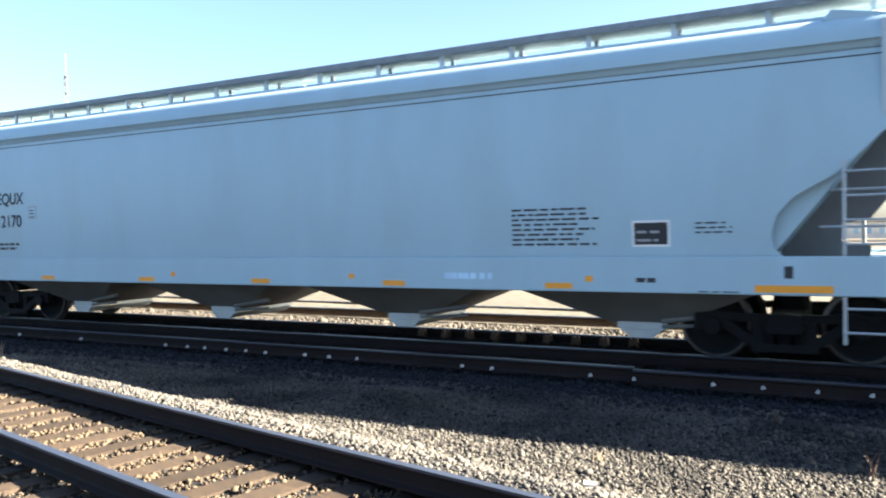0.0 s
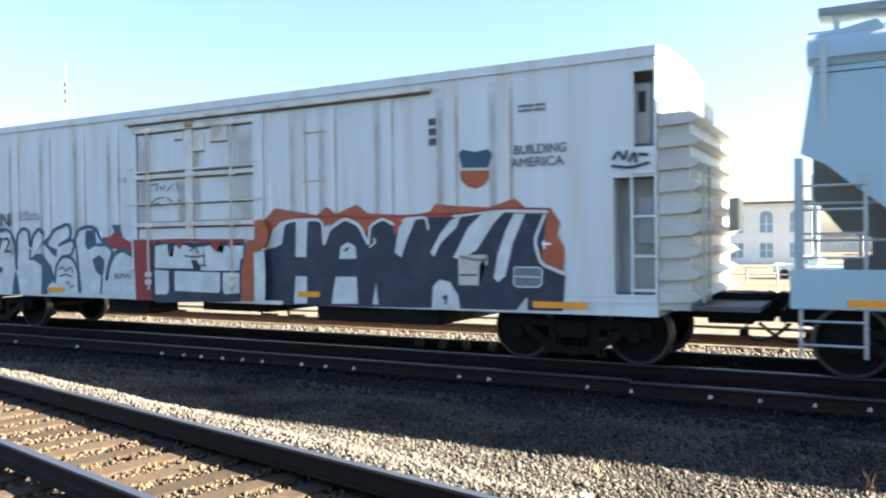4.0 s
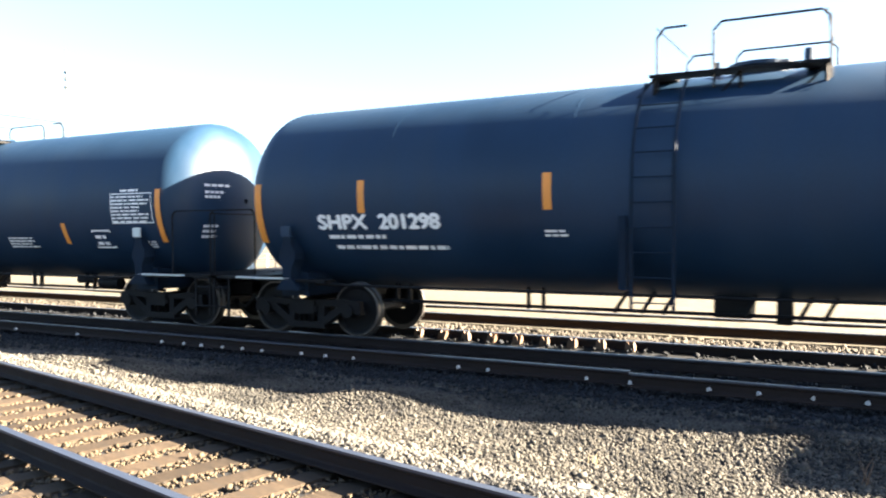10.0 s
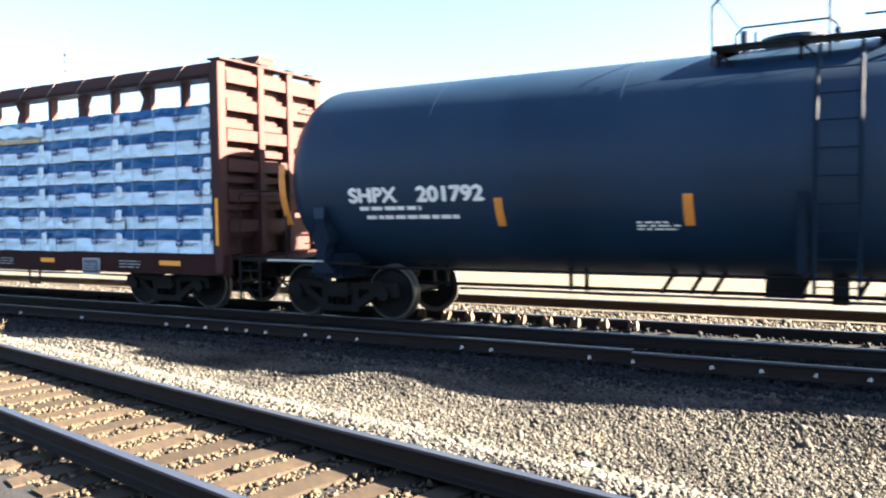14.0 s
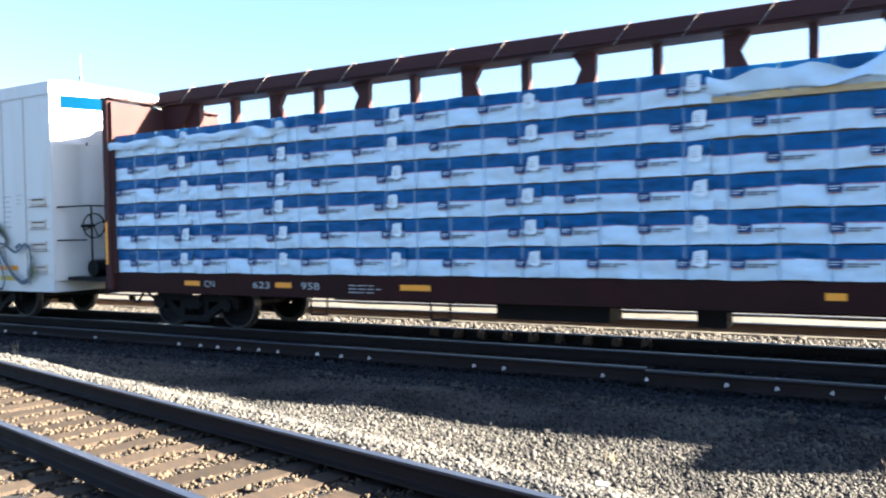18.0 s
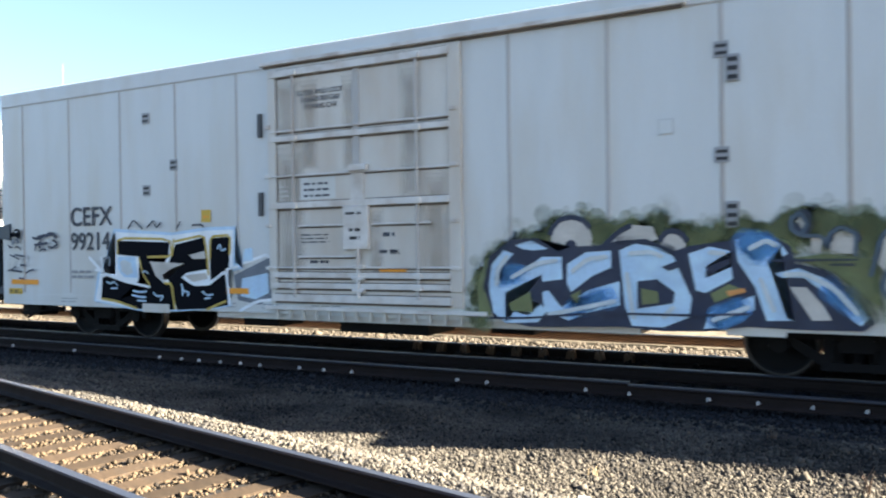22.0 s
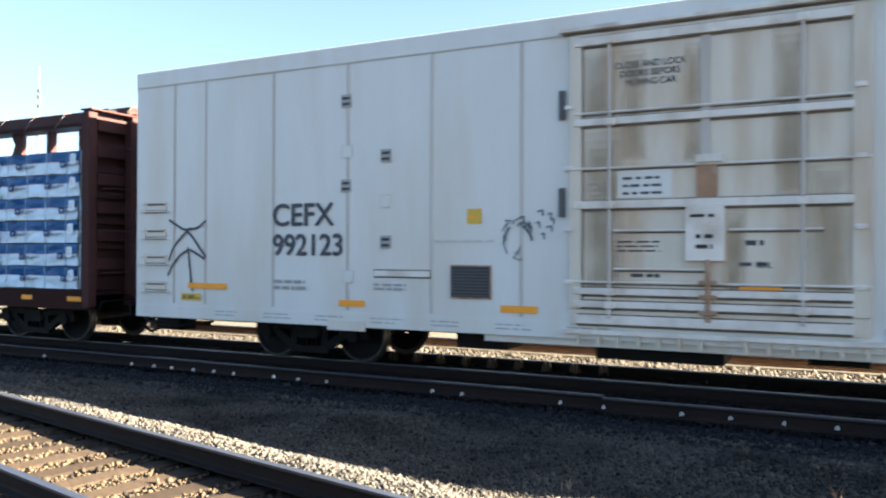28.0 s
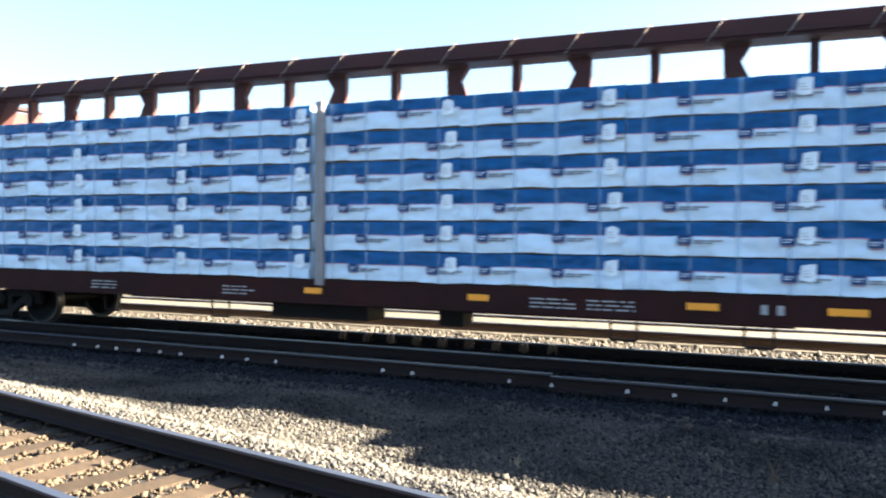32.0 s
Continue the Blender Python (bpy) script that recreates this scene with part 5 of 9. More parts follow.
def graffiti_teal(c):
    p = Spray(c)
    p.cloud(BLUE_MIST, 0.05, ((2.64, 1.97), (2.75, 1.75), (2.58, 1.26), (2.46, 0.82)), 40, 301)
    p.cloud(BLUE_MIST, 0.04, ((8.83, 1.40), (9.04, 1.36), (9.35, 1.40), (8.82, 0.95), (8.82, 0.77), (8.55, 0.72)), 40, 302)
    p.cloud(TEAL_MIST, 0.05, ((3.22, 1.93), (3.49, 1.91), (3.76, 1.82), (4.64, 1.85), (4.67, 2.00), (4.99, 1.84), (5.33, 1.79), (5.94, 1.88), (6.48, 1.87), (6.58, 1.80), (7.01, 1.89), (7.04, 2.08), (7.73, 2.09), (7.78, 1.86), (8.12, 1.72), (8.28, 1.51)), 110, 303)
    p.fill(TEAL_SPRAY, ((2.59, 1.92), (2.80, 2.08), (3.22, 1.93), (3.49, 1.91), (3.76, 1.82), (4.64, 1.85), (4.67, 2.00), (4.99, 1.84), (5.33, 1.79), (5.94, 1.88), (6.48, 1.87), (6.58, 1.80), (7.01, 1.89), (7.04, 2.08), (7.73, 2.09), (7.78, 1.86), (8.12, 1.72), (8.28, 1.51), (8.74, 1.51), (8.83, 1.31), (8.61, 0.95), (8.61, 0.83), (6.63, 0.81), (4.62, 0.79), (2.49, 0.73), (2.50, 1.26), (2.66, 1.59)))
    p.fill(TEAL_SPRAY, ((3.54, 2.50), (3.42, 1.91), (3.70, 1.91)))
    p.fill(TAN_SPRAY, ((2.49, 1.02), (3.13, 1.18), (4.63, 1.05), (5.46, 1.01), (6.88, 1.08), (7.94, 1.05), (8.56, 1.26), (8.74, 1.45), (8.72, 1.13), (8.61, 0.83), (6.63, 0.81), (4.62, 0.79), (2.49, 0.73)))
    p.fill(TAN_SPRAY, ((2.95, 1.50), (3.38, 1.73), (3.91, 1.71), (4.42, 1.59), (4.63, 1.22), (4.26, 0.98), (3.36, 1.00), (2.98, 1.15)))
    p.line(TAN_SPRAY, 0.24, ((4.78, 1.79), (5.12, 1.38), (5.30, 1.03)))
    p.line(TAN_SPRAY, 0.24, ((5.80, 1.70), (5.63, 1.38), (5.49, 1.03)))
    p.line(TAN_SPRAY, 0.24, ((6.10, 1.78), (6.38, 1.44), (6.69, 1.05)))
    p.line(TAN_SPRAY, 0.24, ((6.51, 1.68), (7.00, 1.30), (7.42, 1.02)))
    p.line(TAN_SPRAY, 0.24, ((7.19, 1.87), (7.66, 1.53), (7.77, 1.30), (7.65, 1.04)))
    p.line(TAN_SPRAY, 0.24, ((8.12, 1.58), (8.39, 1.31), (8.11, 1.03)))
    p.cloud(TAN_MIST, 0.1, ((2.65, 0.88), (4.62, 0.91), (6.63, 0.95), (8.39, 1.04)), 120, 304)
    p.cloud(TEAL_MIST, 0.07, ((3.75, 1.59), (4.49, 1.74), (5.20, 1.69), (5.47, 1.58), (6.39, 1.73), (7.48, 1.30), (7.95, 1.49)), 60, 305)
    p.line(TEAL_SPRAY, 0.16, ((3.63, 1.21), (4.02, 1.38), (4.20, 1.27), (3.97, 1.06)))
    p.line(GOLD_MIST, 0.22, ((4.64, 1.79), (5.13, 1.59), (4.64, 1.67)))
    p.cloud(RUST_MIST, 0.05, ((4.20, 1.27), (4.37, 1.15)), 26, 306)
    p.cloud(RUST_MIST, 0.05, ((7.57, 1.02), (7.77, 0.93)), 26, 307)
    p.cloud(RUST_MIST, 0.04, ((5.73, 1.07), (5.88, 0.99)), 14, 308)
    p.line(RUST_SPRAY, 0.1, ((7.59, 0.97), (7.77, 0.96)))
    p.line(DUSK_SPRAY, 0.035, ((2.59, 1.90), (2.80, 2.07), (3.24, 1.91), (3.76, 1.82), (4.64, 1.85)))
    p.line(DUSK_SPRAY, 0.035, ((4.67, 2.00), (5.00, 1.83), (5.36, 1.79), (5.95, 1.88), (6.49, 1.87)))
    p.line(DUSK_SPRAY, 0.035, ((6.59, 1.80), (7.03, 1.87), (7.04, 2.08), (7.73, 2.08)))
    p.line(DUSK_SPRAY, 0.035, ((7.78, 1.86), (8.13, 1.71), (8.31, 1.51), (8.74, 1.51)))
    p.line(DUSK_SPRAY, 0.035, ((2.98, 1.50), (3.14, 1.26), (3.36, 1.00)))
    p.line(DUSK_SPRAY, 0.035, ((4.64, 1.67), (4.88, 1.23), (5.12, 0.92)))
    p.line(DUSK_SPRAY, 0.035, ((5.25, 0.93), (5.53, 1.38), (5.74, 1.73)))
    p.line(DUSK_SPRAY, 0.035, ((6.00, 1.66), (6.32, 1.29), (6.57, 1.00)))
    p.line(DUSK_SPRAY, 0.035, ((6.51, 1.58), (6.94, 1.20), (7.24, 1.00)))
    p.line(DUSK_SPRAY, 0.035, ((7.77, 1.02), (7.50, 1.30), (7.89, 1.63)))
    p.line(DUSK_SPRAY, 0.035, ((8.28, 1.31), (8.48, 1.13), (8.39, 0.90)))
    p.line(BLUE_SPRAY, 0.22, ((5.06, 1.82), (5.27, 1.91), (5.43, 2.07)))
    p.line(BLUE_SPRAY, 0.1, ((5.41, 2.04), (5.48, 2.24), (5.56, 2.49)))
    p.line(BLUE_SPRAY, 0.05, ((5.53, 2.39), (5.64, 2.56), (5.51, 2.77)))
    p.cloud(BLUE_MIST, 0.03, ((5.34, 1.89), (5.48, 2.19), (5.59, 2.54)), 26, 309)
    p.line(BLUE_SPRAY, 0.16, ((6.95, 1.73), (7.13, 1.63), (7.25, 1.58)))
    p.fill(BLUE_SPRAY, ((8.72, 1.99), (8.69, 1.90), (8.62, 1.83), (8.53, 1.80), (8.44, 1.83), (8.37, 1.90), (8.35, 2.00), (8.37, 2.10), (8.44, 2.16), (8.54, 2.19), (8.63, 2.16), (8.69, 2.09)))
    p.fill(BLUE_SPRAY, ((8.56, 1.71), (8.53, 1.60), (8.46, 1.52), (8.35, 1.49), (8.25, 1.52), (8.17, 1.60), (8.14, 1.71), (8.17, 1.82), (8.25, 1.90), (8.36, 1.92), (8.46, 1.89), (8.54, 1.81)))
    p.fill(BLUE_SPRAY, ((8.80, 1.70), (8.78, 1.62), (8.72, 1.56), (8.64, 1.54), (8.56, 1.56), (8.50, 1.62), (8.48, 1.71), (8.50, 1.79), (8.56, 1.85), (8.64, 1.87), (8.72, 1.85), (8.78, 1.79)))
    p.cloud(BLUE_MIST, 0.05, ((8.53, 2.00), (8.35, 1.71), (8.62, 1.67)), 30, 310)
    p.line(BLUE_SPRAY, 0.22, ((8.83, 1.36), (8.66, 1.15), (8.82, 0.95), (8.84, 0.76), (8.55, 0.70)))
    p.line(BLUE_SPRAY, 0.18, ((2.64, 1.92), (2.73, 1.70)))
    p.line(BLUE_SPRAY, 0.16, ((2.56, 1.26), (2.49, 0.87)))
    p.line(BLUE_MIST, 0.08, ((8.93, 1.31), (9.20, 1.40), (9.36, 1.65), (9.46, 1.84)))
    p.line(WHITE_LINE, 0.05, ((4.13, 1.75), (4.35, 1.65), (4.42, 1.48)))
    p.line(WHITE_LINE, 0.05, ((4.66, 1.66), (4.84, 1.38), (5.02, 1.13)))
    p.line(WHITE_LINE, 0.05, ((5.60, 1.71), (5.49, 1.48), (5.28, 1.13)))
    p.line(WHITE_LINE, 0.05, ((6.00, 1.58), (6.15, 1.39), (6.38, 1.14)))
    p.line(WHITE_LINE, 0.05, ((5.84, 1.41), (5.68, 1.21), (5.81, 1.09)))
    p.line(WHITE_LINE, 0.05, ((6.51, 1.47), (6.82, 1.20), (7.12, 1.01)))
    p.line(WHITE_LINE, 0.05, ((7.98, 1.58), (7.54, 1.30), (7.77, 1.08)))
    p.line(WHITE_LINE, 0.05, ((3.45, 1.27), (3.57, 1.11)))
    p.line(WHITE_LINE, 0.045, ((3.06, 1.79), (3.22, 1.82)))
    p.line(WHITE_LINE, 0.03, ((3.16, 1.85), (3.13, 1.75)))
    p.line(WHITE_LINE, 0.045, ((2.79, 1.52), (2.95, 1.55)))
    p.line(WHITE_LINE, 0.03, ((2.89, 1.58), (2.85, 1.48)))
    p.line(WHITE_LINE, 0.045, ((3.11, 1.34), (3.26, 1.36)))
    p.line(WHITE_LINE, 0.03, ((3.20, 1.39), (3.17, 1.30)))
    p.line(WHITE_LINE, 0.045, ((2.86, 0.98), (3.02, 1.00)))
    p.line(WHITE_LINE, 0.03, ((2.96, 1.03), (2.93, 0.94)))
    p.line(WHITE_LINE, 0.045, ((4.51, 1.01), (4.65, 1.03)))
    p.line(WHITE_LINE, 0.03, ((4.60, 1.06), (4.57, 0.97)))
    p.line(WHITE_LINE, 0.045, ((4.78, 1.85), (4.92, 1.87)))
    p.line(WHITE_LINE, 0.03, ((4.87, 1.90), (4.84, 1.81)))
    p.line(WHITE_LINE, 0.045, ((6.19, 1.75), (6.32, 1.77)))
    p.line(WHITE_LINE, 0.03, ((6.27, 1.80), (6.25, 1.71)))
    p.line(WHITE_LINE, 0.045, ((6.68, 1.75), (6.80, 1.77)))
    p.line(WHITE_LINE, 0.03, ((6.75, 1.79), (6.72, 1.71)))
    p.line(WHITE_LINE, 0.045, ((7.41, 1.93), (7.53, 1.95)))
    p.line(WHITE_LINE, 0.03, ((7.48, 1.98), (7.45, 1.89)))
    p.line(WHITE_LINE, 0.045, ((8.23, 1.39), (8.34, 1.41)))
    p.line(WHITE_LINE, 0.03, ((8.29, 1.43), (8.27, 1.35)))
    p.line(WHITE_LINE, 0.045, ((7.89, 1.25), (8.00, 1.27)))
    p.line(WHITE_LINE, 0.03, ((7.96, 1.29), (7.93, 1.21)))
    p.line(WHITE_LINE, 0.045, ((8.37, 1.07), (8.48, 1.09)))
    p.line(WHITE_LINE, 0.03, ((8.43, 1.12), (8.41, 1.04)))
    p.line(WHITE_LINE, 0.045, ((5.93, 1.25), (6.06, 1.27)))
    p.line(WHITE_LINE, 0.03, ((6.01, 1.30), (5.98, 1.21)))
    p.line(WHITE_LINE, 0.045, ((5.11, 0.84), (5.25, 0.87)))
    p.line(WHITE_LINE, 0.03, ((5.20, 0.90), (5.17, 0.80)))
    p.line(WHITE_LINE, 0.045, ((3.85, 0.73), (4.00, 0.75)))
    p.line(WHITE_LINE, 0.03, ((3.94, 0.78), (3.91, 0.69)))
    p.line(WHITE_LINE, 0.045, ((6.06, 1.03), (6.18, 1.05)))
    p.line(WHITE_LINE, 0.03, ((6.13, 1.08), (6.11, 0.99)))
    p.line(WHITE_LINE, 0.045, ((7.72, 1.94), (7.84, 1.96)))
    p.line(WHITE_LINE, 0.03, ((7.79, 1.99), (7.77, 1.91)))
    p.line(WHITE_LINE, 0.045, ((8.78, 1.50), (8.88, 1.52)))
    p.line(WHITE_LINE, 0.03, ((8.84, 1.54), (8.82, 1.46)))
    p.line(WHITE_LINE, 0.05, ((3.66, 1.33), (3.84, 1.46)))
    p.line(LETTER_NAVY, 0.03, ((6.70, 1.51), (7.13, 1.54), (7.54, 1.58)))
    p.line(LETTER_NAVY, 0.03, ((6.64, 1.58), (7.48, 1.51)))
    p.line(LETTER_NAVY, 0.03, ((8.18, 1.86), (8.51, 1.89), (8.94, 1.80)))
    p.line(LETTER_NAVY, 0.03, ((8.06, 1.75), (8.16, 1.97)))
    p.fill(SILVER_SPRAY, ((8.98, 0.67), (9.03, 0.87), (9.24, 0.96), (9.57, 0.93), (9.65, 0.69)))
    p.line(SLATE_SPRAY, 0.07, ((9.19, 0.80), (9.29, 0.77), (9.40, 0.86)))
    p.line(DUSK_SPRAY, 0.03, ((9.04, 1.03), (9.35, 1.05), (9.63, 1.06)))


def graffiti_scribble(c):
    p = Spray(c)
    for strokes in (((-8.86, 2.40), (-8.70, 2.32), (-8.50, 2.22), (-8.20, 2.24), (-7.98, 2.38)), ((-8.86, 1.66), (-8.76, 1.90), (-8.55, 2.10), (-8.34, 2.26)), ((-8.50, 2.24), (-8.30, 2.10), (-8.10, 1.86), (-7.98, 1.74)),
                    ((-8.88, 1.40), (-8.78, 1.58), (-8.58, 1.78), (-8.36, 1.88), (-8.12, 1.76), (-8.00, 1.70)), ((-8.40, 1.92), (-8.36, 1.60), (-8.30, 1.20)), ((-8.34, 1.34), (-8.28, 1.14))):
        p.line(LETTER_NAVY, 0.042, strokes)
    # ring-shaped doodle of thin strokes
    rnd = random.Random(12)
    for k in range(22):
        a, m = rnd.uniform(0, math.tau), rnd.uniform(0.20, 0.30)
        turn, step = rnd.uniform(-1, 1), rnd.uniform(0.12, 0.3)
        p.line(DUSK_SPRAY, 0.017, tuple((-2.18 + 0.75 * (m + 0.05 * turn * j) * math.cos(a + step * j), 2.04 + 1.15 * (m + 0.05 * turn * j) * math.sin(a + step * j)) for j in range(4)))
    for x, z, w in ((-1.90, 2.40, 0.09), (-1.74, 2.36, 0.05), (-1.92, 2.24, 0.06), (-1.76, 2.18, 0.08), (-1.70, 2.28, 0.05), (-1.84, 2.08, 0.05)):
        p.line(DUSK_SPRAY, 0.022, ((x, z), (x + w, z + 0.03), (x + w, z - 0.06)))


# ---------------------------------------------------------------- wagons
def ladder(parent, x0, x1, z0, z1, rungs, y, material, name="ladder", r=0.016):
    bm = bmesh.new()
    box(bm, x0 - 0.02, x0 + 0.02, y - 0.03, y, z0, z1)
    frame_ = part(name, bm, material, parent)
    one("stile", material, frame_, (x1 - 0.02, x1 + 0.02, y - 0.03, y, z0, z1))
    for k in range(rungs):
        z = z0 + (z1 - z0) * (k + 0.5) / rungs
        bm = bmesh.new()
        tube(bm, (x0, y - 0.03, z), (x1, y - 0.03, z), r, 6)
        part("rung", bm, material, frame_)


def rod(name, material, parent, pts, r, label="", seg=6):
    """A bar bent along points, as one part."""
    bm = bmesh.new()
    path(bm, pts, r, seg)
    return part(name, bm, material, parent, label)


def grab(parent, x0, x1, z, material, y=-HALF):
    bm = bmesh.new()
    path(bm, ((x0, y, z), (x0, y - 0.07, z), (x1, y - 0.07, z), (x1, y, z)), 0.014, 6)
    box(bm, x0 - 0.04, x0 + 0.04, y - 0.008, y, z - 0.05, z + 0.05)
    box(bm, x1 - 0.04, x1 + 0.04, y - 0.008, y, z - 0.05, z + 0.05)
    part("grab_iron", bm, material, parent)


def hopper_body(bm, s_y):
    """One side sheet with its end cut-outs, bulging slightly."""
    edge = [(9.22, 3.92), (9.34, 2.95), (9.09, 2.86), (8.72, 2.49), (8.58, 2.38), (8.12, 2.12), (7.93, 1.90), (7.87, 1.68), (7.90, 1.50), (8.0, 1.40)]
    rear = [(9.22, 3.92), (9.38, 2.80), (9.10, 2.66), (8.77, 2.37), (8.42, 2.08), (8.22, 1.80), (8.14, 1.60), (8.18, 1.42), (8.24, 1.40)]
    outline = edge + [(-x, z) for x, z in reversed(rear)]
    prism(bm, outline, "y", s_y * HALF, s_y * (HALF - 0.05))
    for k in range(12):
        bmesh.ops.bisect_plane(bm, geom=list(bm.verts) + list(bm.edges) + list(bm.faces), plane_co=(0, 0, 1.5 + 0.2 * k), plane_no=(0, 0, 1))
    for v in bm.verts:
        v.co.y -= s_y * bulge(v.co.z)


def bulge(z):
    """How far the curved side sheet draws in above and below its widest line."""
    return 0.085 * ((z - 2.35) / 1.4) ** 2


def hopper_car(u):
    c = car("covered_hopper_car", "light grey covered hopper wagon with four discharge bays", "train wagon", u)
    L = 9.5
    for s in (-1, 1):
        bm = bmesh.new()
        hopper_body(bm, s)
        part("side_sheet", bm, GREY_PAINT, c, smooth=True)
        one("side_sill", GREY_PAINT, c, (-L, L, min(s * HALF, s * (HALF + 0.035)), max(s * HALF, s * (HALF + 0.035)), 0.92, 1.40), bevel=0.012)
    bm = bmesh.new()
    prism(bm, [(-9.15, 3.9), (-9.15, 3.0), (-7.9, 1.45), (-7.9, 1.0), (7.9, 1.0), (7.9, 1.45), (9.15, 3.0), (9.15, 3.9)], "y", -HALF + 0.14, HALF - 0.14)
    part("slope_sheet", bm, GREY_PAINT, c, "grey slope sheets inside the side sheets")
    bm = bmesh.new()
    half = [(-HALF + 0.09, 3.86), (-HALF + 0.07, 3.90), (-HALF + 0.05, 3.93), (-1.545, 3.94), (-1.535, 4.05), (-1.46, 4.20), (-1.25, 4.32), (-0.8, 4.42), (0, 4.47)]
    prism(bm, half + [(-y, z) for y, z in reversed(half[:-1])], "x", -9.3, 9.3)
    part("roof", bm, GREY_PAINT, c, smooth=True)
    one("eaves_strip", BLACK_MARK, c, (-9.2, 9.2, -HALF + bulge(3.765) - 0.006, -HALF + bulge(3.765), 3.758, 3.772))
    for z in (3.84, 3.90):
        one("roof_lap", DIM_GREY, c, (-9.2, 9.2, -HALF + bulge(z) - 0.006, -HALF + bulge(z), z, z + 0.008))
    for s in (-1, 1):
        bm = bmesh.new()
        prism(bm, [(s * 8.45, 4.24), (s * 8.55, 4.36), (s * 9.28, 4.22), (s * 9.32, 4.06)], "y", -1.42, 1.42)
        part("roof_end", bm, GREY_PAINT, c)
        one("corner_stile", GALV, c, (s * 9.12 - 0.04, s * 9.12 + 0.04, -HALF + 0.02, -HALF + 0.10, 2.86, 4.15))
    for y in (-0.80, 0.80):
        board = one("running_board", GRATING, c, (-9.2, 9.2, y - 0.28, y + 0.28, 4.555, 4.65), label="galvanised grating running board on the roof")
        k = -9.0
        while k < 9.1:
            one("bracket", GALV, board, (k - 0.03, k + 0.03, y - 0.22, y - 0.16, 4.30, 4.60), (k - 0.03, k + 0.03, y + 0.16, y + 0.22, 4.32, 4.60))
            k += 1.2
    for x in (-6.6, -2.2, 2.2, 6.6):
        one("hatch_cover", GREY_PAINT, c, (x - 1.9, x + 1.9, -0.3, 0.3, 4.46, 4.56))
    for x in (-6.0, -1.95, 2.10, 6.05):
        bm = bmesh.new()
        lo, hi = [], []
        for a, b, z, ring in ((0.42, 0.70, 0.40, lo), (1.72, 1.42, 0.95, hi)):
            for sx, sy in ((-1, -1), (1, -1), (1, 1), (-1, 1)):
                ring.append(bm.verts.new((x + sx * a, sy * b, z)))
        bm.faces.new(lo)
        bm.faces.new(list(reversed(hi)))
        for k in range(4):
            bm.faces.new((lo[k], lo[(k + 1) % 4], hi[(k + 1) % 4], hi[k]))
        bay = part("discharge_bay", bm, DIM_GREY, c, "stained grey discharge bay, underside shade in its dark colour")
        bm = bmesh.new()
        box(bm, x - 0.36, x + 0.36, -0.75, 0.75, 0.33, 0.43)
        prism(bm, [(x - 0.30, 0.33), (x - 0.16, 0.22), (x + 0.16, 0.22), (x + 0.30, 0.33)], "y", -0.82, 0.82)
        part("outlet_gate", bm, GALV, bay, "pale metal outlet gate")
        bm = bmesh.new()
        path(bm, ((x + 0.3, -0.8, 0.46), (x + 1.25, -0.95, 0.60)), 0.04, 8)
        path(bm, ((x + 0.3, -0.8, 0.38), (x + 1.25, -0.95, 0.46)), 0.025, 8)
        part("gate_shaft", bm, DIM_GREY, bay)
    for s in (-1, 1):
        bm = bmesh.new()
        prism(bm, [(s * a, b) for a, b in ((7.85, 1.34), (8.95, 1.34), (8.95, 1.50), (8.62, 1.55), (8.62, 1.78), (8.95, 1.85), (9.30, 2.3), (9.30, 3.0), (9.10, 3.0), (7.85, 1.50))], "y", -0.62, -0.58)
        part("end_web", bm, DIM_GREY, c, "grey web plate under the slope sheet, the pocket's shade in its colour")
        one("end_sill", GREY_PAINT, c, (min(s * 9.3, s * L), max(s * 9.3, s * L), -HALF, HALF, 0.95, 1.25))
        one("end_platform", GALV, c, (min(s * 8.0, s * L), max(s * 8.0, s * L), -HALF + 0.05, HALF - 0.05, 1.30, 1.34))
        for y in (-HALF + 0.05, HALF - 0.05):
            one("corner_post", GREY_PAINT, c, (s * 9.40 - 0.05, s * 9.40 + 0.05, y - 0.05, y + 0.05, 1.25, 2.75))
        ladder(c, s * 8.68, s * 9.38, 1.40, 2.55, 4, -HALF, GALV)
        ladder(c, s * 8.68, s * 9.38, 0.35, 0.92, 2, -HALF, GALV, "stirrup_step")
        bm = bmesh.new()
        for z in (1.75, 2.2):
            path(bm, ((s * 8.4, -1.35, z), (s * 9.45, -1.35, z), (s * 9.45, 1.35, z)), 0.018, 6)
        part("handrail", bm, GALV, c)
    trucks(c, -7.96, 7.96)
    coupler(c, -L, -1)
    coupler(c, L, 1)
    y = -HALF - 0.003
    text(c, "EQUX", -7.68, -6.80, 2.50, 2.78, BLACK_MARK, y)
    text(c, "12170", -7.68, -6.88, 2.06, 2.31, BLACK_MARK, y)
    panel(c, -6.64, -6.37, 2.22, 2.48, GREY_LINE, "placard", y)
    panel(c, -6.62, -6.39, 2.24, 2.46, GREY_PAINT, "placard", y - 0.0012)
    bars(c, -6.60, -6.40, 2.25, 2.45, 3, BLACK_MARK, y - 0.002, seed=5, fill=0.3)
    bars(c, -7.68, -6.85, 1.58, 1.76, 2, BLACK_MARK, y, seed=2)
    bars(c, 4.40, 5.75, 1.56, 2.12, 8, BLACK_MARK, y, seed=3, fill=0.42)
    bars(c, 6.96, 7.45, 1.70, 1.88, 3, BLACK_MARK, y, seed=4, fill=0.35)
    panel(c, 6.14, 6.64, 1.53, 1.88, WHITE_MARK, "placard_edge", y)
    panel(c, 6.17, 6.61, 1.56, 1.85, BLACK_MARK, "placard", y - 0.002)
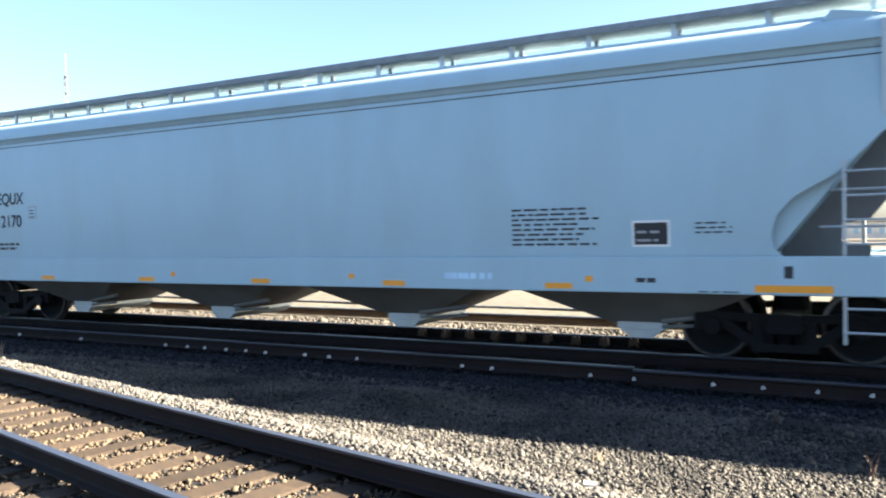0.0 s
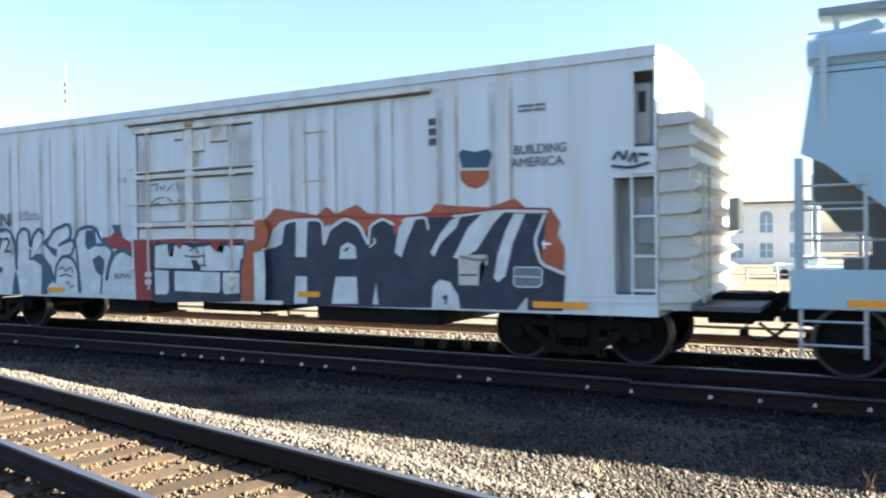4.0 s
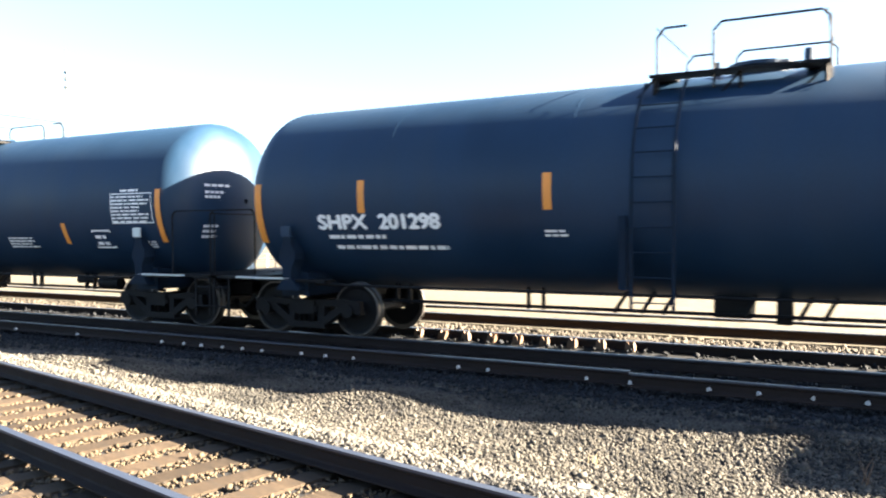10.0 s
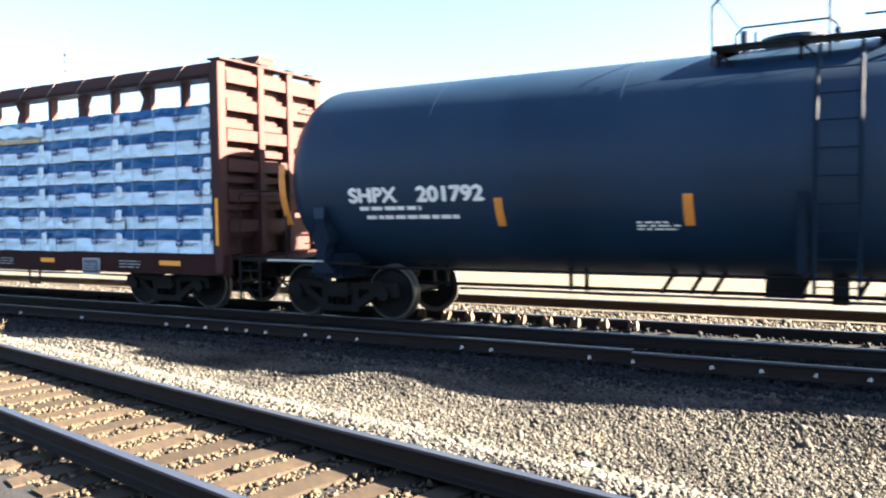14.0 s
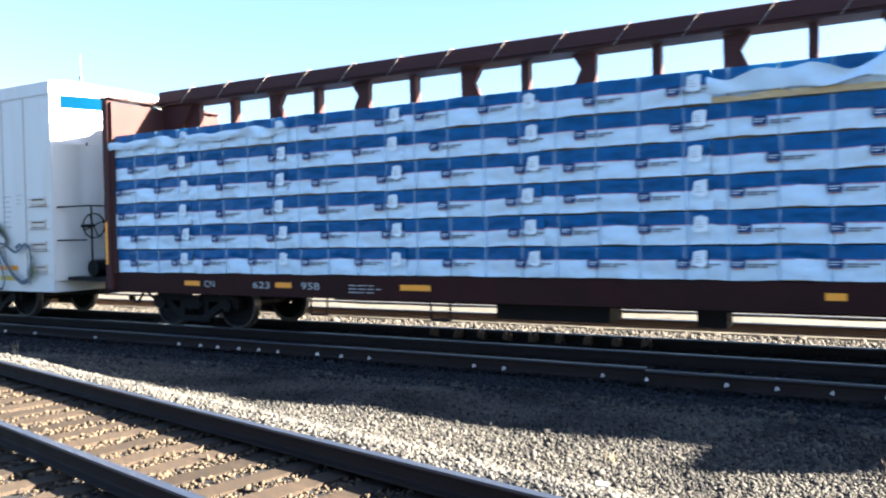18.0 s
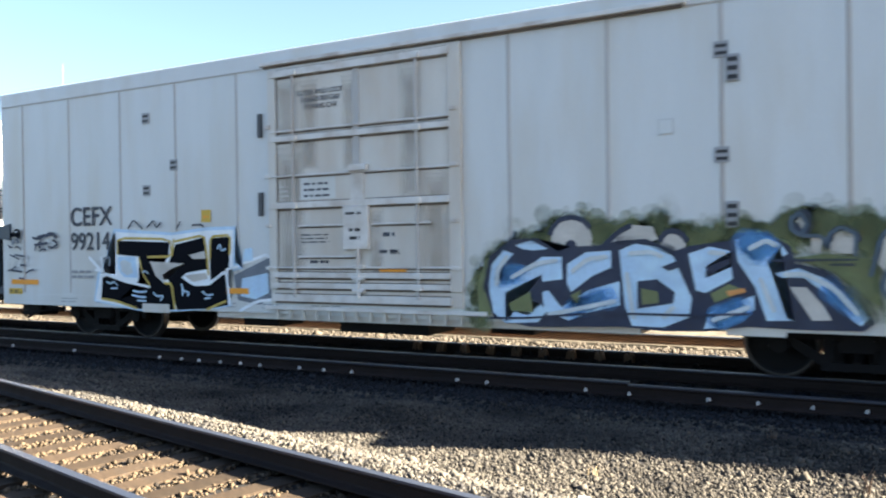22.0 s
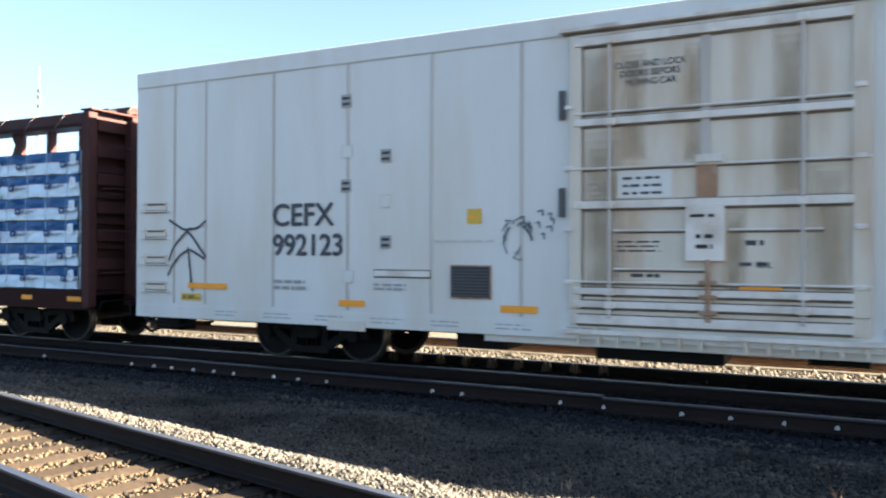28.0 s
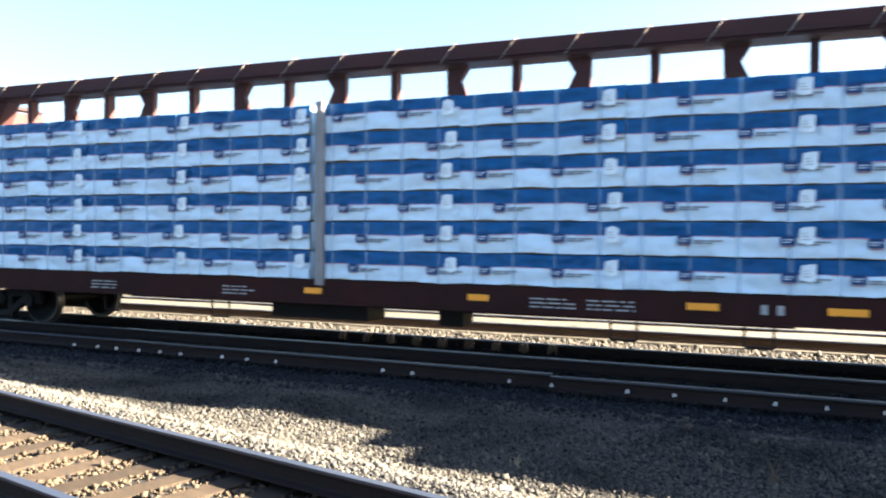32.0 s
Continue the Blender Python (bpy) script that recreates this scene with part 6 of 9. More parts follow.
    bars(c, 6.20, 6.58, 1.60, 1.82, 2, GREY_LINE, y - 0.004, seed=6, fill=0.3)
    ys = -HALF - 0.036
    for x0, x1 in ((7.68, 8.56), (-8.88, -7.96)):
        stripe(c, x0, x1, 0.955, 1.045, ys)
    for x in (-6.0, -3.1, -0.30, 2.40, 5.11):
        stripe(c, x - 0.20, x + 0.20, 0.96, 1.04, ys)
    for x in (-2.4, 1.6, 5.55):
        stripe(c, x - 0.05, x + 0.05, 1.06, 1.14, ys)
    for ob in c.children:
        if ob.name.split(".")[0] in ("lettering", "placard", "placard_edge"):
            for v in ob.data.vertices:
                v.co.y += bulge(v.co.z)
    bars(c, 3.3, 4.15, 1.08, 1.17, 1, SKY_SPRAY, ys - 0.002, seed=8, fill=1)
    bars(c, 6.2, 6.5, 1.06, 1.12, 1, BLACK_MARK, ys - 0.002, seed=9, fill=1)
    panel(c, 8.02, 8.12, 1.13, 1.28, BLACK_MARK, "sill_mark", ys - 0.002)
    bars(c, 7.0, 7.6, 0.945, 0.96, 1, BLACK_MARK, ys - 0.002, seed=10, fill=1)
    return c


def plug_door(c, x0, x1, z0, z1, material, track_end, aged=False, rusty=True):
    """A proud plug door: frame, rails, seams, locking pipes with brackets, latch box and tracks."""
    latch_metal = STAIN_METAL if rusty else PALE_RAIL
    w, h = x1 - x0, z1 - z0

    def X(f):
        return x0 + f * w

    def Q(f):
        return z0 + f * h

    door = one("plug_door", material, c, (x0, x1, -HALF - 0.045, -HALF, z0, z1), label="grimy cream-white plug door", bevel=0.01)
    y = -HALF - 0.045
    # frame posts and rails; dark strips put shade into the joints beside each
    for f0, f1 in ((0.0, 0.045), (0.945, 1.0)):
        one("door_stile", material, door, (X(f0), X(f1), y - 0.03, y, Q(0.06), Q(0.99)), bevel=0.006)
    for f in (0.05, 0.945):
        one("door_gap", GAP_SHADE, door, (X(f), X(f) + 0.014, y - 0.006, y, Q(0.08), Q(0.965)))
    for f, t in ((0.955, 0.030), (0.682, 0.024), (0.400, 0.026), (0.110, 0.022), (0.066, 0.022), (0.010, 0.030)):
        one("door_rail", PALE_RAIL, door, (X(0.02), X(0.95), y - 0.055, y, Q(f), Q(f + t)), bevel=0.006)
        one("door_gap", GAP_SHADE, door, (X(0.03), X(0.945), y - 0.012, y, Q(f) - 0.035, Q(f)))
        one("door_gap", GAP_SHADE, door, (X(0.03), X(0.945), y - 0.010, y, Q(f + t), Q(f + t) + 0.016))
    # cross rods, each with its shade drawn as a dark strip below
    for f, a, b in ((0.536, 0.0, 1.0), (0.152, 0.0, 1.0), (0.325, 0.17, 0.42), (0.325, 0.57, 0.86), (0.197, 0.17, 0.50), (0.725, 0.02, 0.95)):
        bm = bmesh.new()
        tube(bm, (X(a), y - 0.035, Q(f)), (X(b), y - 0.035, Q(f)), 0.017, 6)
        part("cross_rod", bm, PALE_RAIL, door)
        one("door_gap", GAP_SHADE, door, (X(a), X(b), y - 0.004, y, Q(f) - 0.040, Q(f) - 0.012))
    one("center_post", SEAM_GRIME, door, (X(0.475), X(0.505), y - 0.02, y, Q(0.42), Q(0.95)))
    for f in (0.155, 0.80):
        bm = bmesh.new()
        tube(bm, (X(f), y - 0.075, Q(0.03)), (X(f), y - 0.075, Q(0.975)), 0.024, 8)
        pipe = part("locking_pipe", bm, SEAM_GRIME, door)
        for g in (0.075, 0.12, 0.41, 0.69, 0.965):
            one("bracket", PALE_RAIL, pipe, (X(f) - 0.07, X(f) + 0.07, y - 0.11, y - 0.02, Q(g) - 0.045, Q(g) + 0.045), bevel=0.01)
    for g in (0.15, 0.33, 0.54, 0.75):
        for f in (0.0, 0.97):
            one("hinge_lug", PALE_RAIL, door, (X(f) - 0.06, X(f) + 0.06, y - 0.06, y, Q(g) - 0.03, Q(g) + 0.03), bevel=0.008)
    if aged:
        one("center_post", PALE_RAIL, door, (X(0.445), X(0.50), y - 0.04, y, Q(0.05), Q(0.95)), bevel=0.006)
        for f0, f1, q0, q1 in ((0.36, 0.42, 0.90, 0.93), (0.45, 0.59, 0.825, 0.925), (0.64, 0.76, 0.87, 0.955)):
            board = one("placard_board", PALE_RAIL, door, (X(f0), X(f1), y - 0.02, y, Q(q0), Q(q1)))
            one("board_edge", GAP_SHADE, board, (X(f0), X(f1), y - 0.03, y - 0.001, Q(q0) - 0.02, Q(q0)))
        bars(door, X(0.56), X(0.79), Q(0.69), Q(0.725), 2, LETTER_NAVY, y - 0.004, seed=4, fill=0.7)
        bars(door, X(0.23), X(0.35), Q(0.695), Q(0.71), 1, SLATE_SPRAY, y - 0.004, seed=7, fill=0.5)
        one("track_roller", STAIN_METAL, door, (X(0.455), X(0.515), y - 0.09, y, Q(0.965), Q(0.995)), bevel=0.02, label="rusty door roller")
        for f0, f1, q0, q1 in ((0.05, 0.15, 0.40, 0.94), (0.50, 0.55, 0.40, 0.94), (0.82, 0.94, 0.40, 0.94), (0.38, 0.445, 0.40, 0.68)):
            grime(door, X(f0) - 0.05, X(f1) + 0.05, Q(q0), Q(q1), POST_MIST, y - 0.0014)
    else:
        latch = one("latch_box", PALE_RAIL, door, (X(0.425), X(0.555), y - 0.08, y, Q(0.225), Q(0.40)), label="white latch box", bevel=0.008)
        bars(latch, X(0.46), X(0.52), Q(0.265), Q(0.33), 2, BLACK_MARK, y - 0.084, seed=3, fill=0.4, name="mark")
        bars(latch, X(0.44), X(0.54), Q(0.365), Q(0.385), 1, BLACK_MARK, y - 0.084, seed=5, fill=0.5, name="mark")
        bm = bmesh.new()
        tube(bm, (X(0.50), y - 0.06, Q(0.03)), (X(0.50), y - 0.06, Q(0.23)), 0.035, 8)
        part("latch_handle", bm, latch_metal, door, "rust-stained latch handle" if rusty else "white latch handle")
        for g in (0.06, 0.11, 0.155):
            one("latch_lug", latch_metal, door, (X(0.47), X(0.53), y - 0.09, y, Q(g) - 0.03, Q(g) + 0.03), bevel=0.01)
        one("latch_plate", latch_metal, door, (X(0.46), X(0.53), y - 0.03, y, Q(0.425), Q(0.535)))
        one("door_keeper", PALE_RAIL, door, (X(0.46), X(0.55), y - 0.09, y, Q(0.54), Q(0.565)), bevel=0.008)
        for f0, f1, q, words in ((0.17, 0.425, 0.868, "CLOSE AND LOCK"), (0.19, 0.405, 0.838, "DOORS BEFORE"), (0.21, 0.39, 0.808, "MOVING CAR")):
            text(door, words, X(f0), X(f1), Q(q), Q(q) + 0.085, LETTER_NAVY, y - 0.004, heavy=0.35)
        panel(door, X(0.18), X(0.375), Q(0.435), Q(0.53), WHITE_PAINT, "notice_panel", y - 0.002)
        bars(door, X(0.20), X(0.36), Q(0.445), Q(0.52), 3, LETTER_NAVY, y - 0.004, seed=7, fill=0.35)
        bars(door, X(0.055), X(0.12), Q(0.45), Q(0.51), 3, SEAM_GRIME, y - 0.004, seed=8, fill=0.35)
        bars(door, X(0.18), X(0.36), Q(0.255), Q(0.30), 3, LETTER_NAVY, y - 0.004, seed=9, fill=0.35)
        bars(door, X(0.62), X(0.69), Q(0.275), Q(0.295), 1, LETTER_NAVY, y - 0.004, seed=10, fill=0.8)
        bars(door, X(0.60), X(0.71), Q(0.21), Q(0.225), 1, LETTER_NAVY, y - 0.004, seed=11, fill=0.8)
        bars(door, X(0.23), X(0.35), Q(0.17), Q(0.19), 1, LETTER_NAVY, y - 0.004, seed=12, fill=0.6)
        text(door, "SEAL", X(0.655), X(0.705), Q(0.205), Q(0.225), LETTER_NAVY, y - 0.004, heavy=0.35)
        for f0, f1, q0, q1 in ((0.05, 0.19, 0.10, 0.66), (0.72, 0.80, 0.42, 0.95), (0.82, 0.94, 0.12, 0.54), (0.43, 0.47, 0.55, 0.93), (0.20, 0.27, 0.56, 0.93), (0.56, 0.61, 0.12, 0.39), (0.05, 0.16, 0.72, 0.93)):
            grime(door, X(f0) - 0.06, X(f1) + 0.06, Q(q0), Q(q1), GRIME_MIST if rusty else POST_MIST, y - 0.0014)
    stripe(door, X(0.60), X(0.735), Q(0.118), Q(0.146), y - 0.004)
    # tracks above and below
    one("door_track", PALE_RAIL, c, (x0 - 0.15, track_end, -HALF - 0.11, -HALF, z1 + 0.035, z1 + 0.10), label="worn upper door track", bevel=0.008)
    # dark strip drawn for the shade under the upper track
    one("track_shadow_gap", GAP_SHADE, c, (x0 - 0.10, track_end - 0.05, -HALF - 0.05, -HALF, z1 + 0.005, z1 + 0.034))
    one("lower_track", PALE_RAIL, c, (x0 - 0.1, x1 + 0.4, -HALF - 0.09, -HALF, z0 - 0.10, z0 - 0.04))
    for k in range(14 if z0 < 0.85 else 0):
        xx = x0 + 0.1 + k * (w + 0.1) / 14
        one("sill_bracket", material, c, (xx, xx + 0.05, -HALF - 0.05, -HALF, z0 - 0.24, z0 - 0.10))


def reefer_old():
    u0 = -25.8
    c = car("refrigerator_car", "aged white mechanical refrigerator wagon with graffiti", "train wagon", u0)
    bm = bmesh.new()
    box(bm, -8.85, 7.08, -HALF, HALF, 0.76, 4.26)
    part("body", bm, DIRTY_WHITE, c)
    # machinery bay behind the front corner, open to the side
    yo, yi = -HALF, -HALF + 0.05
    one("bay_wall", DIRTY_WHITE, c, (7.08, 7.40, yo, yi, 2.62, 4.02), (7.40, 7.67, yo, yi, 2.62, 3.02), (7.08, 7.70, yo, yi, 4.02, 4.26), (7.08, 7.70, yo, yi, 0.76, 1.05))
    one("bay_post", DIRTY_WHITE, c, (7.08, 7.115, yo, yi, 1.05, 2.62), (7.345, 7.375, yo, yi, 1.05, 2.62), (7.665, 7.70, yo, yi, 1.05, 4.02))
    one("bay_lining", BUFF_METAL, c, (7.08, 7.66, -HALF + 0.50, -HALF + 0.54, 0.80, 4.24), label="cream lining of the open machinery bay")
    one("bay_floor", DARK_GREY, c, (7.08, 7.66, yi, -HALF + 0.50, 1.00, 1.04), (7.08, 7.66, yi, -HALF + 0.50, 2.62, 2.66))
    one("end_wall", DIRTY_WHITE, c, (7.66, 7.70, yi, HALF, 0.76, 4.26))
    fan = one("fan_box", BUFF_METAL, c, (7.28, 7.60, -HALF + 0.18, -HALF + 0.50, 3.05, 3.90), label="cream fan housing inside the bay", bevel=0.03)
    one("fan_grille", VENT_MESH, fan, (7.42, 7.52, -HALF + 0.165, -HALF + 0.18, 3.50, 3.78))
    one("compressor", GREY_LINE, c, (7.40, 7.64, -HALF + 0.12, -HALF + 0.48, 1.72, 2.36), label="grey machine casing in the bay", bevel=0.02)
    bm = bmesh.new()
    prism(bm, [(-HALF - 0.04, 4.20), (-HALF - 0.04, 4.33), (-1.2, 4.40), (0, 4.46), (1.2, 4.40), (HALF + 0.04, 4.33), (HALF + 0.04, 4.20)], "x", -8.88, 7.72)
    part("roof", bm, DIRTY_WHITE, c)
    for x in (-7.95, -6.84, -5.80, -4.77, -3.70, -2.72, 1.10, 1.80, 2.41, 3.50, 4.62, 5.50):
        bm = bmesh.new()
        prism(bm, [(x - 0.085, -HALF), (x - 0.05, -HALF - 0.014), (x + 0.05, -HALF - 0.014), (x + 0.085, -HALF)], "z", 0.95, 4.10)
        part("side_post", bm, DIRTY_WHITE, c)
    one("side_sill", DIRTY_WHITE, c, (-8.80, 7.60, -HALF - 0.012, -HALF, 0.76, 0.80), (-8.80, 7.60, -HALF - 0.012, -HALF, 0.93, 0.97), (-8.80, 7.60, -HALF - 0.012, -HALF, 1.02, 1.04))
    bm = bmesh.new()
    for z in (1.9, 2.8, 3.6):
        box(bm, 1.85, 2.38, -HALF - 0.010, -HALF, z, z + 0.02)
    part("panel_seam", bm, STAIN_METAL, c)
    plug_door(c, -2.18, 1.02, 0.86, 4.02, DIRTY_WHITE, 4.35, True)
    for x in (-7.95, -6.84, -5.80, -4.77, -3.70, -2.72, 1.80, 2.41, 3.50, 4.62, 5.50):
        grime(c, x - 0.24, x - 0.085, 0.98, 4.10, POST_MIST, -HALF - 0.002)
        grime(c, x + 0.085, x + 0.17, 1.60, 4.10, POST_MIST, -HALF - 0.002)
    for k in range(14):
        one("corner_rivet_strip", DIRTY_WHITE, c, (-8.875, -8.84, -HALF - 0.012, -HALF + 0.02, 0.95 + 0.24 * k, 1.05 + 0.24 * k))
    # machinery end
    for z in (1.10, 1.55, 2.08, 2.66):
        one("cross_bar", DIRTY_WHITE, c, (7.36, 7.68, -HALF - 0.05, -HALF, z, z + 0.03))
    # ribbed end wall seen beyond the corner
    bm = bmesh.new()
    box(bm, 7.70, 8.12, -HALF + 0.06, HALF - 0.06, 0.85, 3.45)
    part("end_housing", bm, BUFF_METAL, c, "pale grey ribbed housing on the wagon's end")
    for k in range(9):
        z = 0.95 + 0.29 * k
        bm = bmesh.new()
        prism(bm, [(7.72, z), (8.16, z + 0.02), (8.26, z + 0.08), (8.16, z + 0.16), (7.72, z + 0.15)], "y", -HALF - 0.01, HALF + 0.01)
        part("end_rib", bm, BUFF_METAL, c)
    rungs = one("end_ladder", BUFF_METAL, c, (8.24, 8.28, -1.42, -1.39, 0.95, 2.75))
    one("stile", BUFF_METAL, rungs, (8.24, 8.28, -1.02, -0.99, 0.95, 2.75))
    for k in range(6):
        rod("rung", BUFF_METAL, rungs, ((8.28, -1.40, 1.10 + 0.30 * k), (8.28, -1.0, 1.10 + 0.30 * k)), 0.014)
    one("brake_housing", BUFF_METAL, c, (8.26, 8.42, 0.55, 0.95, 1.90, 2.40), bevel=0.02)
    one("roof_cowl", BUFF_METAL, c, (7.85, 8.15, -0.55, 0.10, 3.45, 3.72), bevel=0.03)
    one("brake_platform", DARK_GREY, c, (8.12, 8.95, -HALF, HALF, 0.86, 0.92))
    trucks(c, -33.05 + 25.8, -19.45 + 25.8)
    coupler(c, -8.9, -1)
    coupler(c, 8.7, 1)
    one("underframe", STEEL, c, (-8.8, 8.5, -0.35, 0.35, 0.66, 0.90), (-3.4, -2.2, -1.2, -0.5, 0.45, 0.78), (2.0, 4.3, -1.4, 1.4, 0.50, 0.78), (-1.0, 0.6, -1.0, 1.0, 0.55, 0.78))
    for x in (-2.1, -1.5, 0.7, 1.3):
        rod("stirrup", STEEL, c, ((x, -1.3, 0.78), (x, -1.3, 0.55), (x + 0.35, -1.3, 0.55)), 0.02)
    y = -HALF - 0.050
    text(c, "AR", -7.78, -7.16, 2.22, 2.50, LETTER_NAVY, y)
    text(c, "M", -6.72, -6.36, 2.22, 2.50, LETTER_NAVY, y)
    text(c, "N", -6.24, -5.94, 2.22, 2.50, LETTER_NAVY, y)
    panel(c, -7.75, -7.05, 1.60, 2.05, WHITE_PAINT, "repainted_patch", y + 0.001)
    panel(c, -6.72, -5.90, 1.60, 2.05, WHITE_PAINT, "repainted_patch", y + 0.001)
    text(c, "762", -7.78, -7.10, 1.66, 1.98, LETTER_NAVY, y - 0.002)
    text(c, "272", -6.66, -5.92, 1.66, 1.98, LETTER_NAVY, y - 0.002)
    bars(c, -7.55, -7.15, 1.25, 1.40, 2, SLATE_SPRAY, y, seed=2)
    bars(c, -2.9, -2.35, 3.0, 3.1, 2, SLATE_SPRAY, -HALF - 0.004, seed=4)
    text(c, "BUILDING", 5.68, 6.46, 3.02, 3.15, SLATE_SPRAY, -HALF - 0.016)
    text(c, "AMERICA", 5.62, 6.42, 2.84, 2.97, SLATE_SPRAY, -HALF - 0.016)
    bars(c, 5.75, 6.20, 3.62, 3.75, 2, SLATE_SPRAY, -HALF - 0.016, seed=8)
    # plain shield: blue above, red below
    bm = bmesh.new()
    bm.faces.new([bm.verts.new((x, -HALF - 0.016, z)) for x, z in ((4.84, 2.88), (5.26, 2.86), (5.32, 3.06), (5.26, 3.13), (5.05, 3.10), (4.84, 3.15), (4.78, 3.08))])
    part("shield_mark", bm, STEEL_SPRAY, c, "blue top of a shield emblem")
    bm = bmesh.new()
    bm.faces.new([bm.verts.new((x, -HALF - 0.016, z)) for x, z in ((4.80, 2.84), (4.82, 2.70), (4.92, 2.60), (5.05, 2.56), (5.18, 2.60), (5.27, 2.70), (5.28, 2.82))])
    part("shield_mark", bm, RUST_SPRAY, c, "faded red lower half of a shield emblem")
    for z in (3.25, 3.4, 3.55):
        one("vent", DARK_GREY, c, (4.28, 4.40, -HALF - 0.02, -HALF, z, z + 0.1))
    for x0, x1, z in ((-8.82, -7.92, 0.90), (-4.75, -4.20, 0.86), (1.75, 2.20, 0.90), (5.95, 6.75, 0.84)):
        stripe(c, x0, x1, z, z + 0.09, -HALF - 0.034)
    stripe(c, 0.28 - 1.1, 0.28 - 0.6, 1.05, 1.16, -HALF - 0.095)
    for z in (1.25, 1.55, 1.85, 2.15):
        grab(c, -8.80, -8.25, z, DIRTY_WHITE)
    graffiti_silver(c)
    graffiti_door(c)
    graffiti_navy(c)


def tank_car(u, number, low):
    c = car("tank_car", "glossy black tank wagon with orange reflectors and white print" if low else "black tank wagon with white stencilled number and orange reflectors", "train wagon", u)
    R, Z = TANK_R, TANK_Z
    bm = bmesh.new()
    rear_tip, tip = (8.22, 8.42) if low else (8.05, 8.24)
    head = [(0.80 * (1 - math.cos(a)), R * math.sin(a)) for a in [math.pi / 2 * (0.02 + 0.98 * k / 10) for k in range(11)]]
    lathe(bm, [(x - rear_tip, r) for x, r in head] + [(tip - x, r) for x, r in reversed(head)], "x", 72, (0, 0, Z))
    part("tank_shell", bm, TANK_BLACK, c, smooth="all")
    # weld bands
    for x in (-5.0, -2.0, 1.9, 4.9):
        bm = bmesh.new()
        lathe(bm, [(x - 0.02, R - 0.002), (x - 0.006, R + 0.002), (x + 0.006, R + 0.002), (x + 0.02, R - 0.002)], "x", 72, (0, 0, Z))
        part("weld_band", bm, TANK_BLACK, c, smooth="all")
    # manway, platform and safety railing on top
    x0, x1 = -0.98, 1.28
    top = Z + R

    def m(x):
        return x if low else 0.44 - x

    bm = bmesh.new()
    for xa, xb, ya, yb in ((x0, x1, -1.05, -0.72), (x0, x1, 0.72, 1.05), (x0, x0 + 0.3, -0.72, 0.72), (x1 - 0.3, x1, -0.72, 0.72)):
        box(bm, min(m(xa), m(xb)), max(m(xa), m(xb)), ya, yb, top - 0.10, top - 0.06)
    for x in (x0 + 0.05, x1 - 0.05, 0.2):
        for y in (-0.95, 0.95):
            tube(bm, (m(x), y, top - 0.45), (m(x), y, top - 0.08), 0.025, 6)
            tube(bm, (m(x - 0.35), y * 1.05, top - 0.5), (m(x), y, top - 0.1), 0.018, 6)
    part("platform", bm, STEEL, c, "dark grating platform round the manway")
    bm = bmesh.new()
    tube(bm, (m(0.35), 0, top - 0.1), (m(0.35), 0, top + 0.08), 0.40, 24)
    tube(bm, (m(0.35), 0, top + 0.08), (m(0.35), 0, top + 0.13), 0.45, 24)
    tube(bm, (m(0.98), -0.2, top - 0.1), (m(0.98), -0.2, top + 0.26), 0.06, 10)
    tube(bm, (m(-0.2), -0.3, top - 0.1), (m(-0.2), -0.3, top + 0.16), 0.05, 10)
    tube(bm, (m(0.90), 0.3, top), (m(0.90), 0.3, top + 0.34), 0.025, 8)
    part("manway", bm, TANK_BLACK, c)
    h = top + 0.57
    railing = rod("safety_railing", STEEL, c, ((m(x0 + 0.1), -1.0, h), (m(x0 + 0.1), 1.0, h)), 0.010, "thin tubular safety railing on top of the tank")
    rod("rail", STEEL, railing, ((m(x1 - 0.05), -1.0, h), (m(x1 - 0.05), 1.0, h)), 0.010)
    for y in (-1.0, 1.0):
        rod("rail", STEEL, railing, ((m(x0 + 0.1), y, top - 0.3), (m(x0 + 0.1), y, h - 0.12), (m(x0 + 0.2), y, h), (m(x0 + 0.5), y, h)), 0.017)
        rod("rail", STEEL, railing, ((m(x0 + 0.85), y, top - 0.3), (m(x0 + 0.85), y, h - 0.1), (m(x0 + 0.95), y, h), (m(x1 - 0.1), y, h), (m(x1), y, h - 0.1), (m(x1), y, top - 0.3)), 0.017)
    # ladder down the side
    la, lb = (-1.05, -0.50) if low else (0.46, 0.94)
    climb = None
    for x in (la, lb):
        pts = [(x, -math.sqrt(max(0.0, (R + 0.12) ** 2 - (z - Z) ** 2)), z) for z in (3.85, 3.6, 3.3, 3.0, 2.7, 2.416)] + [(x, -R - 0.13, 1.6), (x, -R - 0.13, 0.75)]
        if climb:
            rod("stile", TANK_FITTING, climb, pts, 0.024)
        else:
            climb = rod("ladder", TANK_FITTING, c, pts, 0.024, "black side ladder up to the platform")
    for k in range(9):
        z = 0.85 + 0.33 * k
        yy = -R - 0.13 if z < Z else -math.sqrt((R + 0.12) ** 2 - (z - Z) ** 2)
        rod("rung", TANK_FITTING, climb, ((la, yy, z), (lb, yy, z)), 0.011)
    one("ladder_band", TANK_FITTING, c, (la - 0.20, la - 0.10, -R - 0.02, -R + 0.3, 1.0, 2.0))
